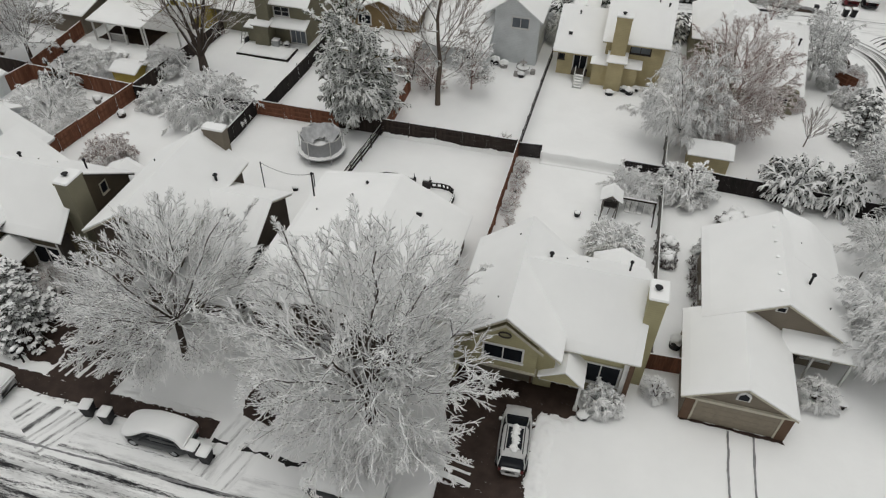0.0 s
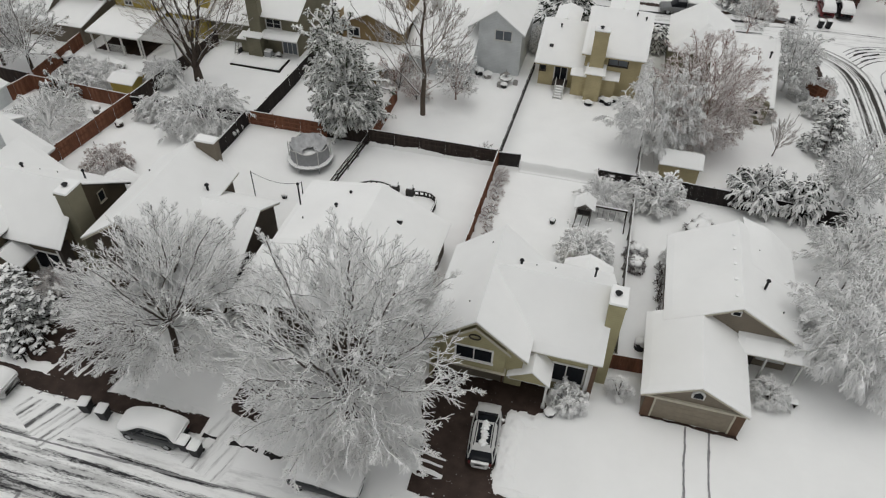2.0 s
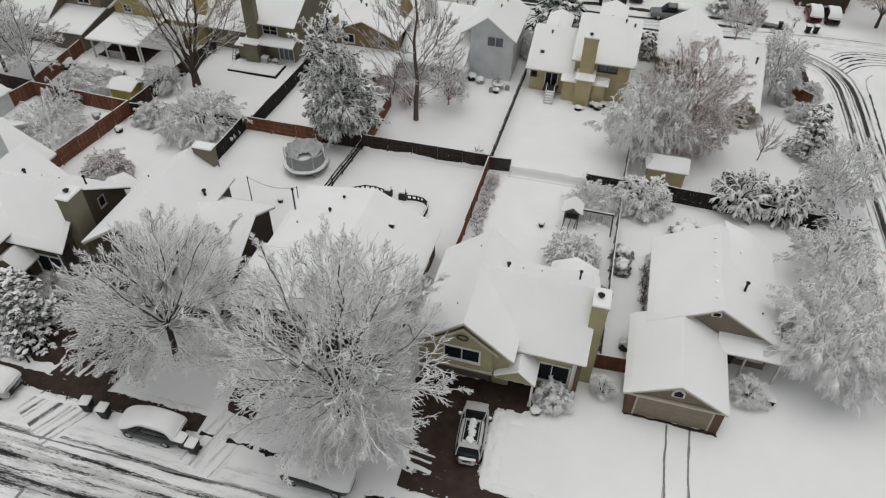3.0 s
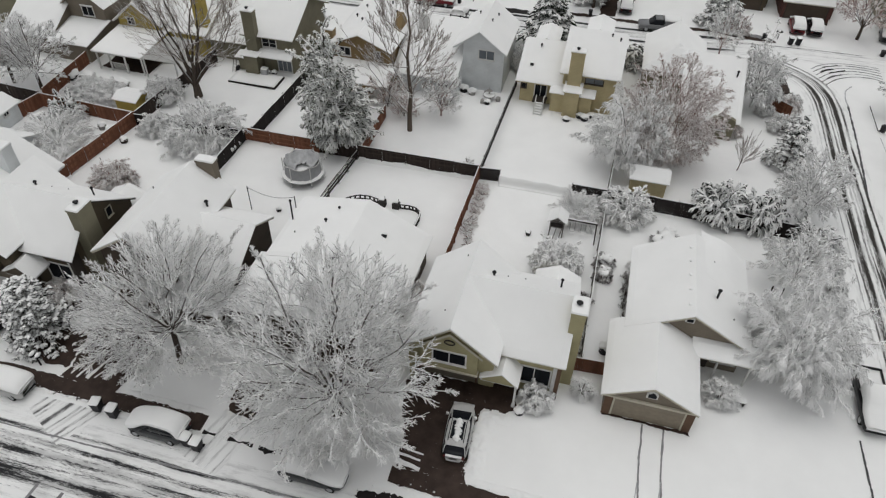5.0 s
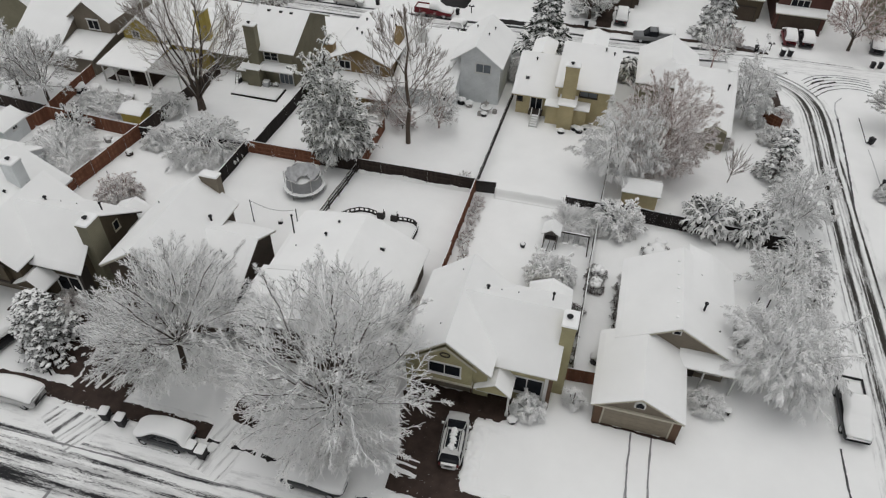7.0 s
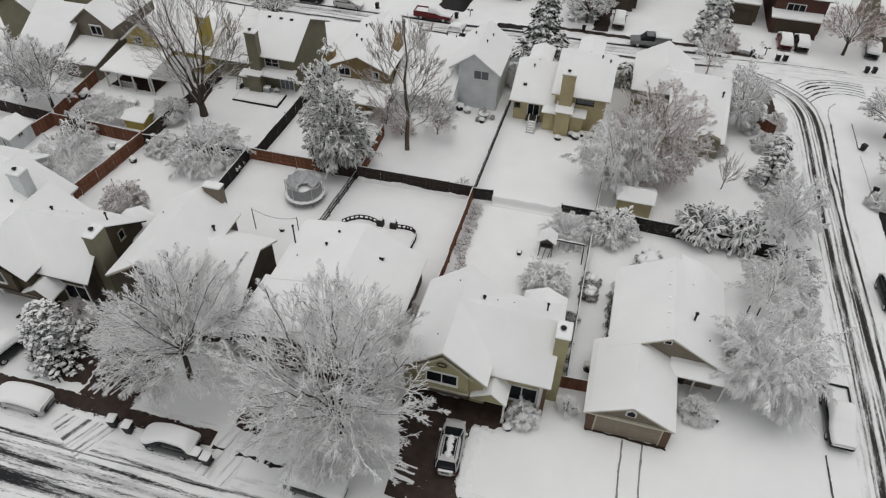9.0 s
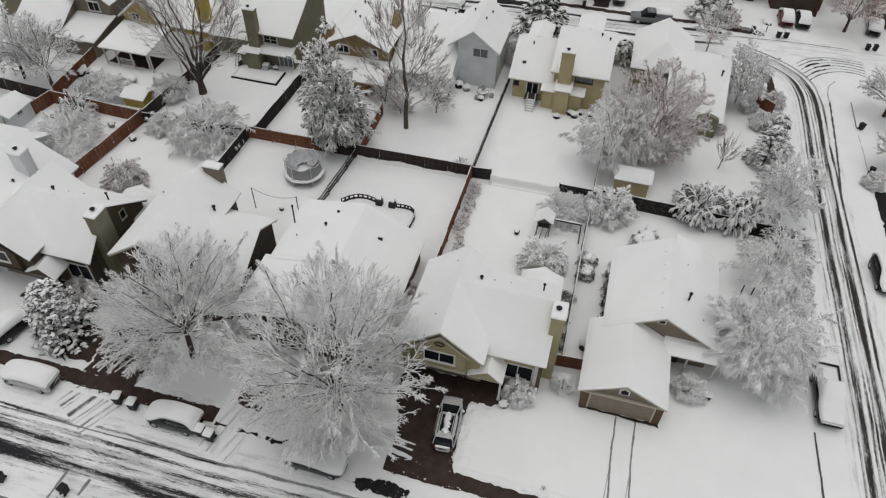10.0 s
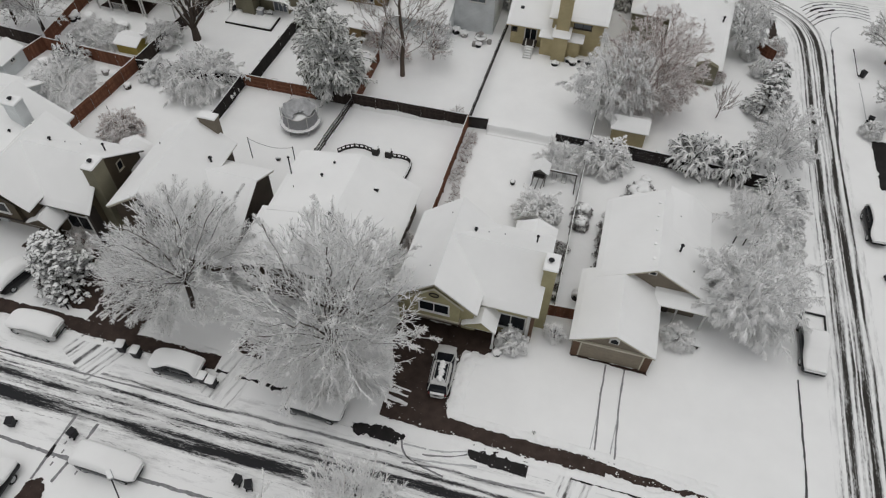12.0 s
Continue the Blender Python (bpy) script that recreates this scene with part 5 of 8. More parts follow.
def main_limbs(rs, count, fork, crown, lobes, seed, rise, dip, leader, crook=0.026, pitch=0.35, points=9):
    """Limbs from the fork (or up a leader) to an uneven crown."""
    centre, rad, up_r, low_r = crown
    out = []
    for i in range(count):
        z = dip + (0.985 - dip) * ((i + 0.5 + 0.5 * rs.uniform(-1, 1)) / count)
        az = 2.39996 * i + rs.uniform(-0.35, 0.35)
        k = math.sqrt(max(0.0, 1 - z * z))
        d = np.array([k * math.cos(az), k * math.sin(az), z])
        lobe = 1 + lobes * 1.6 * noise.noise((d[0] * 1.6 + seed, d[1] * 1.6, d[2] * 1.6)) + lobes * 0.35 * rs.uniform(-1, 1)
        tip = np.array(centre) + d * np.array([rad, rad, up_r if z > 0 else low_r]) * lobe * 0.93
        tip[2] = max(tip[2], 0.25)
        p0 = np.array(fork, float)
        if leader:
            p0[2] = fork[2] + (leader - fork[2]) * max(0.0, (z - dip) / (1 - dip)) ** 0.9 * 0.8
            tip[2] = max(tip[2], p0[2] + pitch * np.linalg.norm(tip[:2]))
        else:
            p0 = p0 + np.array([0, 0, rs.uniform(-0.12, 0.12) * fork[2]])
        size = np.linalg.norm(tip - p0)
        mid = p0 + (tip - p0) * 0.45 + np.array([0, 0, rise * size])
        q = np.linspace(0, 1, points)[:, None]
        line = p0 * (1 - q) ** 2 + mid * 2 * q * (1 - q) + tip * q ** 2
        line += np.cumsum(rs.normal(0, 1, line.shape) * crook * size, axis=0) * q
        out.append(line)
    return np.array(out)


def stem_line(rs, z0, turn, reach, z1, points=9):
    """A strong stem that leaves the trunk at z0, swings out by reach towards the turn (degrees) and rises to z1."""
    q = np.linspace(0, 1, points)[:, None]
    a = math.radians(turn)
    out = np.array([math.cos(a), math.sin(a), 0.0])
    p, m, e = np.array([0, 0, z0]), out * reach * 0.58 + np.array([0, 0, z0 + 0.40 * (z1 - z0)]), out * reach + np.array([0, 0, z1])
    line = p * (1 - q) ** 2 + m * 2 * q * (1 - q) + e * q ** 2
    return line + np.cumsum(rs.normal(0, 1, line.shape) * 0.034 * np.linalg.norm(e - p), axis=0) * q


def woody(owner, seed, fork, crown, trunk_r, thick, wood, twig, limbs, fans, lobes, rise, dip, droop, up, leader=0.0, base=None, wood_name="trunk", limb_r=0.42, angle=47, lengths=(0.66, 0.48, 0.46, 0.48), crook=0.026, pitch=0.35, stems=(), twig_angle=0.95):
    """Limbs, branches, shoots and twigs; fans counts the shoots at each step."""
    rs = np.random.RandomState(seed)
    main = main_limbs(rs, limbs, fork, crown, lobes, seed, rise, dip, leader, crook, pitch)
    if stems:
        main = np.concatenate([main, [stem_line(rs, *st) for st in stems]])
    size = np.linalg.norm(main[:, -1] - main[:, 0], axis=1)
    r_main = trunk_r * limb_r * (size / size.max()) ** 0.8
    bole = Tubes()
    if base is not None:
        bole.add(np.array([base]), trunk_r * 1.25, trunk_r * (0.85 if not leader else 0.12), 9)
    bole.add(main, r_main, thick * 1.2, 6, 1.7)
    sec = spawn(rs, main, fans[0], 0.22, lengths[0], angle + 6, (0.30, up), droop * 0.25, 6, crown, 0.45, 0.14)
    ter = spawn(rs, sec, fans[1], 0.12, lengths[1], angle, (0.25, up), droop * 0.6, 5, crown, 0.45, 0.16, 0.3)
    fine = Tubes()
    fine.add(sec, np.maximum(thick * 1.3, 0.22 * np.repeat(r_main, fans[0])), thick, 4, 1.5)
    fine.add(ter, thick * 1.15, thick * 0.85, 3)
    if fans[2]:
        tw = spawn(rs, ter, fans[2], 0.1, lengths[2], angle * twig_angle, (0.2, up * 1.3), droop, 3, crown, 0.35, 0.2, 0.22, 1.0, False)
        fine.add(tw, thick, thick * 0.6, 3)
        if fans[3]:
            fine.add(spawn(rs, tw, fans[3], 0.15, lengths[3], angle * twig_angle, (0.15, up * 1.3), droop, 2, crown, 0.35, 0.2, 0.14, 1.0, False), thick * 0.85, thick * 0.5, 3)
    ob = bole.out(wood_name, wood, owner, "dark bark with lines of snow")
    if base is None:
        ob["kind"] = "stuff"
    fine.out("crown", twig, owner)


def deciduous(name, at, radius, height, seed, label, category="tree", twig=TWIG, limbs=14, fans=(8, 7, 5, 2), trunk=2.4, low=1.6, mid=0.42, thick=0.028, droop=-0.1, up=0.15, lobes=0.2, rise=0.12, dip=-0.45, group="", lean=(0, 0), trunk_r=0.24, wood=None, leader=0.0, limb_r=0.42, angle=47, lengths=(0.66, 0.48, 0.46, 0.48), crook=0.026, pitch=0.35, yaw=0, stems=()):
    tree = thing(name, (0, 0, 0), label, category, group)
    zm = low + mid * (height - low)
    top = height * leader
    base = [(0, 0, -0.2), (0.03, 0.0, trunk * 0.45), (0, 0, trunk)] if not leader else [(0.16 * math.sin(2.2 * k + seed) * (k > 1), 0.16 * math.cos(1.7 * k + seed) * (k > 1), -0.2 + (top + 0.2) * k / 7) for k in range(8)]
    woody(tree, seed, (0, 0, trunk - 0.05), ((0, 0, zm), radius, height - zm, zm - low), trunk_r, thick, wood or BARK, twig, limbs, fans, lobes, rise, dip, droop, up, top, np.array(base, float), "trunk", limb_r, angle, lengths, crook, pitch, stems)
    tree.matrix_basis = pose(at[0], at[1], gz(at[0], at[1]), lean[1], lean[0], yaw)
    return tree


def shrub(name, at, radius, height, seed, label, category="bush", twig=TWIG_HEAVY, n=220, thick=0.036, group="", droop=-0.45, up=0.05, lobes=0.22, fans=None, limbs=None, rise=0.22, cap=False):
    """A bush of arching stems from one crown root."""
    bush = thing(name, (0, 0, 0), label, category, group)
    if limbs is None:
        limbs = 34 if radius > 1.5 else (18 if n > 30 else 10)
    if fans is None:
        fans = (6, 6, 3, 0) if radius > 1.5 else ((6, 6, 3, 0) if n > 30 else (4, 3, 0, 0))
    zm = height * 0.32
    woody(bush, seed, (0, 0, 0.05), ((0, 0, zm), radius, height - zm, zm), 0.07, thick, twig if radius > 1.5 else BARK, twig, limbs, fans, lobes, rise, -0.55, droop, up, wood_name="stem")
    if cap:
        s = Shape()
        rng = random.Random(seed)
        for k in range(5):
            a, d = 1.3 * k + seed, radius * (0.45 if k else 0.0)
            s.blob((d * math.cos(a), d * math.sin(a), height * (0.92 - 0.25 * (d / radius))), radius * rng.uniform(0.4, 0.55), radius * rng.uniform(0.4, 0.55), height * 0.17, seed + k, 0.5)
        s.out("snow", SNOW, bush, "lumpy cap of snow", smooth=True)
    bush.matrix_basis = pose(at[0], at[1], gz(at[0], at[1]))
    return bush


def fingered(name, at, radius, height, seed, label, needle=NEEDLES, boughs=120, pods=9, size=0.6, width=0.12, droop=0.6, shape=0.6, low=0.1, lobes=0.3, group="", lean=(0, 0), hang=0.5, inner=0.35, scatter=0.15):
    """An evergreen whose boughs end in long fingers of snow-laden needles."""
    rng = random.Random(seed)
    tree = thing(name, (0, 0, 0), label, "conifer", group)
    Shape().tube([(0, 0, -0.2), (0, 0, height * 0.5), (0, 0, height * 0.93)], [0.03 * height, 0.018 * height, 0.02], 8).out("trunk", BARK, tree, smooth=True)
    s, w = Shape(), Shape()
    for k in range(boughs):
        t = low + (0.97 - low) * ((k + rng.random()) / boughs) ** 1.25
        az = 2.39996 * k + rng.uniform(-0.5, 0.5)
        lobe = 1 + lobes * 1.8 * noise.noise((math.cos(az) * 1.3 + seed, math.sin(az) * 1.3, t * height * 0.4))
        reach = radius * max(0.1, (1 - t) ** shape) * lobe
        o = Vector((math.cos(az), math.sin(az), 0))
        side = Vector((-o.y, o.x, 0))
        z0 = height * t

        def at_u(u):
            return o * (reach * u) + Vector((0, 0, max(0.15, z0 + 0.25 * reach * u - droop * reach * u * u)))
        w.tube([at_u(0), at_u(0.5), at_u(0.95)], [0.035, 0.025, 0.012], 3, False)
        for _ in range(max(1, pods // 5)):
            u = inner + (1 - inner) * rng.random() ** 0.7
            c0 = at_u(u) + side * rng.uniform(-0.42, 0.42) * reach * 0.5 * (0.4 + u) + Vector((0, 0, rng.uniform(-0.15, 0.12)))
            lead = (o * rng.uniform(0.5, 1.0) + side * rng.uniform(-0.6, 0.6)).normalized()
            across = lead.cross(Vector((0, 0, 1)))
            big = rng.uniform(0.7, 1.25)
            for q in range(6):
                d = (lead * rng.uniform(0.45, 1.0) + across * ((q - 2.5) * 0.34 + rng.uniform(-0.15, 0.15)) + Vector((0, 0, -hang * rng.uniform(0.2, 1.0))) + rand_dir(rng) * scatter).normalized()
                c = c0 + d * size * 0.3 * big
                ln, wd = size * big * rng.uniform(0.75, 1.15), width * rng.uniform(0.75, 1.25)
                bend = Vector((0, 0, -hang * 0.35 * ln))
                s.tube([c - d * ln * 0.35, c, c + d * ln * 0.4 + bend * 0.3, c + d * ln * 0.8 + bend], [wd * 0.5, wd, wd * 0.85, wd * 0.15], 5, True)
    w.out("bough", BARK, tree, smooth=True)
    s.out("crown", needle, tree, smooth=True)
    tree.matrix_basis = pose(at[0], at[1], gz(at[0], at[1]), lean[1], lean[0], 0)
    return tree


# front trees
deciduous("street_tree", (-9.8, 22.1), 7.5, 15.2, 11, "large bare street tree with every twig coated in snow", limbs=38, fans=(8, 8, 5, 1), trunk=2.2, low=0.3, mid=0.42, trunk_r=0.36, limb_r=0.28, thick=0.032, droop=-0.12, up=0.22, lobes=0.10, rise=0.10, dip=-0.75, angle=44, lengths=(0.66, 0.48, 0.5, 0.5))
deciduous("street_tree", (-23.1, 23.2), 6.8, 11.4, 23, "bare spreading front-yard tree with snow along its limbs", limbs=34, fans=(8, 7, 5, 1), trunk=3.2, low=0.6, mid=0.45, trunk_r=0.21, limb_r=0.42, thick=0.029, droop=-0.1, up=0.2, lobes=0.08, rise=0.05, dip=-0.75, lean=(-3, -9), angle=44, lengths=(0.66, 0.48, 0.5, 0.5))
# trees by the corner house and the side street
deciduous("birch_tree", (21.7, 34.8), 4.5, 9.2, 31, "weeping tree bowed down under heavy snow beside corner house", twig=TWIG_HEAVY, limbs=36, fans=(8, 7, 5, 1), trunk=2.0, low=0.1, mid=0.45, thick=0.030, droop=-0.7, up=0.12, lobes=0.22, rise=0.2, dip=-0.7, limb_r=0.22, wood=TWIG)
deciduous("side_yard_tree", (23.1, 45.2), 3.3, 5.6, 33, "small yard tree thick with snow behind corner house", twig=TWIG_HEAVY, limbs=22, fans=(7, 6, 4, 0), trunk=0.9, low=0.2, thick=0.030, droop=-0.5, trunk_r=0.14, rise=0.2, limb_r=0.25, wood=TWIG)
deciduous("side_yard_tree", (24.8, 54.6), 3.4, 8.2, 37, "dark-limbed tree thick with snow by side street", twig=TWIG_HEAVY, limbs=18, fans=(7, 6, 5, 1), trunk=1.8, low=1.0, thick=0.030, trunk_r=0.2, limb_r=0.32, wood=TWIG, lobes=0.3, droop=-0.3)
deciduous("corner_tree", (21.3, 75.3), 2.9, 8.4, 39, "slender snow-coated tree beside olive house", twig=TWIG_HEAVY, limbs=26, fans=(7, 6, 5, 1), trunk=1.0, low=0.2, thick=0.032, trunk_r=0.15, limb_r=0.3, wood=TWIG, lobes=0.25, droop=-0.5, rise=0.2)
# the pair behind the garden shed
deciduous("birch_tree", (10.7, 61.3), 5.3, 12.0, 41, "large russet-twigged tree half coated in snow", twig=TWIG_BROWN, limbs=34, fans=(8, 7, 6, 2), trunk=1.0, low=0.1, mid=0.44, thick=0.022, limb_r=0.3, wood=TWIG_BROWN, lobes=0.15, up=0.18, droop=-0.25, rise=0.10, dip=-0.85, lean=(8, 0))
deciduous("birch_tree", (7.6, 58.4), 4.1, 10.0, 43, "pale birch bowed under snow beside fence", twig=TWIG_HEAVY, limbs=24, fans=(7, 7, 5, 1), trunk=1.4, low=0.2, mid=0.42, thick=0.030, droop=-0.7, up=0.1, trunk_r=0.14, lobes=0.25, rise=0.2, limb_r=0.3, wood=TWIG)
# bare trees in the back yards
deciduous("bare_tree", (-15.7, 58.6), 5.0, 16.5, 47, "tall bare brown tree with thin upright branches", twig=TWIG_BARE, limbs=16, fans=(7, 5, 4, 0), limb_r=0.40, crook=0.04, leader=0.97, trunk=2.6, low=1.6, mid=0.42, thick=0.020, trunk_r=0.23, up=0.35, droop=0.1, lobes=0.25, rise=-0.02, dip=-0.4, wood=BARE_BARK, angle=36,
          stems=((2.1, 185, 6.0, 9.6), (4.8, 170, 4.2, 11.8), (8.2, 200, 2.2, 15.4), (6.6, 5, 3.2, 12.4), (5.8, 330, 3.0, 10.0), (5.2, 80, 3.0, 11.5)))
deciduous("bare_tree", (-41.4, 58.2), 6.8, 17.0, 53, "massive bare brown tree with forked limbs", twig=TWIG_BARE, limbs=5, fans=(8, 6, 4, 1), limb_r=0.62, crook=0.05, trunk=1.7, low=2.6, mid=0.5, thick=0.021, trunk_r=0.42, up=0.3, droop=0.1, lobes=0.2, rise=-0.06, dip=0.1, wood=BARK, angle=38,
          stems=((1.2, 182, 6.2, 15.8), (1.5, 205, 2.4, 17.8), (4.5, 150, 4.2, 17.0), (1.6, 350, 2.6, 17.4), (1.6, 10, 5.4, 12.6), (1.4, 60, 3.4, 15.0), (3.6, 190, 5.0, 11.5)))
deciduous("snowy_tree", (-59.7, 54.4), 4.6, 8.6, 57, "snow-coated yard tree behind red fence", limbs=20, fans=(7, 6, 4, 0), trunk=2.2, thick=0.032, trunk_r=0.18)
deciduous("snowy_tree", (-63.6, 54.6), 4.4, 8.8, 59, "snow-coated yard tree behind red fence", limbs=20, fans=(7, 6, 4, 0), trunk=2.2, thick=0.032, trunk_r=0.18)
deciduous("snowy_tree", (-13.2, 62.6), 2.6, 6.4, 61, "small snow-coated tree near blue-grey house", twig=TWIG_HEAVY, wood=TWIG_BROWN, limbs=16, fans=(6, 5, 3, 0), trunk=0.6, low=0.4, thick=0.026, trunk_r=0.1, droop=-0.3)
deciduous("sapling", (19.3, 61.6), 1.3, 4.4, 63, "thin bare sapling standing in snow", twig=TWIG_BARE, limbs=15, fans=(6, 4, 0, 0), trunk=1.0, low=1.0, mid=0.45, thick=0.011, trunk_r=0.05, lean=(4, 0), up=0.8, rise=-0.06, dip=-0.2, wood=BARE_BARK, angle=26)
# across the far street
deciduous("far_tree", (0.4, 97.3), 4.2, 6.8, 67, "snow-coated tree across the far street", twig=TWIG_HEAVY, limbs=20, fans=(6, 6, 3, 0), trunk=1.6, thick=0.045, trunk_r=0.2, lobes=0.3)
deciduous("far_tree", (36.6, 98.2), 4.4, 8.4, 69, "snow-coated tree across the far street", twig=TWIG_BROWN, limbs=14, fans=(7, 6, 4, 0), trunk=1.8, thick=0.036, trunk_r=0.2, lobes=0.3)
deciduous("far_tree", (17.8, 86.8), 2.6, 6.8, 71, "slim corner tree dusted with snow", twig=TWIG_HEAVY, limbs=14, fans=(6, 5, 4, 0), trunk=1.6, low=1.2, thick=0.024, trunk_r=0.10, up=0.3, wood=TWIG_BROWN)
shrub("bush", (20.6, 94.9), 1.4, 2.6, 245, "bare brown shrub beside the broad spruce", twig=TWIG_BROWN, n=100, thick=0.03)
deciduous("far_tree", (38.7, 77.6), 3.9, 6.5, 73, "snow-coated tree east of side street", twig=TWIG_HEAVY, limbs=20, fans=(7, 6, 3, 0), trunk=1.6, thick=0.04, trunk_r=0.2)
deciduous("far_tree", (37.9, 67.0), 2.6, 5.0, 75, "snow-coated tree east of side street", twig=TWIG_HEAVY, limbs=20, fans=(6, 6, 3, 0), trunk=1.2, thick=0.04, trunk_r=0.2)
deciduous("far_tree", (-44.0, 84.0), 3.6, 6.6, 77, "snow-coated tree beyond back houses", limbs=16, fans=(6, 5, 3, 0), trunk=1.0, thick=0.05, trunk_r=0.2)
deciduous("street_tree", (-3.3, 7.3), 4.9, 10.4, 79, "bare street tree south of the street, twigs lined with snow", twig=TWIG, limbs=22, fans=(8, 7, 6, 1), trunk=2.4, low=1.6, mid=0.45, thick=0.022, trunk_r=0.2, up=0.4, rise=0.0, wood=TWIG_BROWN)
deciduous("street_tree", (-8.8, 5.6), 3.3, 8.2, 80, "bare street tree south of the street, twigs lined with snow", twig=TWIG, limbs=14, fans=(6, 6, 5, 0), trunk=2.0, mid=0.45, thick=0.022, trunk_r=0.18, up=0.5, rise=0.0)

# conifers
fingered("spruce", (-34.9, 22.6), 2.9, 6.0, 101, "full spruce piled with cushions of snow", boughs=170, pods=15, size=0.30, width=0.115, droop=0.38, shape=0.5, low=0.06, lobes=0.2, hang=0.35, scatter=0.5)
deciduous("pine", (-21.3, 53.0), 3.6, 12.8, 103, "tall pine with snow-frosted drooping needle clumps", "conifer", PINE_NEEDLES, limbs=70, fans=(7, 6, 3, 0), trunk=0.8, low=0.2, mid=0.30, thick=0.080, droop=-0.45, up=0.0, lobes=0.45, rise=0.1, dip=-0.75, trunk_r=0.2, leader=0.92, limb_r=0.2, pitch=-0.1, angle=52, lengths=(0.55, 0.5, 0.6, 0.5), wood=TWIG, lean=(-7, 0))
shrub("evergreen_shrub", (16.9, 52.9), 2.6, 4.3, 107, "spreading evergreen with long drooping fingers of snow", "conifer", LADEN_NEEDLES, thick=0.10, droop=-0.9, up=0.1, lobes=0.3, limbs=26, fans=(5, 5, 2, 0), rise=0.3)
shrub("evergreen_shrub", (20.7, 52.7), 2.4, 4.1, 109, "spreading evergreen with long drooping fingers of snow", "conifer", LADEN_NEEDLES, thick=0.10, droop=-0.9, up=0.1, lobes=0.3, limbs=26, fans=(5, 5, 2, 0), rise=0.3)
fingered("fir", (24.0, 63.4), 2.3, 5.4, 113, "small fir with snow on its layered boughs", boughs=90, pods=14, size=0.45, width=0.10, droop=0.5, shape=0.7, scatter=0.4)
fingered("fir", (25.6, 69.0), 1.7, 3.4, 115, "small fir with snow on its layered boughs", boughs=40, pods=8, size=0.6, width=0.13, droop=0.5, shape=0.7)
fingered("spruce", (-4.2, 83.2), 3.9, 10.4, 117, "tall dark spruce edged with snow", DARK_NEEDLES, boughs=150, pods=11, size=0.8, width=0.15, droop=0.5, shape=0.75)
fingered("spruce", (-0.3, 99.6), 2.6, 6.2, 119, "blue-green spruce with round snow cushions", boughs=90, pods=12, size=0.6, width=0.16, droop=0.35, shape=0.6, hang=0.3)
fingered("spruce", (18.2, 97.2), 3.3, 8.8, 121, "broad spruce with drooping snowy boughs", boughs=170, pods=14, size=0.65, width=0.12, droop=0.6, shape=0.7)
shrub("juniper", (-52.6, 50.2), 2.2, 3.0, 123, "dark juniper bent under snow at fence corner", "conifer", NEEDLES, thick=0.06, droop=-0.7, up=0.1, lobes=0.4, limbs=16, fans=(6, 5, 3, 0), rise=0.25)
fingered("juniper", (7.0, 80.5), 1.6, 3.4, 125, "snow-laden evergreen between the back houses", boughs=44, pods=9, size=0.8, width=0.13, droop=0.7, shape=0.5, low=0.2, lobes=0.5, hang=0.7)
shrub("juniper", (24.8, 50.0), 2.4, 3.2, 127, "low evergreen hedge plant thick with snow", "conifer", NEEDLES, thick=0.06, droop=-0.6, up=0.1, lobes=0.4, limbs=18, fans=(6, 5, 3, 0), rise=0.25)

# bushes
shrub("bush", (22.8, 74.2), 1.0, 1.6, 301, "snowy shrub in front of corner fence", n=160, thick=0.036)
shrub("bush", (24.3, 70.8), 1.4, 2.0, 303, "snowy shrub in front of corner fence", n=160, thick=0.036)
shrub("bush", (25.7, 75.6), 0.8, 1.6, 305, "dark-sided shrub at street corner under snow", twig=TWIG_BROWN, n=140, thick=0.03)
shrub("bush", (35.4, 63.4), 1.1, 1.5, 307, "snowy shrub at driveway corner", n=130, thick=0.036)
BUSH = "round bush buried in snow-coated twigs"
shrub("bush", (8.5, 50.6), 2.7, 2.9, 201, "large round bush weighed down with snow by fence", n=291, thick=0.056)
shrub("bush", (3.9, 48.9), 2.3, 2.4, 203, "thin wispy bush dusted with snow", n=158, thick=0.024)
shrub("bush", (3.1, 41.4), 2.4, 2.6, 205, "arching bush thick with snow beside swing set", n=275, thick=0.046)
shrub("bush", (-36.2, 50.3), 4.3, 4.3, 207, "broad tangled bush coated in snow at back fence", n=396, thick=0.038, droop=-0.7, fans=(8, 6, 4, 0))
shrub("bush", (-42.0, 50.4), 1.7, 2.0, 209, BUSH, n=172, thick=0.034)
shrub("bush", (-40.7, 40.8), 2.2, 2.5, 211, "yard bush with reddish twigs under snow", twig=TWIG_BROWN, n=216, thick=0.032)
shrub("bush", (-50.6, 45.2), 4.3, 3.2, 213, "broad wispy bush veiled in snow behind red fence", n=360, thick=0.028)
shrub("bush", (-44.6, 56.4), 2.2, 2.9, 215, BUSH, n=201, thick=0.034)
shrub("bush", (-51.0, 54.6), 2.6, 1.9, 217, "low spreading bush buried in snow beside fence", n=216, thick=0.036)
shrub("bush", (-54.0, 55.6), 2.0, 1.7, 219, "low spreading bush buried in snow beside fence", n=187, thick=0.036)
shrub("bush", (3.7, 27.0), 1.15, 1.7, 221, "rounded front-porch bush coated in snow", n=151, thick=0.038)
shrub("bush", (6.9, 28.6), 0.75, 1.9, 223, "small upright shrub coated in snow beside house", n=88, thick=0.032, limbs=9, lobes=0.5)
shrub("bush", (16.8, 31.2), 1.35, 1.6, 225, "wispy front bush coated in snow by porch", n=172, thick=0.026)
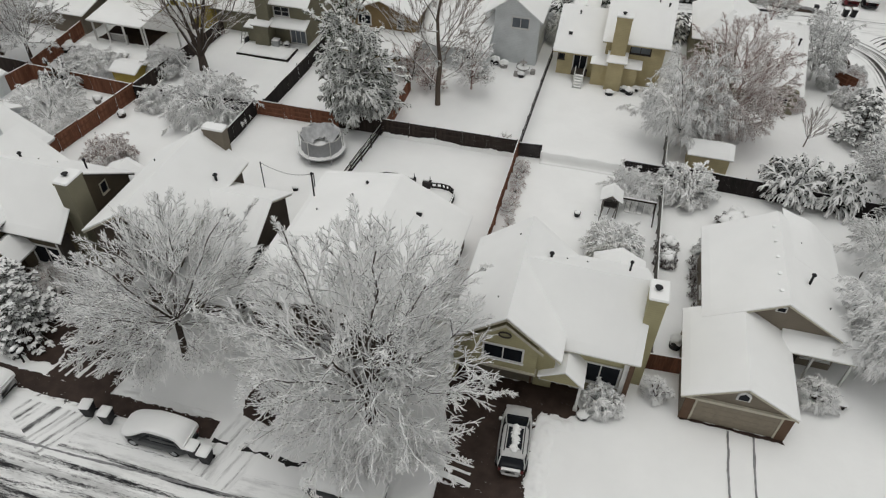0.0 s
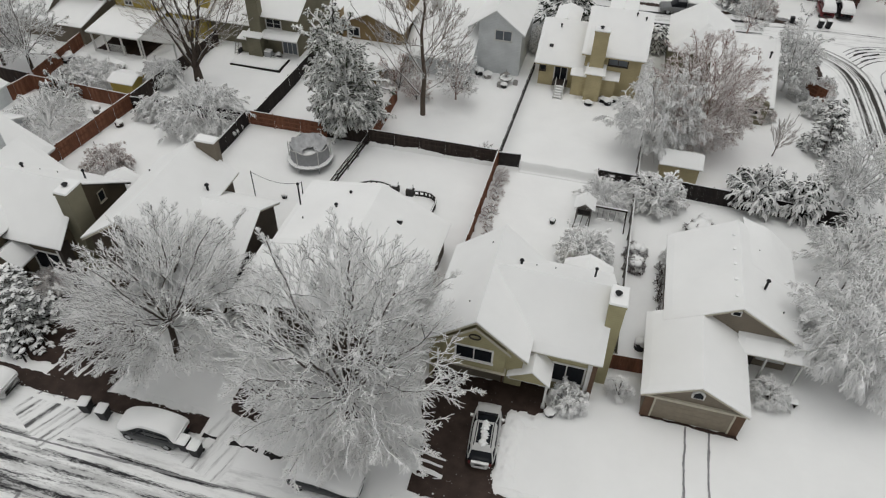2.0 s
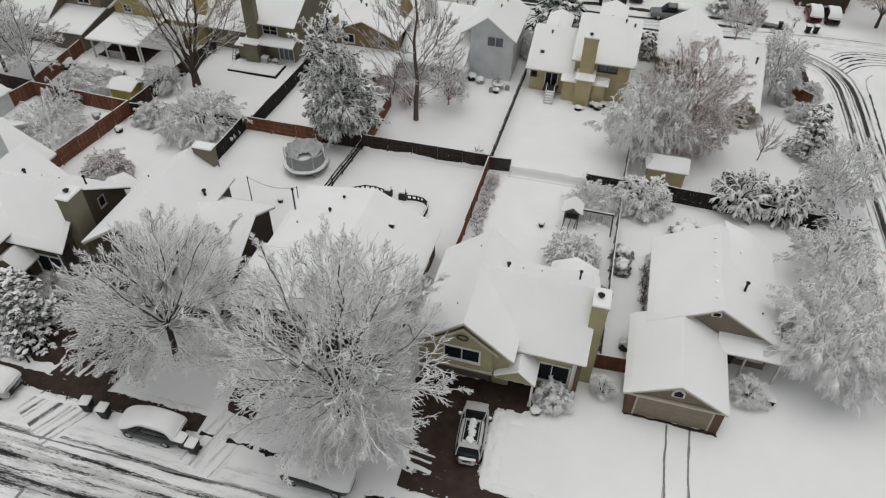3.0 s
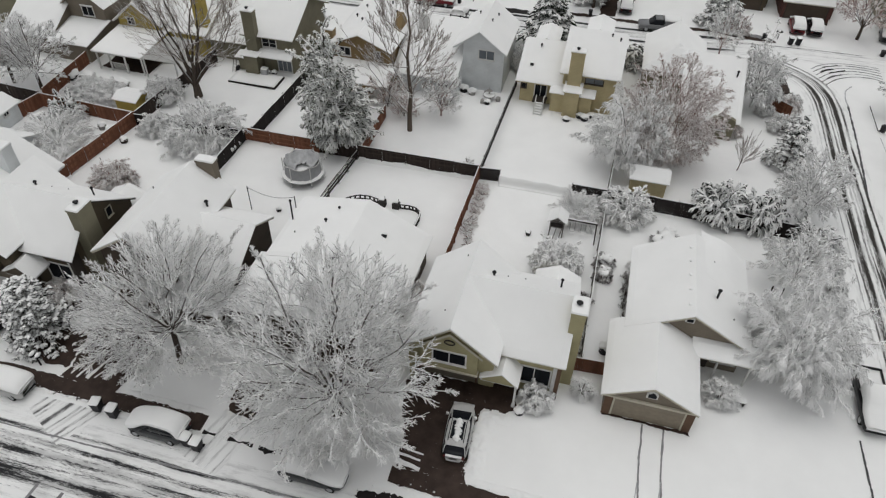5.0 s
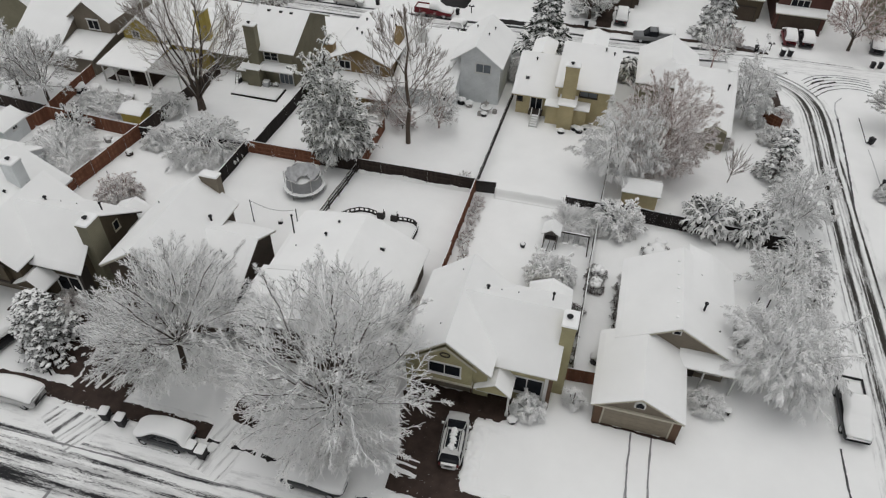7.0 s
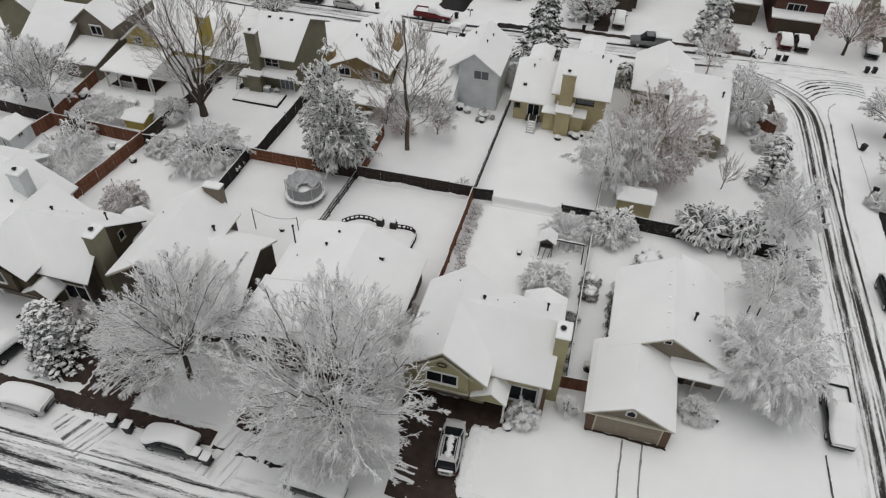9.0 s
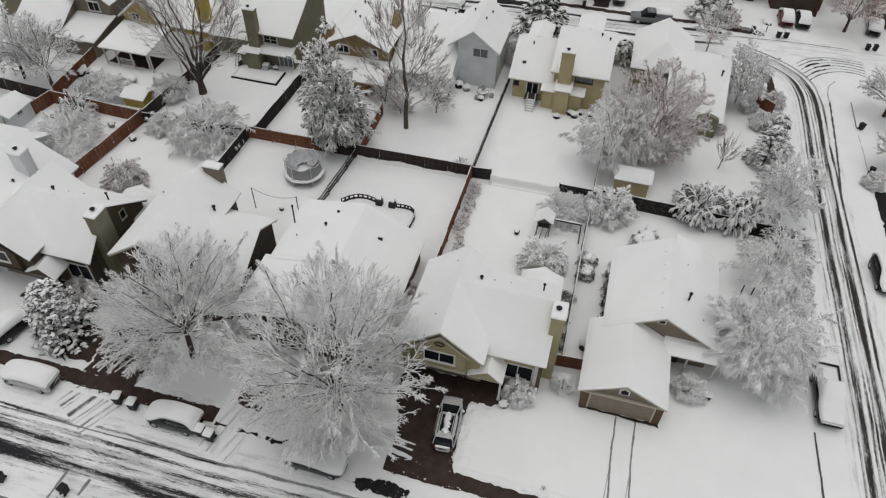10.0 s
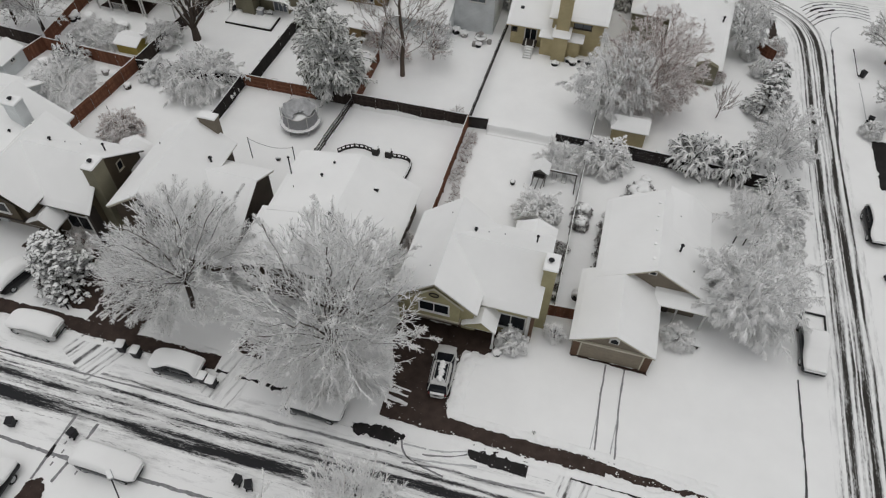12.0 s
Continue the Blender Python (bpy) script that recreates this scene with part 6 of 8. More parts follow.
shrub("bush", (-36.0, 26.9), 1.6, 1.3, 227, "dark straggly bush below front window", twig=TWIG_BROWN, n=113, thick=0.02)
shrub("bush", (7.15, 41.6), 0.75, 1.05, 229, "clipped bush capped with snow beside fence", twig=TWIG_DARK, n=151, thick=0.04, cap=True)
shrub("bush", (7.2, 43.2), 0.75, 1.05, 231, "clipped bush capped with snow beside fence", twig=TWIG_DARK, n=151, thick=0.04, cap=True)
shrub("bush", (12.5, 46.9), 1.5, 1.25, 233, "low garden bush capped with snow", twig=TWIG_DARK, n=151, thick=0.04, cap=True)
shrub("bush", (10.2, 43.3), 0.9, 1.1, 235, "brittle bush at house corner dusted with snow", n=75, thick=0.024)
shrub("bush", (5.6, 37.9), 0.9, 1.0, 237, "dark bush partly covered with snow behind house", twig=TWIG_DARK, n=126, thick=0.03)
shrub("bush", (-7.0, 34.4), 0.8, 2.0, 239, "narrow dark shrub between the houses", twig=TWIG_BROWN, n=100, thick=0.024)
shrub("bush", (-8.0, 53.9), 0.9, 0.9, 241, "small dry shrub in front of fence", twig=TWIG_BARE, n=20, thick=0.018)
shrub("bush", (-13.4, 65.6), 0.9, 0.9, 243, "low round shrub with snow cap beside wall", twig=TWIG_DARK, n=108, thick=0.04, cap=True)
shrub("bush", (18.9, 68.4), 1.0, 1.4, 245, "dark shrub at house corner under snow", twig=TWIG_BROWN, n=86, thick=0.03)
shrub("bush", (-6.4, 76.5), 1.6, 3.0, 247, "tall snowy shrub between back houses", n=163, thick=0.04)
shrub("bush", (-29.0, 52.6), 1.0, 0.9, 249, "thin dry weeds poking through snow", twig=TWIG_BARE, n=20, thick=0.018)
_rb = random.Random(5)
for i in range(13):
    x, y = -5.75 + _rb.uniform(0, 0.7) * (0.4 + i / 13), 50.6 - i * 0.95
    shrub("perennial_bed", (x, y), _rb.uniform(0.45, 0.85), _rb.uniform(0.4, 0.9), 251 + i, "dry perennials along fence, dusted with snow", "plants", TWIG_RED, 22, 0.016, "plants along the fence")
for i, (x, y, r, h) in enumerate(((26.2, 47.6, 1.4, 1.8), (26.4, 45.2, 1.2, 1.6), (26.3, 50.4, 1.6, 2.0), (26.4, 43.2, 1.0, 1.2), (25.8, 58.5, 1.5, 2.2), (25.9, 66.2, 1.3, 1.7), (26.2, 72.0, 1.2, 1.6), (26.0, 76.6, 1.1, 1.6))):
    shrub("hedge_bush", (x, y), r, h, 261 + i, "hedge bush beside side street, crusted with snow", "hedge", TWIG_HEAVY, 170, 0.040, "hedge along side street")
for i in range(8):
    shrub("wall_shrub", (9.2 + _rb.uniform(-0.1, 0.1), 35.0 + i * 1.0 + _rb.uniform(-0.3, 0.3)), _rb.uniform(0.2, 0.4), _rb.uniform(0.9, 1.7), 281 + i, "dry dark shrub along house wall", "bush", TWIG_DARK, 18, 0.018, "shrubs along the wall")
deciduous("snowy_shrub", (-19.6, 62.6), 2.4, 4.2, 311, "tall snowy shrub beside bare tree", limbs=14, fans=(6, 5, 4, 0), trunk=0.3, low=0.2, thick=0.024, twig=TWIG_BROWN, trunk_r=0.07)
deciduous("snowy_shrub", (-17.2, 61.2), 1.6, 2.4, 313, "snowy shrub under bare tree", limbs=12, fans=(6, 5, 3, 0), trunk=0.3, low=0.2, thick=0.024, twig=TWIG_BROWN, trunk_r=0.06)
for i, (x, y, r) in enumerate(((6.2, 32.4, 0.3), (6.15, 33.6, 0.35), (6.2, 35.4, 0.3), (6.1, 37.0, 0.45))):
    shrub("fence_shrub", (x, y), r, r * 2.0, 321 + i, "dark shrub beside fence dusted with snow", "bush", TWIG_DARK, 25, 0.022, "shrubs beside the fence")


# ---- fences ----
def fence_panel_mesh(length, height, material, gap=0.004, seed=0, rails=True, flip=False):
    """One panel of upright boards with its rails, standing along x."""
    rng = random.Random(seed)
    s, x = Shape(), 0.05
    while x < length - 0.08:
        w = min(0.14, length - 0.05 - x)
        s.box(x, x + w - gap, -0.012 + rng.uniform(-0.006, 0.006), 0.012, 0.02, height - rng.uniform(0, 0.03))
        x += w
    if rails:
        for z in (0.35, height * 0.55, height - 0.3):
            y0, y1 = (-0.05, -0.014) if flip else (0.014, 0.05)
            s.box(0.0, length, y0, y1, z, z + (0.13 if flip else 0.09))
    me = bpy.data.meshes.new("panel")
    me.from_pydata(s.v, [], s.f)
    me.materials.append(material)
    return me


def cap_mesh(length, height, thick=0.07, width=0.1, seed=0):
    X = spread(0, length, 0.3)
    s = Shape().field(X, [-width / 2, -width / 4, width / 4, width / 2], lambda x, y: height + thick * (1 - (abs(y) / (width / 2)) ** 2 * 0.6) * (0.75 + 0.4 * noise.noise((x * 1.3, seed, 0))), lambda x, y: height - 0.01)
    me = bpy.data.meshes.new("snow")
    me.from_pydata(s.v, [], s.f)
    me.materials.append(SNOW)
    return me


def child(name, me, parent, m, label=""):
    ob = new(name, me)
    ob.parent = parent
    ob.matrix_basis = m
    if label:
        ob["label"] = label
    return ob


def board_fence(p0, p1, height, material, label, flip=False, panel=2.4, sag=0.03, seed=0, snow=0.07, rail_fence=False, plaster=0.0):
    (x0, y0), (x1, y1) = p0, p1
    total = math.hypot(x1 - x0, y1 - y0)
    n = max(1, round(total / panel))
    step = total / n
    yaw = math.degrees(math.atan2(y1 - y0, x1 - x0))
    f = thing("fence", (x0, y0, gz(x0, y0)), label, "fence", "yard fences")
    f.rotation_euler = (0, 0, radians(yaw))
    rng = random.Random(seed)
    if rail_fence:
        s = Shape().box(0, step, -0.035, 0.035, 0, 0.2)
        pm = bpy.data.meshes.new("rail")
        pm.from_pydata(s.v, [], s.f)
        pm.materials.append(material)
    else:
        pm = fence_panel_mesh(step, height, material, 0.005, seed, True, flip)
    sm = cap_mesh(step, height, snow, 0.085, seed)
    post = bpy.data.meshes.new("post")
    ps = Shape().soft_box(-0.05, 0.05, -0.05, 0.05, -0.2, height + 0.06, 0.015)
    post.from_pydata(ps.v, [], ps.f)
    post.materials.append(material)
    for i in range(n):
        dz = rng.uniform(-sag, sag)
        m = pose(i * step, 0, dz, rng.uniform(-1.2, 1.2), 0, 180 if False else 0)
        if rail_fence:
            for z in (0.35, 0.75, height - 0.12):
                child("rail", pm, f, m @ pose(0, 0, z, 0, rng.uniform(-0.8, 0.8)))
        else:
            child("panel", pm, f, m)["kind"] = "stuff"
        child("snow", sm, f, m, "line of snow on top")
    if plaster:
        X = spread(0.0, total, 0.12)
        hz = [height * plaster * max(0.0, min(1.0, 0.5 + 0.5 * noise.noise((x * 0.3, seed, 0)) + 0.25 * noise.noise((x * 1.3, seed, 3)) + 0.12 * noise.noise((x * 4.1, seed, 5)))) for x in X]
        ps = Shape()
        for (xa, xb), (za, zb) in zip(zip(X, X[1:]), zip(hz, hz[1:])):
            if max(za, zb) > 0.05:
                ps.add([(xa, -0.34, -0.05), (xb, -0.34, -0.05), (xb, -0.075, zb), (xa, -0.075, za), (xa, -0.02, za), (xb, -0.02, zb)], [(0, 1, 2, 3), (3, 2, 5, 4)])
        pm2 = bpy.data.meshes.new("drift")
        pm2.from_pydata(ps.v, [], ps.f)
        pm2.materials.append(SNOW)
        child("drift", pm2, f, pose(0, 0, 0), "snow drifted and plastered against the boards")
    for i in range(n + 1):
        child("post", post, f, pose(i * step, -0.07 if flip else 0.06, rng.uniform(-sag, sag)))
    return f


DK, RD = "dark weathered board fence capped with snow", "red-brown cedar board fence capped with snow"
board_fence((-6.4, 52.0), (-6.4, 34.8), 1.7, FENCE_RED, "red-brown board fence between yards, snow along top", seed=1)
board_fence((-19.2, 51.9), (-6.5, 52.1), 1.75, FENCE_DARK, DK, seed=2, flip=True, snow=0.05, plaster=0.4)
board_fence((-32.0, 51.75), (-23.6, 51.75), 1.6, FENCE_RED, RD, seed=3, flip=True)
board_fence((-23.6, 51.8), (-19.3, 51.9), 1.6, FENCE_DARK, DK, seed=4)
board_fence((-32.2, 40.5), (-32.0, 51.7), 1.7, FENCE_BLACK, DK, seed=5)
board_fence((-46.2, 38.6), (-44.8, 50.9), 1.75, FENCE_RED, RD, seed=6, flip=True, sag=0.06)
board_fence((-57.0, 51.2), (-44.9, 50.8), 1.75, FENCE_RED, RD, seed=7)
board_fence((-66.0, 52.0), (-57.1, 51.3), 1.75, FENCE_DARK, DK, seed=8)
board_fence((-58.2, 45.0), (-57.0, 51.2), 1.75, FENCE_RED, RD, seed=9)
board_fence((-44.7, 50.9), (-43.4, 66.5), 1.7, FENCE_DARK, DK, seed=10)
board_fence((-44.7, 50.8), (-32.1, 51.7), 1.5, FENCE_BLACK, DK, seed=11)
board_fence((-31.1, 51.8), (-30.6, 66.3), 1.75, FENCE_BLACK, DK, seed=12)
board_fence((-18.9, 52.0), (-19.1, 60.5), 1.7, FENCE_RED, RD, seed=13)
board_fence((-6.4, 52.2), (-6.1, 71.5), 1.25, FENCE_BLACK, "black rail fence between back yards, snow on rails", seed=14, rail_fence=True)
board_fence((-6.35, 52.1), (-4.3, 52.3), 1.5, FENCE_BLACK, DK, seed=15)
board_fence((3.0, 52.1), (6.4, 52.1), 1.5, FENCE_BLACK, DK, seed=16, plaster=0.5)
board_fence((6.4, 52.1), (24.4, 51.5), 1.75, FENCE_BLACK, "tall dark board fence behind corner yard", seed=17)
board_fence((6.45, 31.0), (6.45, 51.8), 1.5, FENCE_GREY, "thin grey fence between yards, plastered with snow", seed=18, snow=0.11)
board_fence((5.1, 30.7), (8.4, 30.9), 1.6, FENCE_RED, "short red-brown fence with gate between houses", seed=19)
board_fence((6.5, 52.3), (6.7, 62.0), 1.5, FENCE_GREY, "thin grey fence between yards, plastered with snow", seed=20, snow=0.1)
board_fence((-19.95, 43.0), (-19.3, 51.7), 1.3, FENCE_BLACK, "black rail fence beside trampoline, sagging under snow", seed=21, rail_fence=True, sag=0.06)
board_fence((-58.0, 61.0), (-57.2, 52.0), 1.7, FENCE_RED, RD, seed=22)
board_fence((25.5, 73.9), (23.3, 75.8), 1.5, FENCE_RED, "red-brown fence at the street corner", seed=23)
board_fence((39.0, 66.0), (40.5, 56.0), 1.7, FENCE_BLACK, "dark fence east of side street", seed=24)

# the drifted fence between the two dark ends, a long low bank of snow
_bank = Shape().field(spread(-4.3, 3.1, 0.3), [51.6, 51.8, 51.95, 52.02, 52.08, 52.2, 52.3, 52.36, 52.5, 52.8], lambda x, y: gz(x, y) + 0.02 + 0.85 * min(1.0, max(0.0, 1 - (abs(y - 52.19) - 0.1) / 0.12)) * (0.95 + 0.12 * noise.noise((x * 0.8, 0, 0))) + 0.16 * max(0.0, 1 - abs(y - 52.2) / 0.6), lambda x, y: gz(x, y) - 0.1)
tagged(_bank.out("snow_bank", SNOW, smooth=True), "low fence plastered and drifted over with snow", "snow bank")


# ---- vehicles ----
def loft(sections):
    """A hull through cross-sections along x: (x, half width low, half width high, z low, z high)."""
    s, n = Shape(), 12
    for x, wl, wh, zl, zh in sections:
        h = zh - zl
        ring = [(-wl * 0.92, 0), (-wl, 0.18), (-wl, 0.5), (-(wl + wh) / 2, 0.72), (-wh, 0.9), (-wh * 0.8, 1.0), (wh * 0.8, 1.0), (wh, 0.9), ((wl + wh) / 2, 0.72), (wl, 0.5), (wl, 0.18), (wl * 0.92, 0)]
        s.v += [(x, y, zl + h * t) for y, t in ring]
    for i in range(len(sections) - 1):
        for k in range(n):
            s.f.append((i * n + k, i * n + (k + 1) % n, (i + 1) * n + (k + 1) % n, (i + 1) * n + k))
    e = (len(sections) - 1) * n
    s.f += [tuple(range(n)), tuple(e + k for k in range(n - 1, -1, -1))]
    return s


def car_paint(name, c):
    m, n, l, b = mat(name, 0.35, 0.0)
    v = coords(n)
    l.new(mix(n, l, noise_node(n, l, 2.5, 5, v), tuple(0.75 * x for x in c), c), b.inputs["Base Color"])
    b.inputs["Coat Weight"].default_value = 0.15
    return m


SILVER = car_paint("silver_paint", (0.56, 0.56, 0.55))
BLACK_PAINT = car_paint("black_paint", (0.02, 0.02, 0.022))
RED_PAINT = car_paint("dark_red_paint", (0.16, 0.02, 0.025))
SILVER_GREY = car_paint("silver_grey_paint", (0.20, 0.205, 0.21))
GREY_PAINT = car_paint("grey_paint", (0.06, 0.063, 0.066))
LAMP_RED = plain("tail_lamp_red", (0.11, 0.025, 0.025), 0.3)
LAMP_CLEAR = plain("head_lamp_glass", (0.55, 0.56, 0.57), 0.2)


def add_wheels(v, xs, half, r=0.34):
    for x in xs:
        for sd in (-1, 1):
            t = Shape().tube([(x, sd * (half - 0.22), r), (x, sd * half, r)], r, 16).out("wheel", RUBBER, v)
            Shape().tube([(x, sd * (half - 0.02), r), (x, sd * (half + 0.012), r)], r * 0.62, 12).out("rim", METAL, t)


def pane(v, pts, name):
    """A glass pane laid 12 mm proud of the body."""
    a, b, c = Vector(pts[0]), Vector(pts[1]), Vector(pts[2])
    n = (b - a).cross(c - a).normalized()
    return Shape().prism([tuple(Vector(p) - n * 0.03) for p in pts], n * 0.045).out(name, GLASS, v)


def wagon(at, yaw, paint, label, length=4.6, cover=0.2, tall=1.65, group="parked cars", side_clear=False):
    """A car or small sport-utility; cover is the depth of snow that lies on it."""
    v = thing("car", (0, 0, 0), label, "car", group)
    h, w = length / 2, 0.92
    loft([(-h, 0.56, 0.52, 0.42, 0.86), (-h + 0.1, 0.76, 0.72, 0.3, 0.96), (-h + 0.32, 0.87, 0.84, 0.26, 0.98), (-h * 0.55, w, 0.90, 0.24, 0.99), (0.2, w, 0.90, 0.24, 0.97), (h * 0.5, w, 0.89, 0.24, 0.93), (h - 0.5, 0.86, 0.78, 0.28, 0.86), (h - 0.25, 0.76, 0.66, 0.32, 0.79), (h - 0.08, 0.58, 0.48, 0.38, 0.70), (h, 0.32, 0.26, 0.46, 0.62)]).out("body", paint, v, smooth=True)
    loft([(-h + 0.10, 0.80, 0.66, 0.9, 1.0), (-h + 0.42, 0.82, 0.70, 0.9, tall - 0.16), (-h + 0.62, 0.82, 0.70, 0.9, tall - 0.03), (-h * 0.35, 0.83, 0.72, 0.9, tall), (-h * 0.02, 0.83, 0.72, 0.9, tall - 0.02), (h * 0.08, 0.82, 0.70, 0.9, tall - 0.08), (h * 0.44, 0.78, 0.66, 0.86, 0.96)]).out("cabin", paint, v, smooth=True)
    pane(v, [(h * 0.42, -0.66, 1.0), (h * 0.42, 0.66, 1.0), (h * 0.12, 0.62, tall - 0.10), (h * 0.12, -0.62, tall - 0.10)], "windscreen")
    pane(v, [(-h + 0.17, 0.60, 1.12), (-h + 0.17, -0.60, 1.12), (-h + 0.44, -0.58, tall - 0.13), (-h + 0.44, 0.58, tall - 0.13)], "rear_window")
    for sd in (-1, 1):
        for x0, x1, x2, x3 in ((-h + 0.45, -h * 0.36, -h * 0.36, -h + 0.62), (-h * 0.33, -0.08, -0.08, -h * 0.33), (0.0, h * 0.30, h * 0.08, 0.0)):
            pane(v, [(x0, sd * 0.83, 1.02), (x1, sd * 0.83, 1.02), (x2, sd * 0.765, tall - 0.2), (x3, sd * 0.765, tall - 0.2)][::-sd], "side_window")
    add_wheels(v, (-h * 0.62, h * 0.62), 0.90)
    for sd in (-1, 1):
        if side_clear:
            Shape().soft_box(-h - 0.01, -h + 0.12, sd * 0.60 - 0.12, sd * 0.60 + 0.12, 0.66, 0.88, 0.03).out("tail_lamp", LAMP_RED, v)
        Shape().soft_box(h - 0.28, h - 0.12, sd * 0.58 - 0.13, sd * 0.58 + 0.13, 0.55, 0.70, 0.03).out("head_lamp", LAMP_CLEAR, v)
        Shape().soft_box(h * 0.30, h * 0.30 + 0.18, sd * 0.97 - 0.09, sd * 0.97 + 0.09, 0.95, 1.1, 0.03).out("mirror", paint, v)
    Shape().soft_box(-h - 0.03, -h + 0.12, -0.6, 0.6, 0.4, 0.56, 0.03).out("bumper", PLASTIC_BLACK, v)
    low = tall - 0.12 if side_clear else 1.12
    ws = 0.72 if side_clear else 0.91
    c = cover
    top = loft([(-h + 0.03, 0.78, 0.62, 0.97, 1.02 + c), (-h + 0.16, 0.90, 0.74, 0.98, 1.2 + c), (-h + 0.45, ws, 0.68, low, tall - 0.02 + c), (-h * 0.35, ws, 0.70, low, tall + 0.08 + c), (h * 0.05, ws, 0.70, low, tall + 0.06 + c), (h * 0.22, ws, 0.68, low - 0.05, tall - 0.12 + c), (h * 0.60, 0.93, 0.76, 0.88, 1.06 + c), (h - 0.3, 0.86, 0.72, 0.80, 0.92 + c), (h - 0.04, 0.62, 0.52, 0.68, 0.74 + c)])
    top.v = [(x * 1.02, y * (1.05 + 0.05 * noise.noise((x * 2, y, z))), z + 0.03 + 0.04 * noise.noise((x * 1.6, y * 1.6, 5))) for x, y, z in top.v]
    cover_ob = top.out("snow_cover", SNOW, v, "thick blanket of snow", smooth=True)
    cover_ob.modifiers.new("round", "SUBSURF").levels = 1
    cover_ob.modifiers["round"].render_levels = 1
    v.matrix_basis = pose(at[0], at[1], gz(at[0], at[1]) + 0.02, 0, 0, yaw)
    return v


def estate_car(at, yaw, paint, label):
    """A rounded sport-utility swept clean but for snow between its roof rails."""
    v = thing("car", (0, 0, 0), label, "car", "parked cars")
    h, tall = 2.35, 1.68
    plan = lambda x: 0.94 * max(0.05, 1 - abs(x / (h + 0.03)) ** 4.5) ** 0.42
    deck = lambda x: 1.0 if x < 0.9 else 1.0 - 0.07 * (x - 0.9) - 0.16 * max(0.0, (x - 1.9) / 0.45) ** 2
    xs = [-h, -2.3, -2.2, -2.0, -1.7, -1.2, -0.4, 0.4, 0.9, 1.3, 1.7, 1.95, 2.12, 2.25, 2.32, h]
    loft([(x, plan(x), plan(x) * 0.95, 0.30 + 0.1 * (abs(x) / h) ** 8, deck(x) - 0.12 * (abs(x) / h) ** 14) for x in xs]).out("body", paint, v, smooth=True)
    glass = [(-2.18, 0.74, 0.68, 0.9, 1.02), (-1.98, 0.79, 0.67, 0.9, 1.34), (-1.72, 0.81, 0.62, 0.9, tall - 0.10), (-1.45, 0.82, 0.60, 0.9, tall - 0.03), (-0.4, 0.83, 0.60, 0.9, tall), (0.2, 0.82, 0.59, 0.9, tall - 0.05), (0.45, 0.81, 0.58, 0.9, tall - 0.13), (0.95, 0.78, 0.62, 0.9, 1.3), (1.38, 0.68, 0.62, 0.9, 1.0)]
    loft(glass).out("cabin_glass", GLASS, v, "dark tinted glass", smooth=True)
    loft([(-1.80, 0.60, 0.58, tall - 0.26, tall - 0.16), (-1.70, 0.70, 0.66, tall - 0.24, tall - 0.06), (-1.45, 0.74, 0.69, tall - 0.20, tall + 0.01), (-0.4, 0.75, 0.70, tall - 0.18, tall + 0.035), (0.1, 0.73, 0.68, tall - 0.20, tall - 0.01), (0.30, 0.66, 0.60, tall - 0.22, tall - 0.08)]).out("roof_panel", paint, v, smooth=True)
    for sd in (-1, 1):
        for a, b in (((1.34, 0.70, 0.99), (0.38, 0.62, tall - 0.12)), ((-0.35, 0.855, 1.0), (-0.38, 0.66, tall - 0.08)), ((-1.25, 0.85, 1.0), (-1.3, 0.66, tall - 0.1)), ((-2.12, 0.75, 1.0), (-1.76, 0.64, tall - 0.14))):
            Shape().tube([(a[0], sd * a[1], a[2]), ((a[0] + b[0]) / 2, sd * (a[1] + b[1] + 0.03) / 2, (a[2] + b[2]) / 2 + 0.01), (b[0], sd * b[1], b[2])], 0.04, 6).out("pillar", paint, v)
        Shape().soft_box(-h + 0.04, -h + 0.30, sd * 0.64 - 0.09, sd * 0.64 + 0.09, 0.70, 0.86, 0.04).out("tail_lamp", LAMP_RED, v)
        Shape().soft_box(h - 0.36, h - 0.12, sd * 0.60 - 0.17, sd * 0.60 + 0.17, 0.62, 0.79, 0.05).out("head_lamp", LAMP_CLEAR, v)
        m = Shape().soft_box(0.82, 1.0, sd * 1.0 - 0.11, sd * 1.0 + 0.11, 0.98, 1.14, 0.05).out("mirror", paint, v)
        Shape().soft_box(0.83, 0.99, sd * 1.0 - 0.10, sd * 1.0 + 0.10, 1.14, 1.19, 0.02).out("snow", SNOW, m)
        Shape().tube([(-1.55, sd * 0.53, tall - 0.03), (-1.45, sd * 0.53, tall + 0.08), (0.05, sd * 0.52, tall + 0.07), (0.2, sd * 0.52, tall - 0.03)], 0.03, 6).out("roof_rail", METAL_DARK, v)
    Shape().soft_box(-h - 0.04, -h + 0.3, -0.52, 0.52, 0.42, 0.66, 0.08).out("bumper", paint, v)
    add_wheels(v, (-1.42, 1.45), 0.93, 0.36)
    rng = random.Random(8)
    s = Shape()
    for k in range(15):
        s.blob((-1.45 + 0.115 * k, rng.uniform(-0.06, 0.06), tall + 0.05), rng.uniform(0.09, 0.15), rng.uniform(0.16, 0.32), rng.uniform(0.06, 0.12), k, 0.7)
    s.out("roof_snow", SNOW, v, "leftover snow between the roof rails", smooth=True)["kind"] = "stuff"
    Shape().soft_box(-h + 0.0, -h + 0.18, -0.55, 0.55, 0.93, 1.0, 0.03).out("tail_snow", SNOW, v, "snow ledge on tailgate")
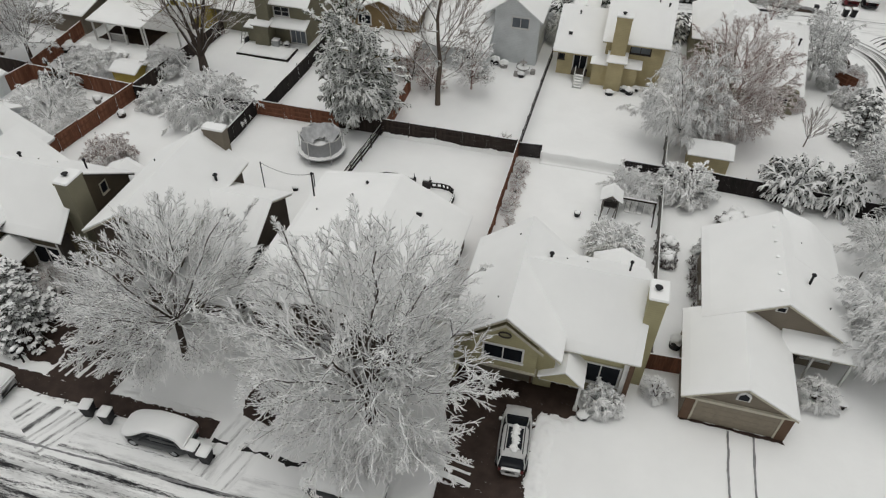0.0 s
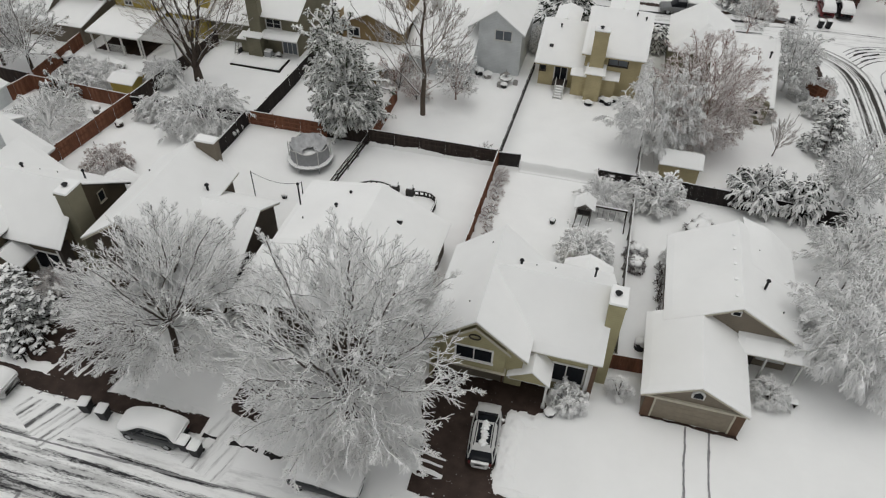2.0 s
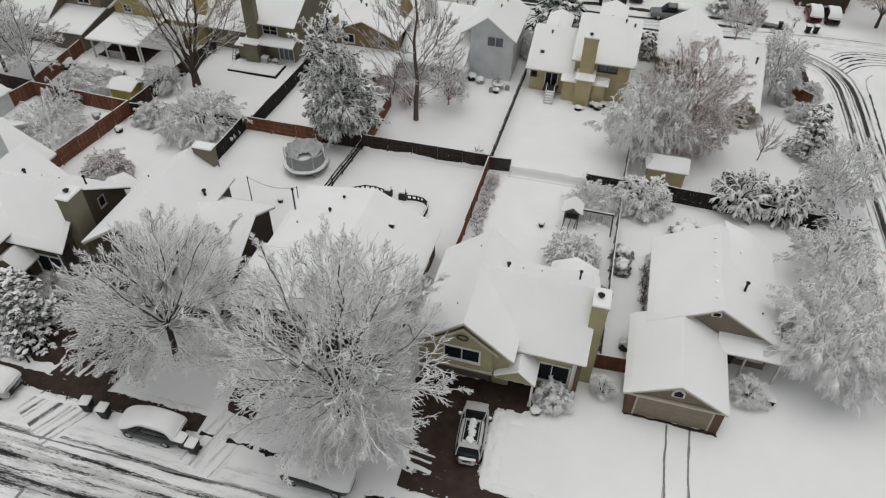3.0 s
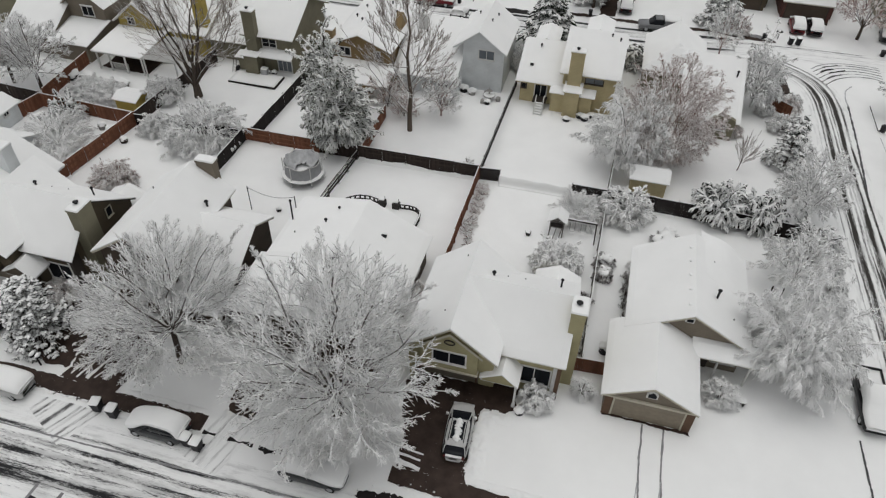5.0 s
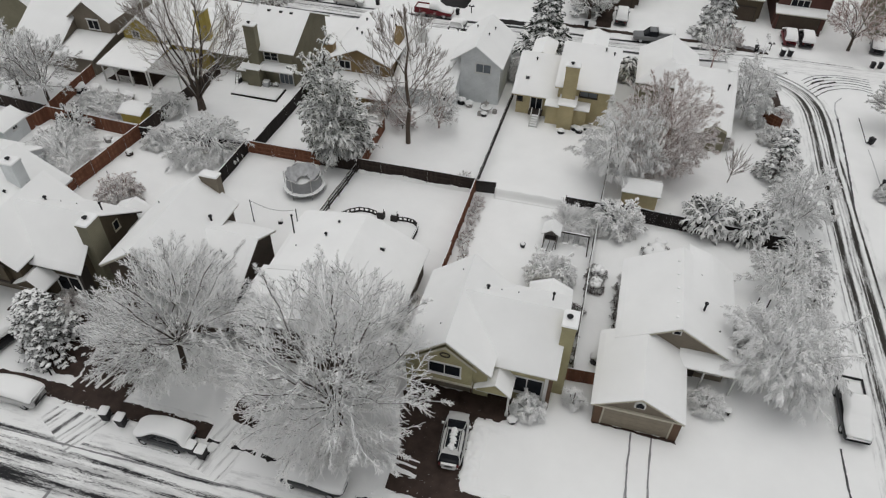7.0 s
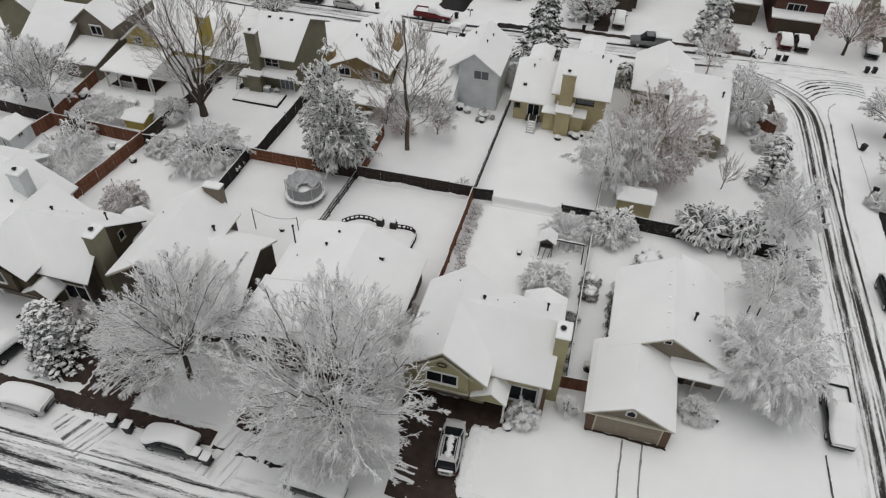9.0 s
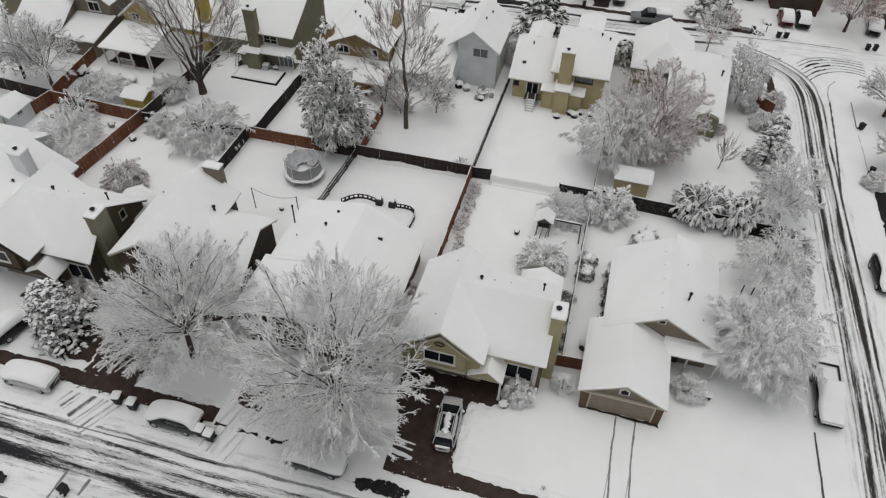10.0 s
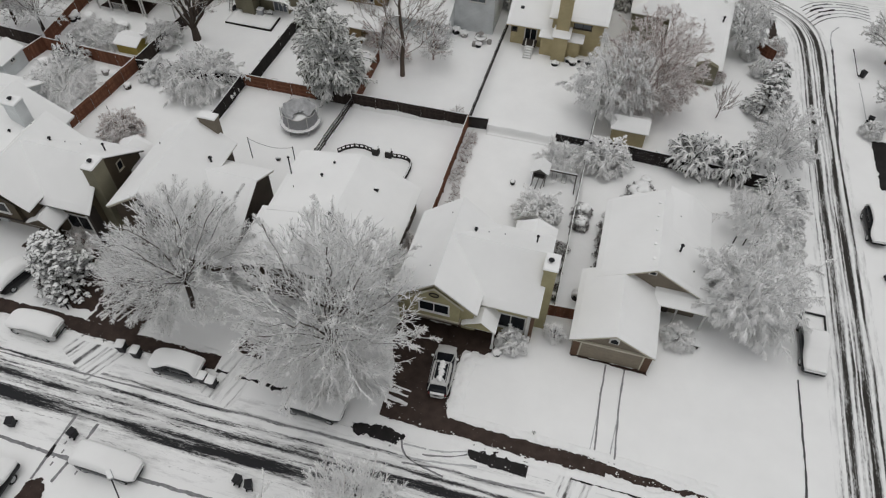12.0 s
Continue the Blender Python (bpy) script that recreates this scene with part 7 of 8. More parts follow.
    Shape().soft_box(-1.38, 0.06, -0.44, 0.44, tall - 0.02, tall + 0.05, 0.03).out("roof_glass", GLASS, v, "dark glass roof between the rails")
    Shape().tube([(1.32, -0.5, 1.04), (0.98, 0.1, 1.28)], 0.012, 4).out("wiper", PLASTIC_BLACK, v)
    v.matrix_basis = pose(at[0], at[1], gz(at[0], at[1]) + 0.02, 0, 0, yaw)
    return v


def pickup(at, yaw, paint, label, cover=0.2, bare=False, bed_snow=True, topper=False):
    v = thing("pickup_truck", (0, 0, 0), label, "pickup truck", "parked cars")
    h = 2.8
    loft([(-h, 0.92, 0.92, 0.5, 1.02), (-h + 0.1, 0.96, 0.95, 0.42, 1.05), (0.0, 0.97, 0.95, 0.4, 1.08), (h * 0.55, 0.97, 0.93, 0.4, 1.1), (h - 0.15, 0.94, 0.86, 0.42, 1.02), (h, 0.86, 0.78, 0.5, 0.9)]).out("body", paint, v, smooth=True)
    loft([(-0.45, 0.86, 0.72, 1.0, 1.78), (-0.3, 0.88, 0.74, 1.0, 1.84), (0.75, 0.88, 0.74, 1.0, 1.82), (1.45, 0.86, 0.66, 1.0, 1.12)]).out("cabin_glass", GLASS, v, smooth=True)
    loft([(-0.42, 0.74, 0.70, 1.7, 1.86), (0.7, 0.75, 0.70, 1.7, 1.86)]).out("roof_panel", paint, v, smooth=True)
    add_wheels(v, (-1.7, 1.75), 0.95, 0.38)
    for y0, y1 in ((-0.97, -0.87), (0.87, 0.97)):
        Shape().soft_box(-h, -0.5, y0, y1, 1.0, 1.32, 0.03).out("bed_side", paint, v)
    Shape().soft_box(-h, -h + 0.1, -0.87, 0.87, 1.0, 1.32, 0.03).out("tailgate", paint, v)
    Shape().box(-h - 0.1, -h + 0.06, -0.8, 0.8, 0.45, 0.62).out("bumper", METAL_DARK, v)
    for sd in (-1, 1):
        Shape().soft_box(h - 0.1, h + 0.01, sd * 0.7 - 0.14, sd * 0.7 + 0.14, 0.72, 0.88, 0.03).out("head_lamp", LAMP_CLEAR, v)
        Shape().soft_box(-h - 0.02, -h + 0.05, sd * 0.9 - 0.06, sd * 0.9 + 0.06, 0.9, 1.25, 0.02).out("tail_lamp", LAMP_RED, v)
    if topper:
        t = loft([(-h + 0.02, 0.9, 0.78, 1.3, 1.72), (-h + 0.2, 0.92, 0.8, 1.3, 1.8), (-0.6, 0.92, 0.8, 1.3, 1.8)]).out("bed_cap", paint, v, "hard cap over the bed", smooth=True)
        loft([(-h, 0.82, 0.5, 1.7, 1.88), (-h + 0.25, 0.9, 0.6, 1.62, 1.98), (-1.6, 0.9, 0.62, 1.62, 2.0), (-0.5, 0.88, 0.55, 1.66, 1.94)]).out("snow", SNOW, t, "thick snow on the bed cap", smooth=True)
    if bed_snow:
        Shape().field(spread(-h + 0.1, -0.5, 0.25), spread(-0.87, 0.87, 0.2), lambda x, y: 1.12 + 0.06 * noise.noise((x * 1.4, y * 1.4, 0)), lambda x, y: 0.95).out("bed_snow", SNOW, v, "snow filling the bed", smooth=True)
    if not bare:
        c = cover
        top = loft([(-0.56, 0.92, 0.72, 1.25, 1.84 + c), (-0.3, 0.95, 0.8, 1.2, 1.92 + c), (0.6, 0.95, 0.8, 1.2, 1.9 + c), (1.1, 0.96, 0.8, 1.02, 1.5 + c), (1.5, 0.97, 0.86, 0.95, 1.2 + c), (h - 0.25, 0.93, 0.82, 0.9, 1.06 + c), (h + 0.04, 0.78, 0.68, 0.8, 0.88 + c)])
        top.out("snow_cover", SNOW, v, "thick blanket of snow", smooth=True)
    v.matrix_basis = pose(at[0], at[1], gz(at[0], at[1]) + 0.02, 0, 0, yaw)
    return v


estate_car((-1.05, 22.8), 94, SILVER, "silver estate car cleared of snow on wet driveway")
wagon((-21.3, 17.45), 180, GREY_PAINT, "parked car under thick snow beside trash bins", 4.3, 0.22, side_clear=True)
wagon((-34.2, 17.6), 180, SILVER, "parked sedan under thick snow at kerb", 4.6, 0.2, tall=1.4)
wagon((-9.6, 17.2), 0, GREY_PAINT, "parked car under thick snow beneath street tree", 4.7, 0.25)
wagon((-22.0, 8.95), 0, GREY_PAINT, "long snow-buried car on south kerb", 5.0, 0.3)
wagon((-38.9, 21.9), 75, BLACK_PAINT, "dark car half hidden by spruce, roof snowed over", 4.5, 0.2)
pickup((27.5, 33.5), -90, BLACK_PAINT, "black pickup truck buried in snow on side street", 0.25)
pickup((-28.85, 4.4), 90, BLACK_PAINT, "black pickup truck thick with snow beside driveway", 0.2, False)
pickup((9.9, 92.7), 186, SILVER_GREY, "grey pickup truck with snow-covered bed cap on the far street", 0.2, True, False, True)
pickup((-21.9, 91.5), 0, RED_PAINT, "red pickup truck with snow on its cab", 0.12)
pickup((-17.2, 86.4), 90, BLACK_PAINT, "dark pickup truck buried in snow", 0.2)
wagon((5.1, 98.3), 90, GREY_PAINT, "snow-topped van in far driveway", 4.9, 0.15, tall=1.9, side_clear=True)
wagon((28.6, 98.8), 90, RED_PAINT, "dark red car with snow on top in far driveway", 4.5, 0.15, tall=1.7, side_clear=True)
wagon((30.9, 98.9), 90, BLACK_PAINT, "black car with snow on top in far driveway", 4.5, 0.15, tall=1.7, side_clear=True)
wagon((40.6, 99.8), 80, GREY_PAINT, "car under snow in far driveway", 4.6, 0.2)
wagon((-35.2, 91.2), 0, SILVER, "silver car with thin snow on the far street", 4.6, 0.12, tall=1.6, side_clear=True)
wagon((-41.8, 91.6), 180, BLACK_PAINT, "black car with snow on top on the far street", 4.7, 0.12, tall=1.6, side_clear=True)
wagon((-47.5, 90.6), 180, BLACK_PAINT, "dark car with snow on top on the far street", 4.5, 0.12, tall=1.5, side_clear=True)
wagon((34.15, 48.9), -86, BLACK_PAINT, "black car with snowy roof east of side street", 4.5, 0.18, side_clear=True)


# ---- bins, mailboxes, lamps ----
def trash_bin(at, yaw=0, label="black wheeled trash bin capped with snow", cap=True, group="trash bins"):
    b = thing("trash_bin", (0, 0, 0), label, "trash bin", group)
    Shape().prism([(-0.24, -0.26, 0.08), (0.24, -0.26, 0.08), (0.24, 0.26, 0.08), (-0.24, 0.26, 0.08)], (0, 0, 0.02)).add([(-0.24, -0.26, 0.08), (0.24, -0.26, 0.08), (0.24, 0.26, 0.08), (-0.24, 0.26, 0.08), (-0.31, -0.34, 0.95), (0.31, -0.34, 0.95), (0.31, 0.34, 0.95), (-0.31, 0.34, 0.95)], [(0, 1, 5, 4), (1, 2, 6, 5), (2, 3, 7, 6), (3, 0, 4, 7), (4, 5, 6, 7)]).out("bin_body", PLASTIC_BLACK, b)
    Shape().soft_box(-0.33, 0.33, -0.37, 0.38, 0.95, 1.03, 0.03).out("lid", PLASTIC_BLACK, b)
    for sd in (-1, 1):
        Shape().tube([(sd * 0.2, 0.3, 0.12), (sd * 0.28, 0.3, 0.12)], 0.12, 12).out("wheel", RUBBER, b)
    Shape().tube([(-0.25, 0.4, 0.93), (0.25, 0.4, 0.93)], 0.02, 6).out("handle", PLASTIC_BLACK, b)
    if cap:
        Shape().soft_box(-0.37, 0.37, -0.41, 0.40, 1.03, 1.2, 0.08).out("snow", SNOW, b, "thick cap of snow", smooth=True)
    b.matrix_basis = pose(at[0], at[1], gz(at[0], at[1]), 0, 0, yaw) @ Matrix.Scale(1.0 if cap else 0.84, 4)
    return b


for p, yw, cap in (((-26.4, 17.75), 10, True), ((-25.0, 17.6), 5, True), ((-18.85, 17.0), 0, True), ((-18.0, 16.85), 0, True), ((-38.8, 17.7), 8, True), ((-25.9, 10.3), 170, False), ((-12.7, 10.4), 175, False), ((-11.8, 10.3), 200, False), ((27.4, 93.6), 0, True), ((28.4, 93.8), 0, True), ((39.0, 93.7), 0, False), ((40.0, 93.9), 0, False), ((24.0, 94.0), 0, False), ((0.3, 94.3), 0, False), ((-18.6, 92.6), 0, False), ((-31.0, 92.2), 0, False), ((34.7, 43.0), 0, False), ((-30.8, 9.8), 20, False), ((35.6, 73.9), 40, False), ((35.5, 65.4), 70, False)):
    trash_bin(p, yw, "black wheeled trash bin capped with snow" if cap else "black wheeled trash bin with bare lid", cap)


def mailbox(at, yaw=0):
    b = thing("mailbox", (0, 0, 0), "cluster of snow-capped mailboxes on a post", "mailbox", "mailboxes")
    Shape().soft_box(-0.05, 0.05, -0.05, 0.05, -0.1, 1.0, 0.01).box(-0.45, 0.45, -0.04, 0.04, 0.95, 1.03).out("post", FENCE_BLACK, b)
    for x in (-0.26, 0.26):
        bx = Shape().soft_box(x - 0.11, x + 0.11, -0.26, 0.26, 1.03, 1.26, 0.06).out("box", METAL_DARK, b)
        Shape().blob((x, 0, 1.32), 0.17, 0.3, 0.12, x, 0.2).out("snow", SNOW, bx, "snow cap", smooth=True)
    b.matrix_basis = pose(at[0], at[1], gz(at[0], at[1]), 0, 0, yaw)


for p in ((-33.0, 20.0), (25.9, 94.9), (-16.8, 93.9), (-17.6, 84.5), (-16.0, 86.0)):
    mailbox(p)


def street_lamp(at, yaw, height, arm, label):
    p = thing("street_lamp", (0, 0, 0), label, "street lamp", "street lamps")
    Shape().tube([(0, 0, -0.2), (0, 0, height * 0.6), (0, 0, height)], [0.09, 0.07, 0.05], 10).disc((0, 0), 0.2, -0.1, 0.25, 10).out("pole", METAL_DARK, p)
    Shape().tube([(0, 0, height - 0.1), (arm * 0.4, 0, height + 0.2), (arm, 0, height + 0.25)], 0.04, 8).out("arm", METAL_DARK, p)
    hd = Shape().soft_box(arm - 0.1, arm + 0.6, -0.16, 0.16, height + 0.16, height + 0.34, 0.06).out("lamp_head", METAL, p)
    Shape().soft_box(arm - 0.08, arm + 0.58, -0.15, 0.15, height + 0.34, height + 0.44, 0.04).out("snow", SNOW, hd, "snow on top")
    p.matrix_basis = pose(at[0], at[1], 0, 0, 0, yaw)


street_lamp((-15.6, 4.9), 140, 7.6, 2.2, "dark street lamp with snow on its head")


_hy = thing("hydrant", (6.9, 19.8, 0), "small snow-dusted yard stake by sidewalk", "yard stake")
Shape().disc((6.9, 19.8), 0.03, -0.1, 0.55, 6).out("stake", METAL_DARK, _hy)
Shape().soft_box(6.72, 7.05, 19.74, 19.86, 0.3, 0.5, 0.03).out("plate", PLASTIC_WHITE, _hy)


# ---- back-yard things ----
def shed(x0, x1, y0, y1, wall_h, ridge, paint, label, along="x", door=False):
    h = thing("garden_shed", ((x0 + x1) / 2, (y0 + y1) / 2, 0), label, "shed", "garden sheds")
    if along == "x":
        c = (y0 + y1) / 2
        f = lambda x, y: ridge - (ridge - wall_h) * abs(y - c) / ((y1 - y0) / 2)
        roof(h, x0 - 0.2, x1 + 0.2, y0 - 0.2, y1 + 0.2, f, ys=(c,), trim=paint, depth=0.1)
        body(h, x0, x1, y0, y1, f, paint, ys=(c,), drop=0.2)
    else:
        c = (x0 + x1) / 2
        f = lambda x, y: ridge - (ridge - wall_h) * abs(x - c) / ((x1 - x0) / 2)
        roof(h, x0 - 0.2, x1 + 0.2, y0 - 0.2, y1 + 0.2, f, xs=(c,), trim=paint, depth=0.1)
        body(h, x0, x1, y0, y1, f, paint, xs=(c,), drop=0.2)
    return h


shed(8.5, 11.9, 54.2, 56.5, 2.15, 2.75, KHAKI, "khaki garden shed with snow on roof beside fence")
shed(-48.8, -46.2, 53.2, 55.5, 1.4, 1.75, MUSTARD, "mustard garden shed with snow on roof by fence")
_ws = shed(-60.6, -57.4, 45.0, 48.4, 2.2, 3.0, GREYBLUE, "pale grey garden shed with small window", "y")
window(_ws, "E", -57.4, 46.6, 1.7, 0.6, 0.5, 2, TRIM_WHITE)


def trampoline(cx, cy):
    t = thing("trampoline", (cx, cy, 0), "round trampoline with sagging grey safety net, filled with snow", "trampoline")
    R = 1.9
    ring = lambda r, z, n=32: [(cx + r * math.cos(2 * math.pi * i / n), cy + r * math.sin(2 * math.pi * i / n), z) for i in range(n + 1)]
    Shape().tube(ring(2.1, 0.74), 0.06, 6, False).out("frame_ring", METAL, t)
    Shape().disc((cx, cy), R, 0.70, 0.74, 32).out("mat", PLASTIC_BLACK, t)
    n = 24
    s = Shape()
    for r, z in ((0.0, 0.95), (0.7, 0.93), (1.3, 0.92), (1.95, 0.89), (2.15, 0.78)):
        s.v += [(cx + r * math.cos(2 * math.pi * i / n), cy + r * math.sin(2 * math.pi * i / n), z + 0.03 * noise.noise((r * 3, i * 0.7, 2))) for i in range(n)]
    for k in range(4):
        for i in range(n):
            s.f.append((k * n + i, k * n + n + i, k * n + n + (i + 1) % n, k * n + (i + 1) % n))
    s.out("snow", SNOW, t, "snow on the bed", smooth=True)
    for i in range(6):
        a = 2 * math.pi * i / 6 + 0.3
        x, y = cx + R * math.cos(a), cy + R * math.sin(a)
        Shape().tube([(x, y, -0.1), (x, y, 0.75)], 0.04, 6).out("leg", METAL, t)
        x, y = cx + (R + 0.04) * math.cos(a), cy + (R + 0.04) * math.sin(a)
        Shape().tube([(x, y, 0.3), (x, y, 2.45)], 0.045, 8).out("net_pole", PLASTIC_WHITE, t)
    # netting: a wall that sags between its poles, and a collapsed fold hanging inside
    m = 48
    net = Shape()
    for j in range(7):
        u = j / 6
        for i in range(m):
            a = 2 * math.pi * i / m
            sag = abs(math.sin((a - 0.3) * 3))
            r = R - 0.05 - 0.12 * sag * math.sin(u * 3.1) - 0.12 * u + 0.03 * math.sin(a * 17)
            z = 0.78 + u * (1.55 - 0.28 * sag)
            net.v.append((cx + r * math.cos(a), cy + r * math.sin(a), z))
    for j in range(6):
        for i in range(m):
            net.f.append((j * m + i, j * m + (i + 1) % m, (j + 1) * m + (i + 1) % m, (j + 1) * m + i))
    no = net.out("safety_net", NET, t, "grey safety net", smooth=True)
    md = no.modifiers.new("thickness", "SOLIDIFY")
    md.thickness = 0.012
    fold = Shape()
    for j in range(8):
        u = j / 7
        for i in range(25):
            a = 0.3 + math.pi * 1.15 * i / 24
            r = (R - 0.18) * (1 - 0.62 * u) + 0.10 * math.sin(a * 11 + u * 4)
            z = 2.25 - 0.95 * math.sin(u * math.pi * 0.62) + 0.10 * math.sin(a * 9)
            fold.v.append((cx + r * math.cos(a), cy + r * math.sin(a), z))
    for j in range(7):
        for i in range(24):
            fold.f.append((j * 25 + i, j * 25 + i + 1, (j + 1) * 25 + i + 1, (j + 1) * 25 + i))
    fo = fold.out("net_fold", LIGHT_SLUSH, t, "snow-weighted fold of netting", smooth=True)
    md = fo.modifiers.new("thickness", "SOLIDIFY")
    md.thickness = 0.05
    Shape().tube([(x, y, 2.32 - 0.22 * abs(math.sin((2 * math.pi * i / 48 - 0.3) * 3))) for i, (x, y, z) in enumerate(ring(R - 0.12, 0, 48))], 0.04, 6, False).out("top_rope", PLASTIC_WHITE, t)


trampoline(-23.4, 47.3)


def garden_wall(label, pts, pillar):
    """A low curved wall of pierced dark blocks with a snow cap, ending in a pillar."""
    g = thing("garden_wall", (pts[0][0], pts[0][1], 0), label, "garden wall", "curved garden walls")
    line = []
    for (x0, y0), (x1, y1) in zip(pts, pts[1:]):
        k = max(1, round(math.hypot(x1 - x0, y1 - y0) / 0.42))
        line += [(x0 + (x1 - x0) * i / k, y0 + (y1 - y0) * i / k) for i in range(k)]
    line.append(pts[-1])
    for (x0, y0), (x1, y1) in zip(line, line[1:]):
        yw = math.degrees(math.atan2(y1 - y0, x1 - x0))
        d = math.hypot(x1 - x0, y1 - y0)
        m = pose((x0 + x1) / 2, (y0 + y1) / 2, 0, 0, 0, yw)
        b = Shape().box(-d / 2, d / 2, -0.07, 0.07, -0.1, 0.12, m).box(-d / 2, -d / 2 + 0.07, -0.06, 0.06, 0.12, 0.46, m).box(d / 2 - 0.07, d / 2, -0.06, 0.06, 0.12, 0.46, m).box(-d / 2, d / 2, -0.06, 0.06, 0.46, 0.54, m)
        b.out("block", BRICK_DARK, g)
        Shape().soft_box(-d / 2 - 0.01, d / 2 + 0.01, -0.02, 0.08, 0.54, 0.61, 0.03, m).out("snow", SNOW, g)
    px, py = pillar
    Shape().soft_box(px - 0.35, px + 0.35, py - 0.3, py + 0.3, -0.1, 0.62, 0.04).out("pillar", BRICK_DARK, g)
    Shape().soft_box(px - 0.33, px + 0.2, py - 0.1, py + 0.3, 0.62, 0.76, 0.05).out("snow", SNOW, g)
    Shape().tube([(px + 0.28, py, 0.6), (px + 0.28, py, 1.15)], 0.03, 6).out("stake", METAL_DARK, g)


garden_wall("curved low wall of dark pierced blocks in snowy yard", [(-18.2, 44.5), (-17.6, 45.2), (-16.8, 45.7), (-15.8, 45.8), (-14.9, 45.6)], (-14.4, 45.4))
garden_wall("curved low wall of dark pierced blocks bending to the house", [(-12.6, 45.4), (-11.7, 45.5), (-11.0, 45.4), (-10.5, 45.0), (-10.35, 44.2), (-10.4, 42.9), (-10.6, 41.6)], (-13.0, 45.4))


def play_set(x, y):
    p = thing("swing_set", (x, y, 0), "wooden swing set with small roofed tower under snow", "swing set")
    for dx in (-0.6, 0.6):
        for dy in (-0.6, 0.6):
            Shape().box(x + dx - 0.05, x + dx + 0.05, y + dy - 0.05, y + dy + 0.05, -0.1, 1.9).out("tower_post", FENCE_GREY, p)
    Shape().box(x - 0.65, x + 0.65, y - 0.65, y + 0.65, 1.05, 1.13).out("platform", FENCE_GREY, p)
    f = lambda a, b: 2.55 - 0.75 * abs(a - x)
    roof(p, x - 0.85, x + 0.85, y - 0.8, y + 0.8, f, xs=(x,), trim=FENCE_GREY, depth=0.06)
    Shape().prism([(x - 0.6, y - 0.62, 1.9), (x + 0.6, y - 0.62, 1.9), (x, y - 0.62, 2.35)], (0, 0.04, 0)).out("gable_board", FENCE_GREY, p)
    Shape().box(x - 0.6, x + 0.6, y - 0.64, y - 0.6, 1.15, 1.6).out("front_board", FENCE_BLACK, p)
    b = Shape().box(x + 0.6, x + 3.6, y - 0.06, y + 0.06, 1.72, 1.86).out("swing_beam", FENCE_DARK, p)
    Shape().soft_box(x + 0.6, x + 3.6, y - 0.06, y + 0.06, 1.86, 1.94, 0.03).out("snow", SNOW, b)
    for sd in (-1, 1):
        Shape().tube([(x + 3.5, y, 1.8), (x + 3.6, y + sd * 0.8, -0.1)], 0.05, 6).out("swing_leg", FENCE_DARK, p)
    for sx in (1.4, 2.4):
        for o in (-0.22, 0.22):
            Shape().tube([(x + sx + o, y, 1.75), (x + sx + o, y, 0.5)], 0.015, 4).out("chain", METAL_DARK, p)
        Shape().soft_box(x + sx - 0.25, x + sx + 0.25, y - 0.1, y + 0.1, 0.45, 0.56, 0.03).out("swing_seat", SNOW, p)
    for k in range(3):
        Shape().tube([(x - 0.5 + 0.5 * k, y - 0.6, 1.05), (x - 0.7 + 0.5 * k, y - 1.2, 0.0)], 0.04, 6).out("ladder_rail", FENCE_GREY, p)


play_set(2.4, 46.3)

_pot = thing("fire_pit", (-0.05, 45.2, 0), "small dark fire pot standing in snow", "fire pit")
Shape().disc((-0.05, 45.2), 0.2, -0.1, 0.35, 10, 0.28).out("bowl", METAL_DARK, _pot)
Shape().blob((-0.05, 45.2, 0.36), 0.24, 0.24, 0.08).out("snow", SNOW, _pot, smooth=True)


def light_poles():
    g = thing("string_lights", (-24, 41.6, 0), "string lights hung between two dark poles", "string lights")
    a, b = (-26.2, 41.3), (-21.9, 42.1)
    for x, y, hh in ((*a, 2.7), (*b, 1.9)):
        Shape().tube([(x, y, -0.1), (x, y, hh)], 0.045, 6).out("pole", METAL_DARK, g)
    pts = [(a[0] + (b[0] - a[0]) * t, a[1] + (b[1] - a[1]) * t, 2.6 + (1.8 - 2.6) * t - 0.55 * math.sin(math.pi * t)) for t in [i / 14 for i in range(15)]]
    Shape().tube(pts, 0.014, 4).out("cord", METAL_DARK, g)
    for p in pts[1:-1]:
        Shape().blob((p[0], p[1], p[2] - 0.05), 0.045, 0.045, 0.06, 0, 0, 1).out("bulb", PLASTIC_WHITE, g)


light_poles()


def snow_heap(name, at, r, h, label, category, under=None, seed=0):
    g = thing(name, (at[0], at[1], 0), label, category)
    if under:
        Shape().disc(at, r * 0.8, -0.1, h * 0.55, 12, r * 0.9).out("base", under, g)
    Shape().blob((at[0], at[1], h * 0.55), r * 0.95, r * 0.85, h * 0.33, seed, 0.5, 3).out("snow", SNOW, g, "rounded cap of snow", smooth=True)


snow_heap("planter", (-23.6, 41.8), 0.28, 0.5, "dark planter with snow cap in yard", "planter", METAL_DARK, 1)
snow_heap("planter", (-44.2, 47.6), 0.45, 0.7, "round barrel planter capped with snow by fence", "planter", FENCE_DARK, 2)
snow_heap("boulder", (-55.6, 48.9), 0.7, 0.7, "garden boulder capped with snow", "boulder", CONCRETE, 3)
snow_heap("boulder", (-53.4, 50.0), 0.7, 0.6, "garden boulder capped with snow", "boulder", CONCRETE, 4)
snow_heap("planter", (-47.9, 49.2), 0.5, 0.9, "snow-covered planter by red fence", "planter", CONCRETE, 5)
snow_heap("planter", (-46.7, 49.0), 0.6, 0.8, "snow-covered planter by red fence", "planter", CONCRETE, 6)
snow_heap("boulder", (12.7, 49.4), 0.55, 0.6, "garden stone lying under snow", "boulder", CONCRETE, 7)
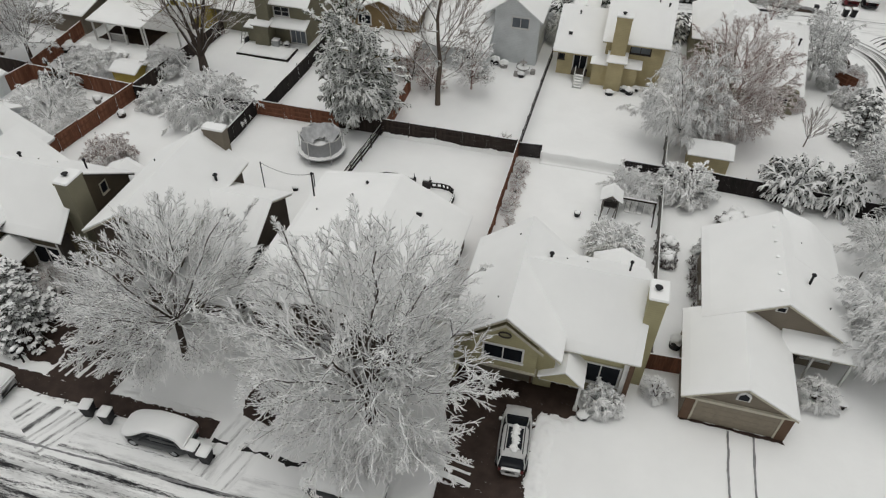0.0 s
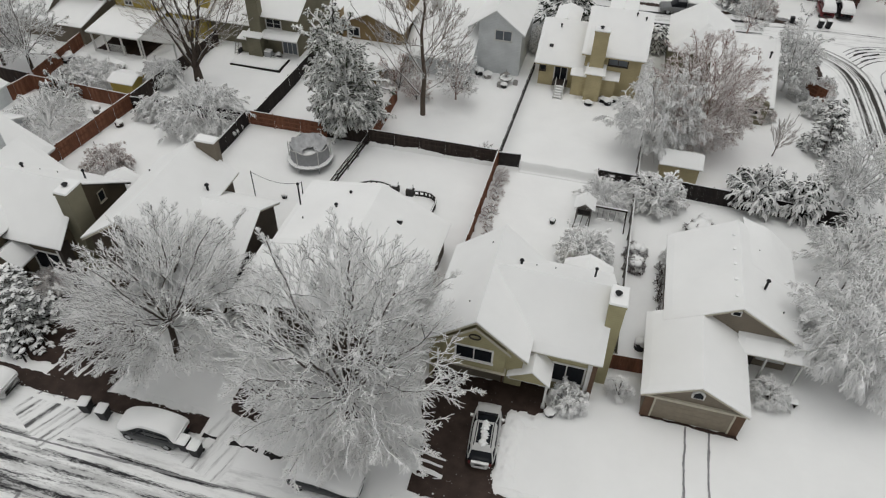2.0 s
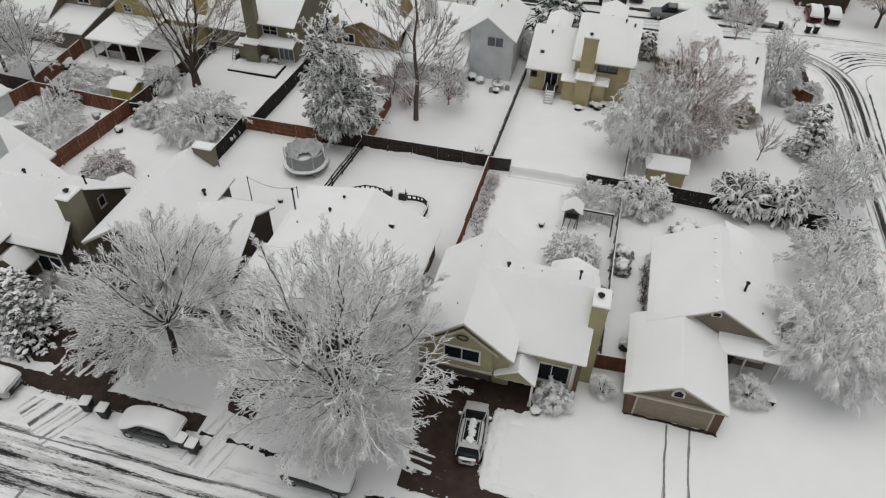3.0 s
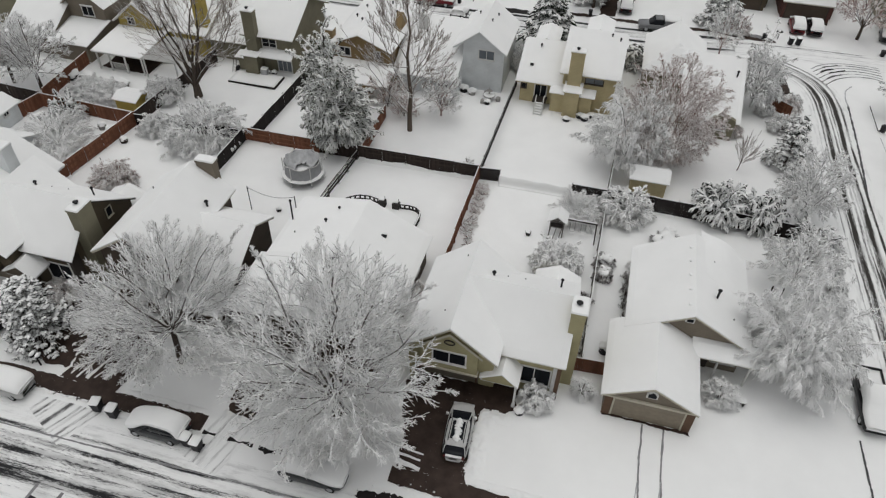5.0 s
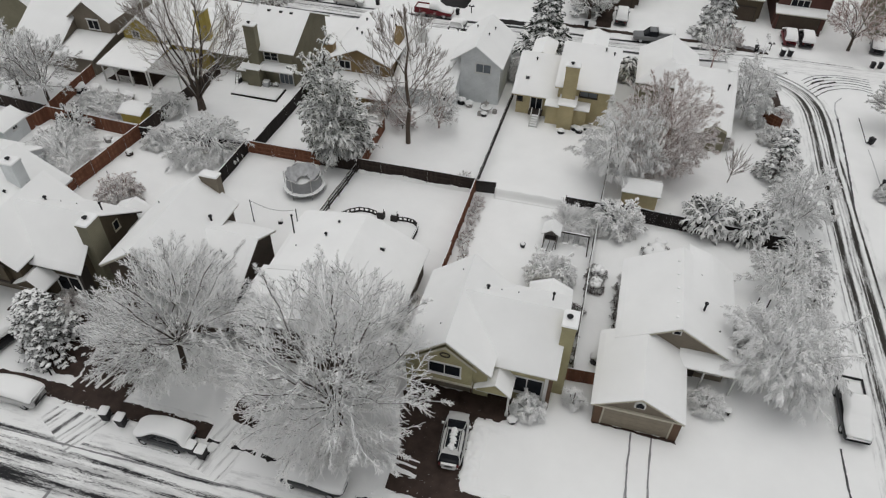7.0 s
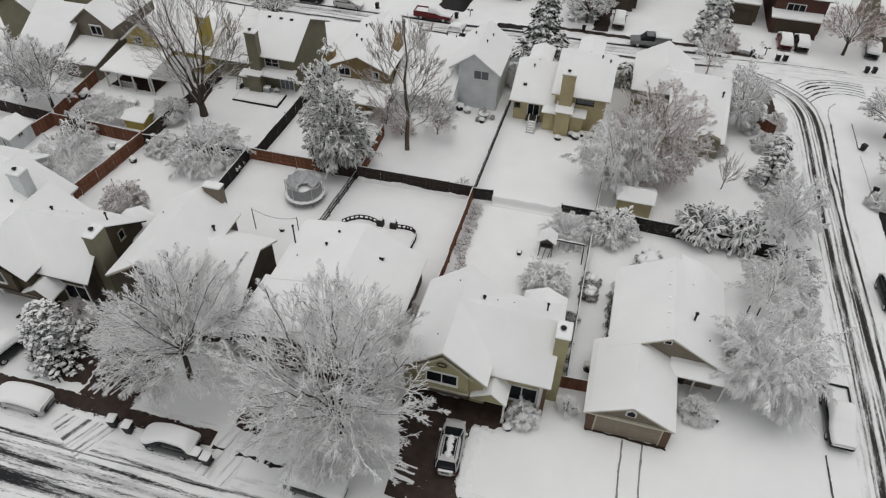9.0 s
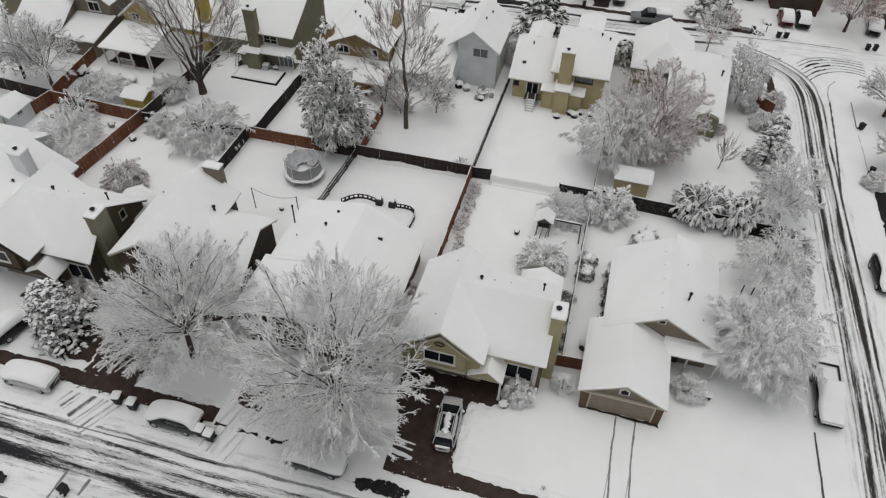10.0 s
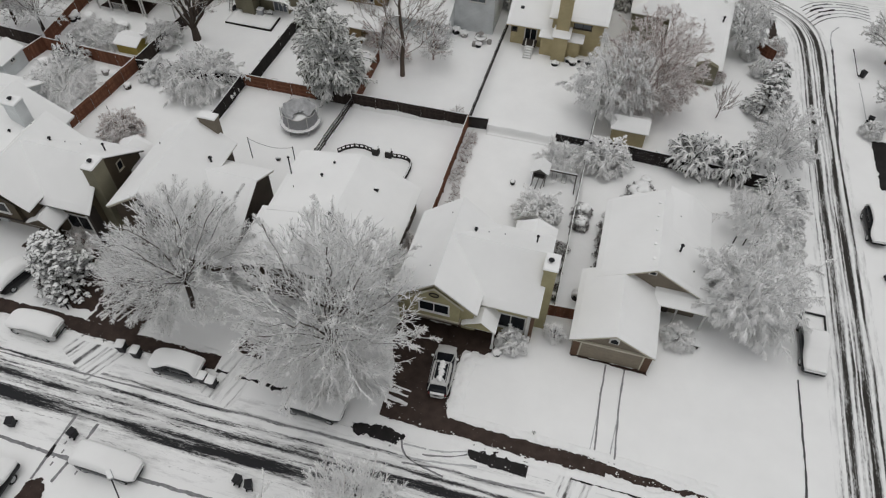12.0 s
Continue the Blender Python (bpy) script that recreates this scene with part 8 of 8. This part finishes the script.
snow_heap("planter", (-10.9, 68.2), 0.5, 0.9, "snow-capped flower pot beside house wall", "planter", CONCRETE, 8)
snow_heap("planter", (-12.0, 68.6), 0.55, 1.0, "dark snow-capped planter beside house wall", "planter", METAL_DARK, 9)
snow_heap("planter", (-8.7, 66.6), 0.4, 0.7, "snow-capped garden pot near fountain", "planter", METAL_DARK, 10)
snow_heap("planter", (-46.4, 58.6), 0.5, 0.9, "snow-covered planter in yard", "planter", CONCRETE, 11)
snow_heap("planter", (0.7, 65.8), 0.5, 0.5, "snow-capped pot below chimney", "planter", METAL_DARK, 12)
snow_heap("grill", (2.7, 66.5), 0.5, 0.8, "dark grill cover with snow on top", "grill", METAL_DARK, 13)
snow_heap("planter", (2.7, 25.9), 0.42, 0.35, "snow-capped planter beside porch post", "planter", METAL_DARK, 14)
# unidentified dark rounded object, built as a snow-capped drum
snow_heap("grill", (8.1, 33.2), 0.5, 1.2, "dark rounded object between houses", "grill", PLASTIC_BLACK, 15)
for i, (x, y) in enumerate(((-45.0, 63.4), (-51.0, 57.5), (-52.6, 57.2))):
    snow_heap("patio_table", (x, y), 0.9, 1.0, "round patio table under deep snow", "table", FENCE_GREY, 20 + i)


def fountain(x, y):
    g = thing("fountain", (x, y, 0), "tiered garden fountain topped with snow", "fountain")
    Shape().disc((x, y), 0.3, -0.1, 0.5, 12, 0.22).disc((x, y), 0.25, 0.5, 0.6, 16, 0.75).disc((x, y), 0.08, 0.6, 1.1, 10).disc((x, y), 0.1, 1.1, 1.18, 14, 0.38).disc((x, y), 0.06, 1.18, 1.7, 8, 0.02).out("basin", CONCRETE, g)
    Shape().blob((x, y, 0.66), 0.72, 0.72, 0.12, 1, 0.1).out("snow", SNOW, g, smooth=True)
    for k in range(3):
        a = 2.1 * k
        Shape().soft_box(x + 1.1 * math.cos(a) - 0.25, x + 1.1 * math.cos(a) + 0.25, y + 1.1 * math.sin(a) - 0.25, y + 1.1 * math.sin(a) + 0.25, -0.1, 0.5, 0.08).out("stone_seat", CONCRETE, g)


fountain(-8.7, 67.6)

# posts left standing in the corner yard and by the western bush
for i, (x, y, hh) in enumerate(((20.6, 40.3, 1.3), (21.2, 39.4, 1.4), (22.4, 39.9, 0.9), (23.3, 39.5, 1.1), (-43.6, 43.0, 1.2), (-41.9, 43.2, 1.2))):
    p = thing("garden_stake", (x, y, 0), "dark garden stake standing in snow", "stake", "garden stakes")
    Shape().tube([(x, y, -0.1), (x + 0.08, y, hh)], 0.035, 6).out("stake", FENCE_BLACK, p)

# play equipment and bench by the corner porch
_bn = thing("bench", (18.0, 31.0, 0), "low garden bench covered in snow", "bench")
Shape().box(17.3, 18.6, 30.8, 31.2, 0.35, 0.42).out("seat", FENCE_GREY, _bn)
for x in (17.4, 18.5):
    Shape().box(x - 0.05, x + 0.05, 30.85, 31.15, -0.1, 0.35).out("leg", FENCE_BLACK, _bn)
Shape().soft_box(17.25, 18.65, 30.75, 31.25, 0.42, 0.62, 0.08).out("snow", SNOW, _bn)
_ld = thing("ladder", (-40.4, 65.0, 0), "wooden ladder leaning on house wall", "ladder")
for x in (-40.4, -40.0):
    Shape().tube([(x, 64.6, -0.1), (x, 66.0, 2.4)], 0.035, 5).out("rail", FENCE_GREY, _ld)
for k in range(7):
    Shape().tube([(-40.4, 64.7 + 0.19 * k, 0.2 + 0.32 * k), (-40.0, 64.7 + 0.19 * k, 0.2 + 0.32 * k)], 0.02, 5).out("rung", FENCE_GREY, _ld)


# shovelled snow thrown along the edges of the bare driveways
def snow_bank(pts, width, height, seed, label="lumpy bank of shovelled snow along driveway"):
    s = Shape()
    rng = random.Random(seed)
    line = []
    for (x0, y0), (x1, y1) in zip(pts, pts[1:]):
        k = max(1, int(math.hypot(x1 - x0, y1 - y0) / 0.12))
        line += [(x0 + (x1 - x0) * i / k, y0 + (y1 - y0) * i / k) for i in range(k)]
    line.append(pts[-1])
    m = max(4, int(width / 0.11))
    vs, fs = [], []
    for i, (x, y) in enumerate(line):
        a, b = line[max(i - 3, 0)], line[min(i + 3, len(line) - 1)]
        d = math.hypot(b[0] - a[0], b[1] - a[1]) or 1.0
        nx, ny = -(b[1] - a[1]) / d, (b[0] - a[0]) / d
        end = min(1.0, i / 6, (len(line) - 1 - i) / 6)
        edge = 0.22 * noise.noise((x * 1.1, y * 1.1, seed))
        for j in range(m + 1):
            u = j / m
            w = width * u + edge * (1 - u) + rng.uniform(-0.03, 0.03)
            px, py = x + nx * w, y + ny * w
            prof = math.sin(math.pi * min(1, u * 1.0 + 0.0)) ** 0.6 if 0 < j < m else 0.0
            lump = 0.55 + 0.9 * noise.noise((px * 1.7, py * 1.7, seed)) + 0.8 * noise.noise((px * 4.2, py * 4.2, seed)) * (1 - 0.5 * u)
            vs.append((px, py, gz(px, py) - 0.02 + height * end * prof * max(0.0, lump) + (0.02 if 0 < j < m else 0.0)))
    for i in range(len(line) - 1):
        for j in range(m):
            q = i * (m + 1) + j
            fs.append((q, q + 1, q + m + 2, q + m + 1)[::-1])
    s.add(vs, fs)
    tagged(s.out("snow_bank", SNOW, None, smooth=True), label, "snow bank", kind="stuff")


snow_bank([(0.1, 26.0), (-0.1, 24.4), (-0.25, 22.0), (0.05, 19.5)][::-1][::-1], 1.4, 0.30, 1)
snow_bank([(2.3, 25.4), (0.1, 25.35)], 0.9, 0.26, 2)
snow_bank([(20.5, 17.9), (10.0, 17.95), (0.5, 18.05)][::-1][::-1], 0.8, 0.16, 3, "lumpy ridge of ploughed snow along sidewalk")
snow_bank([(0.2, 19.25), (6.0, 19.2), (13.0, 19.15), (21.0, 18.9)], 0.7, 0.20, 4, "lumpy ridge of shovelled snow along sidewalk")
snow_bank([(-25.85, 20.0), (-25.6, 21.5), (-26.0, 24.5)][::-1], 1.0, 0.28, 5)
snow_bank([(-25.6, 19.35), (-18.8, 19.35)], 0.6, 0.2, 6, "lumpy ridge of shovelled snow along sidewalk")
snow_bank([(-19.0, 18.1), (-30.0, 18.1), (-44.0, 18.1)], 0.5, 0.16, 7, "lumpy ridge of ploughed snow along sidewalk")
for k, (x, y, r, hh) in enumerate(((-57.6, 57.6, 0.9, 1.1), (-56.0, 58.2, 0.8, 0.9), (-55.2, 57.2, 0.6, 0.7))):
    snow_heap("garden_furniture", (x, y), r, hh, "dark garden furniture buried in snow", "garden furniture", METAL_DARK, 40 + k)
for k, (x, y) in enumerate(((-36.9, 65.3), (-36.1, 65.4), (-35.2, 65.5))):
    snow_heap("storage_box", (x, y), 0.38, 0.7, "dark box with snow on top beside house wall", "box", METAL_DARK, 45 + k)
for k, (x, y) in enumerate(((2.1, 66.9), (3.2, 67.3), (4.4, 67.2))):
    snow_heap("planter", (x, y), 0.45, 0.6, "dark planter with snow cap along house wall", "planter", METAL_DARK, 50 + k)
for x in (21.3, 22.2, 23.2):
    post = thing("garden_post", (x, 43.55, 0), "short dark garden post standing in snow", "post", "garden posts")
    Shape().soft_box(x - 0.05, x + 0.05, 43.5, 43.6, -0.1, 1.0, 0.02).out("shaft", TRIM_DARK, post)
    Shape().blob((x, 43.55, 1.02), 0.08, 0.08, 0.05, 3, 0.3, 1).out("snow", SNOW, post, "cap of snow", smooth=True)


# crumbs of snow kicked along the edges of the bare paving
def snow_crumbs(pts, count, spread_by, seed, big=0.12):
    rng = random.Random(seed)
    s = Shape()
    lens = [math.hypot(q[0] - p[0], q[1] - p[1]) for p, q in zip(pts, pts[1:])]
    for _ in range(count * 2 // 3):
        d, i = rng.random() * sum(lens), 0
        while d > lens[i] and i < len(lens) - 1:
            d -= lens[i]
            i += 1
        u = d / lens[i]
        x = pts[i][0] + (pts[i + 1][0] - pts[i][0]) * u + rng.gauss(0, spread_by)
        y = pts[i][1] + (pts[i + 1][1] - pts[i][1]) * u + rng.gauss(0, spread_by)
        r = 0.75 * big * rng.uniform(0.25, 1.0) ** 1.8
        s.blob((x, y, gz(x, y) + 0.04 + r * 0.2), r * rng.uniform(0.8, 1.6), r, r * 0.6, rng.randint(0, 99), 0.5, 1)
    tagged(s.out("snow_crumbs", SNOW, None, smooth=True), "crumbs of snow scattered along wet paving", "snow", kind="stuff")


snow_crumbs([(-4.8, 17.95), (0.0, 18.1), (6.0, 17.9), (14.0, 17.95), (24.0, 17.6)], 170, 0.12, 1, 0.10)
snow_crumbs([(0.2, 19.35), (6.0, 19.25), (14.0, 19.1), (22.0, 18.7)], 150, 0.10, 2, 0.09)
snow_crumbs([(2.4, 17.7), (6.9, 17.5), (6.9, 16.4), (2.8, 16.6)], 50, 0.14, 3, 0.08)
snow_crumbs([(-6.5, 17.0), (-3.4, 17.3), (-2.3, 17.0), (-2.7, 16.3), (-6.3, 16.1)], 60, 0.24, 4, 0.09)
snow_crumbs([(-44.0, 18.1), (-30.0, 18.2), (-18.8, 18.15)], 130, 0.09, 5, 0.09)
snow_crumbs([(-25.6, 19.4), (-18.8, 19.4)], 60, 0.08, 6, 0.09)
snow_crumbs([(0.1, 25.4), (-0.2, 23.5), (-0.1, 20.0)], 60, 0.12, 7, 0.09)
snow_crumbs([(12.5, 18.5), (18.0, 18.4), (26.0, 18.0)], 120, 0.2, 8, 0.09)


# a line of footprints up the southern driveway and across the corner yard
def footprints(a, b, stride, seed):
    rng = random.Random(seed)
    d = Vector((b[0] - a[0], b[1] - a[1]))
    n = Vector((-d.y, d.x)).normalized()
    yaw = math.degrees(math.atan2(d.y, d.x))
    s = Shape()
    for k in range(int(d.length / stride)):
        q = Vector(a) + d.normalized() * stride * k + n * (0.12 if k % 2 else -0.12) + Vector((rng.uniform(-0.05, 0.05), rng.uniform(-0.05, 0.05)))
        # flat grey pads paint the shade inside each dent
        s.soft_box(-0.15, 0.15, -0.06, 0.06, -0.01, 0.012, 0.004, pose(q.x, q.y, gz(q.x, q.y) + 0.012, 0, 0, yaw))
    tagged(s.out("footprint_trail", SLUSH, None), "line of footprints, dent shade painted as grey pads", "footprints", kind="stuff")


footprints((-26.1, 9.6), (-26.6, 6.9), 0.55, 1)
footprints((-24.2, 9.4), (-24.4, 7.2), 0.5, 2)
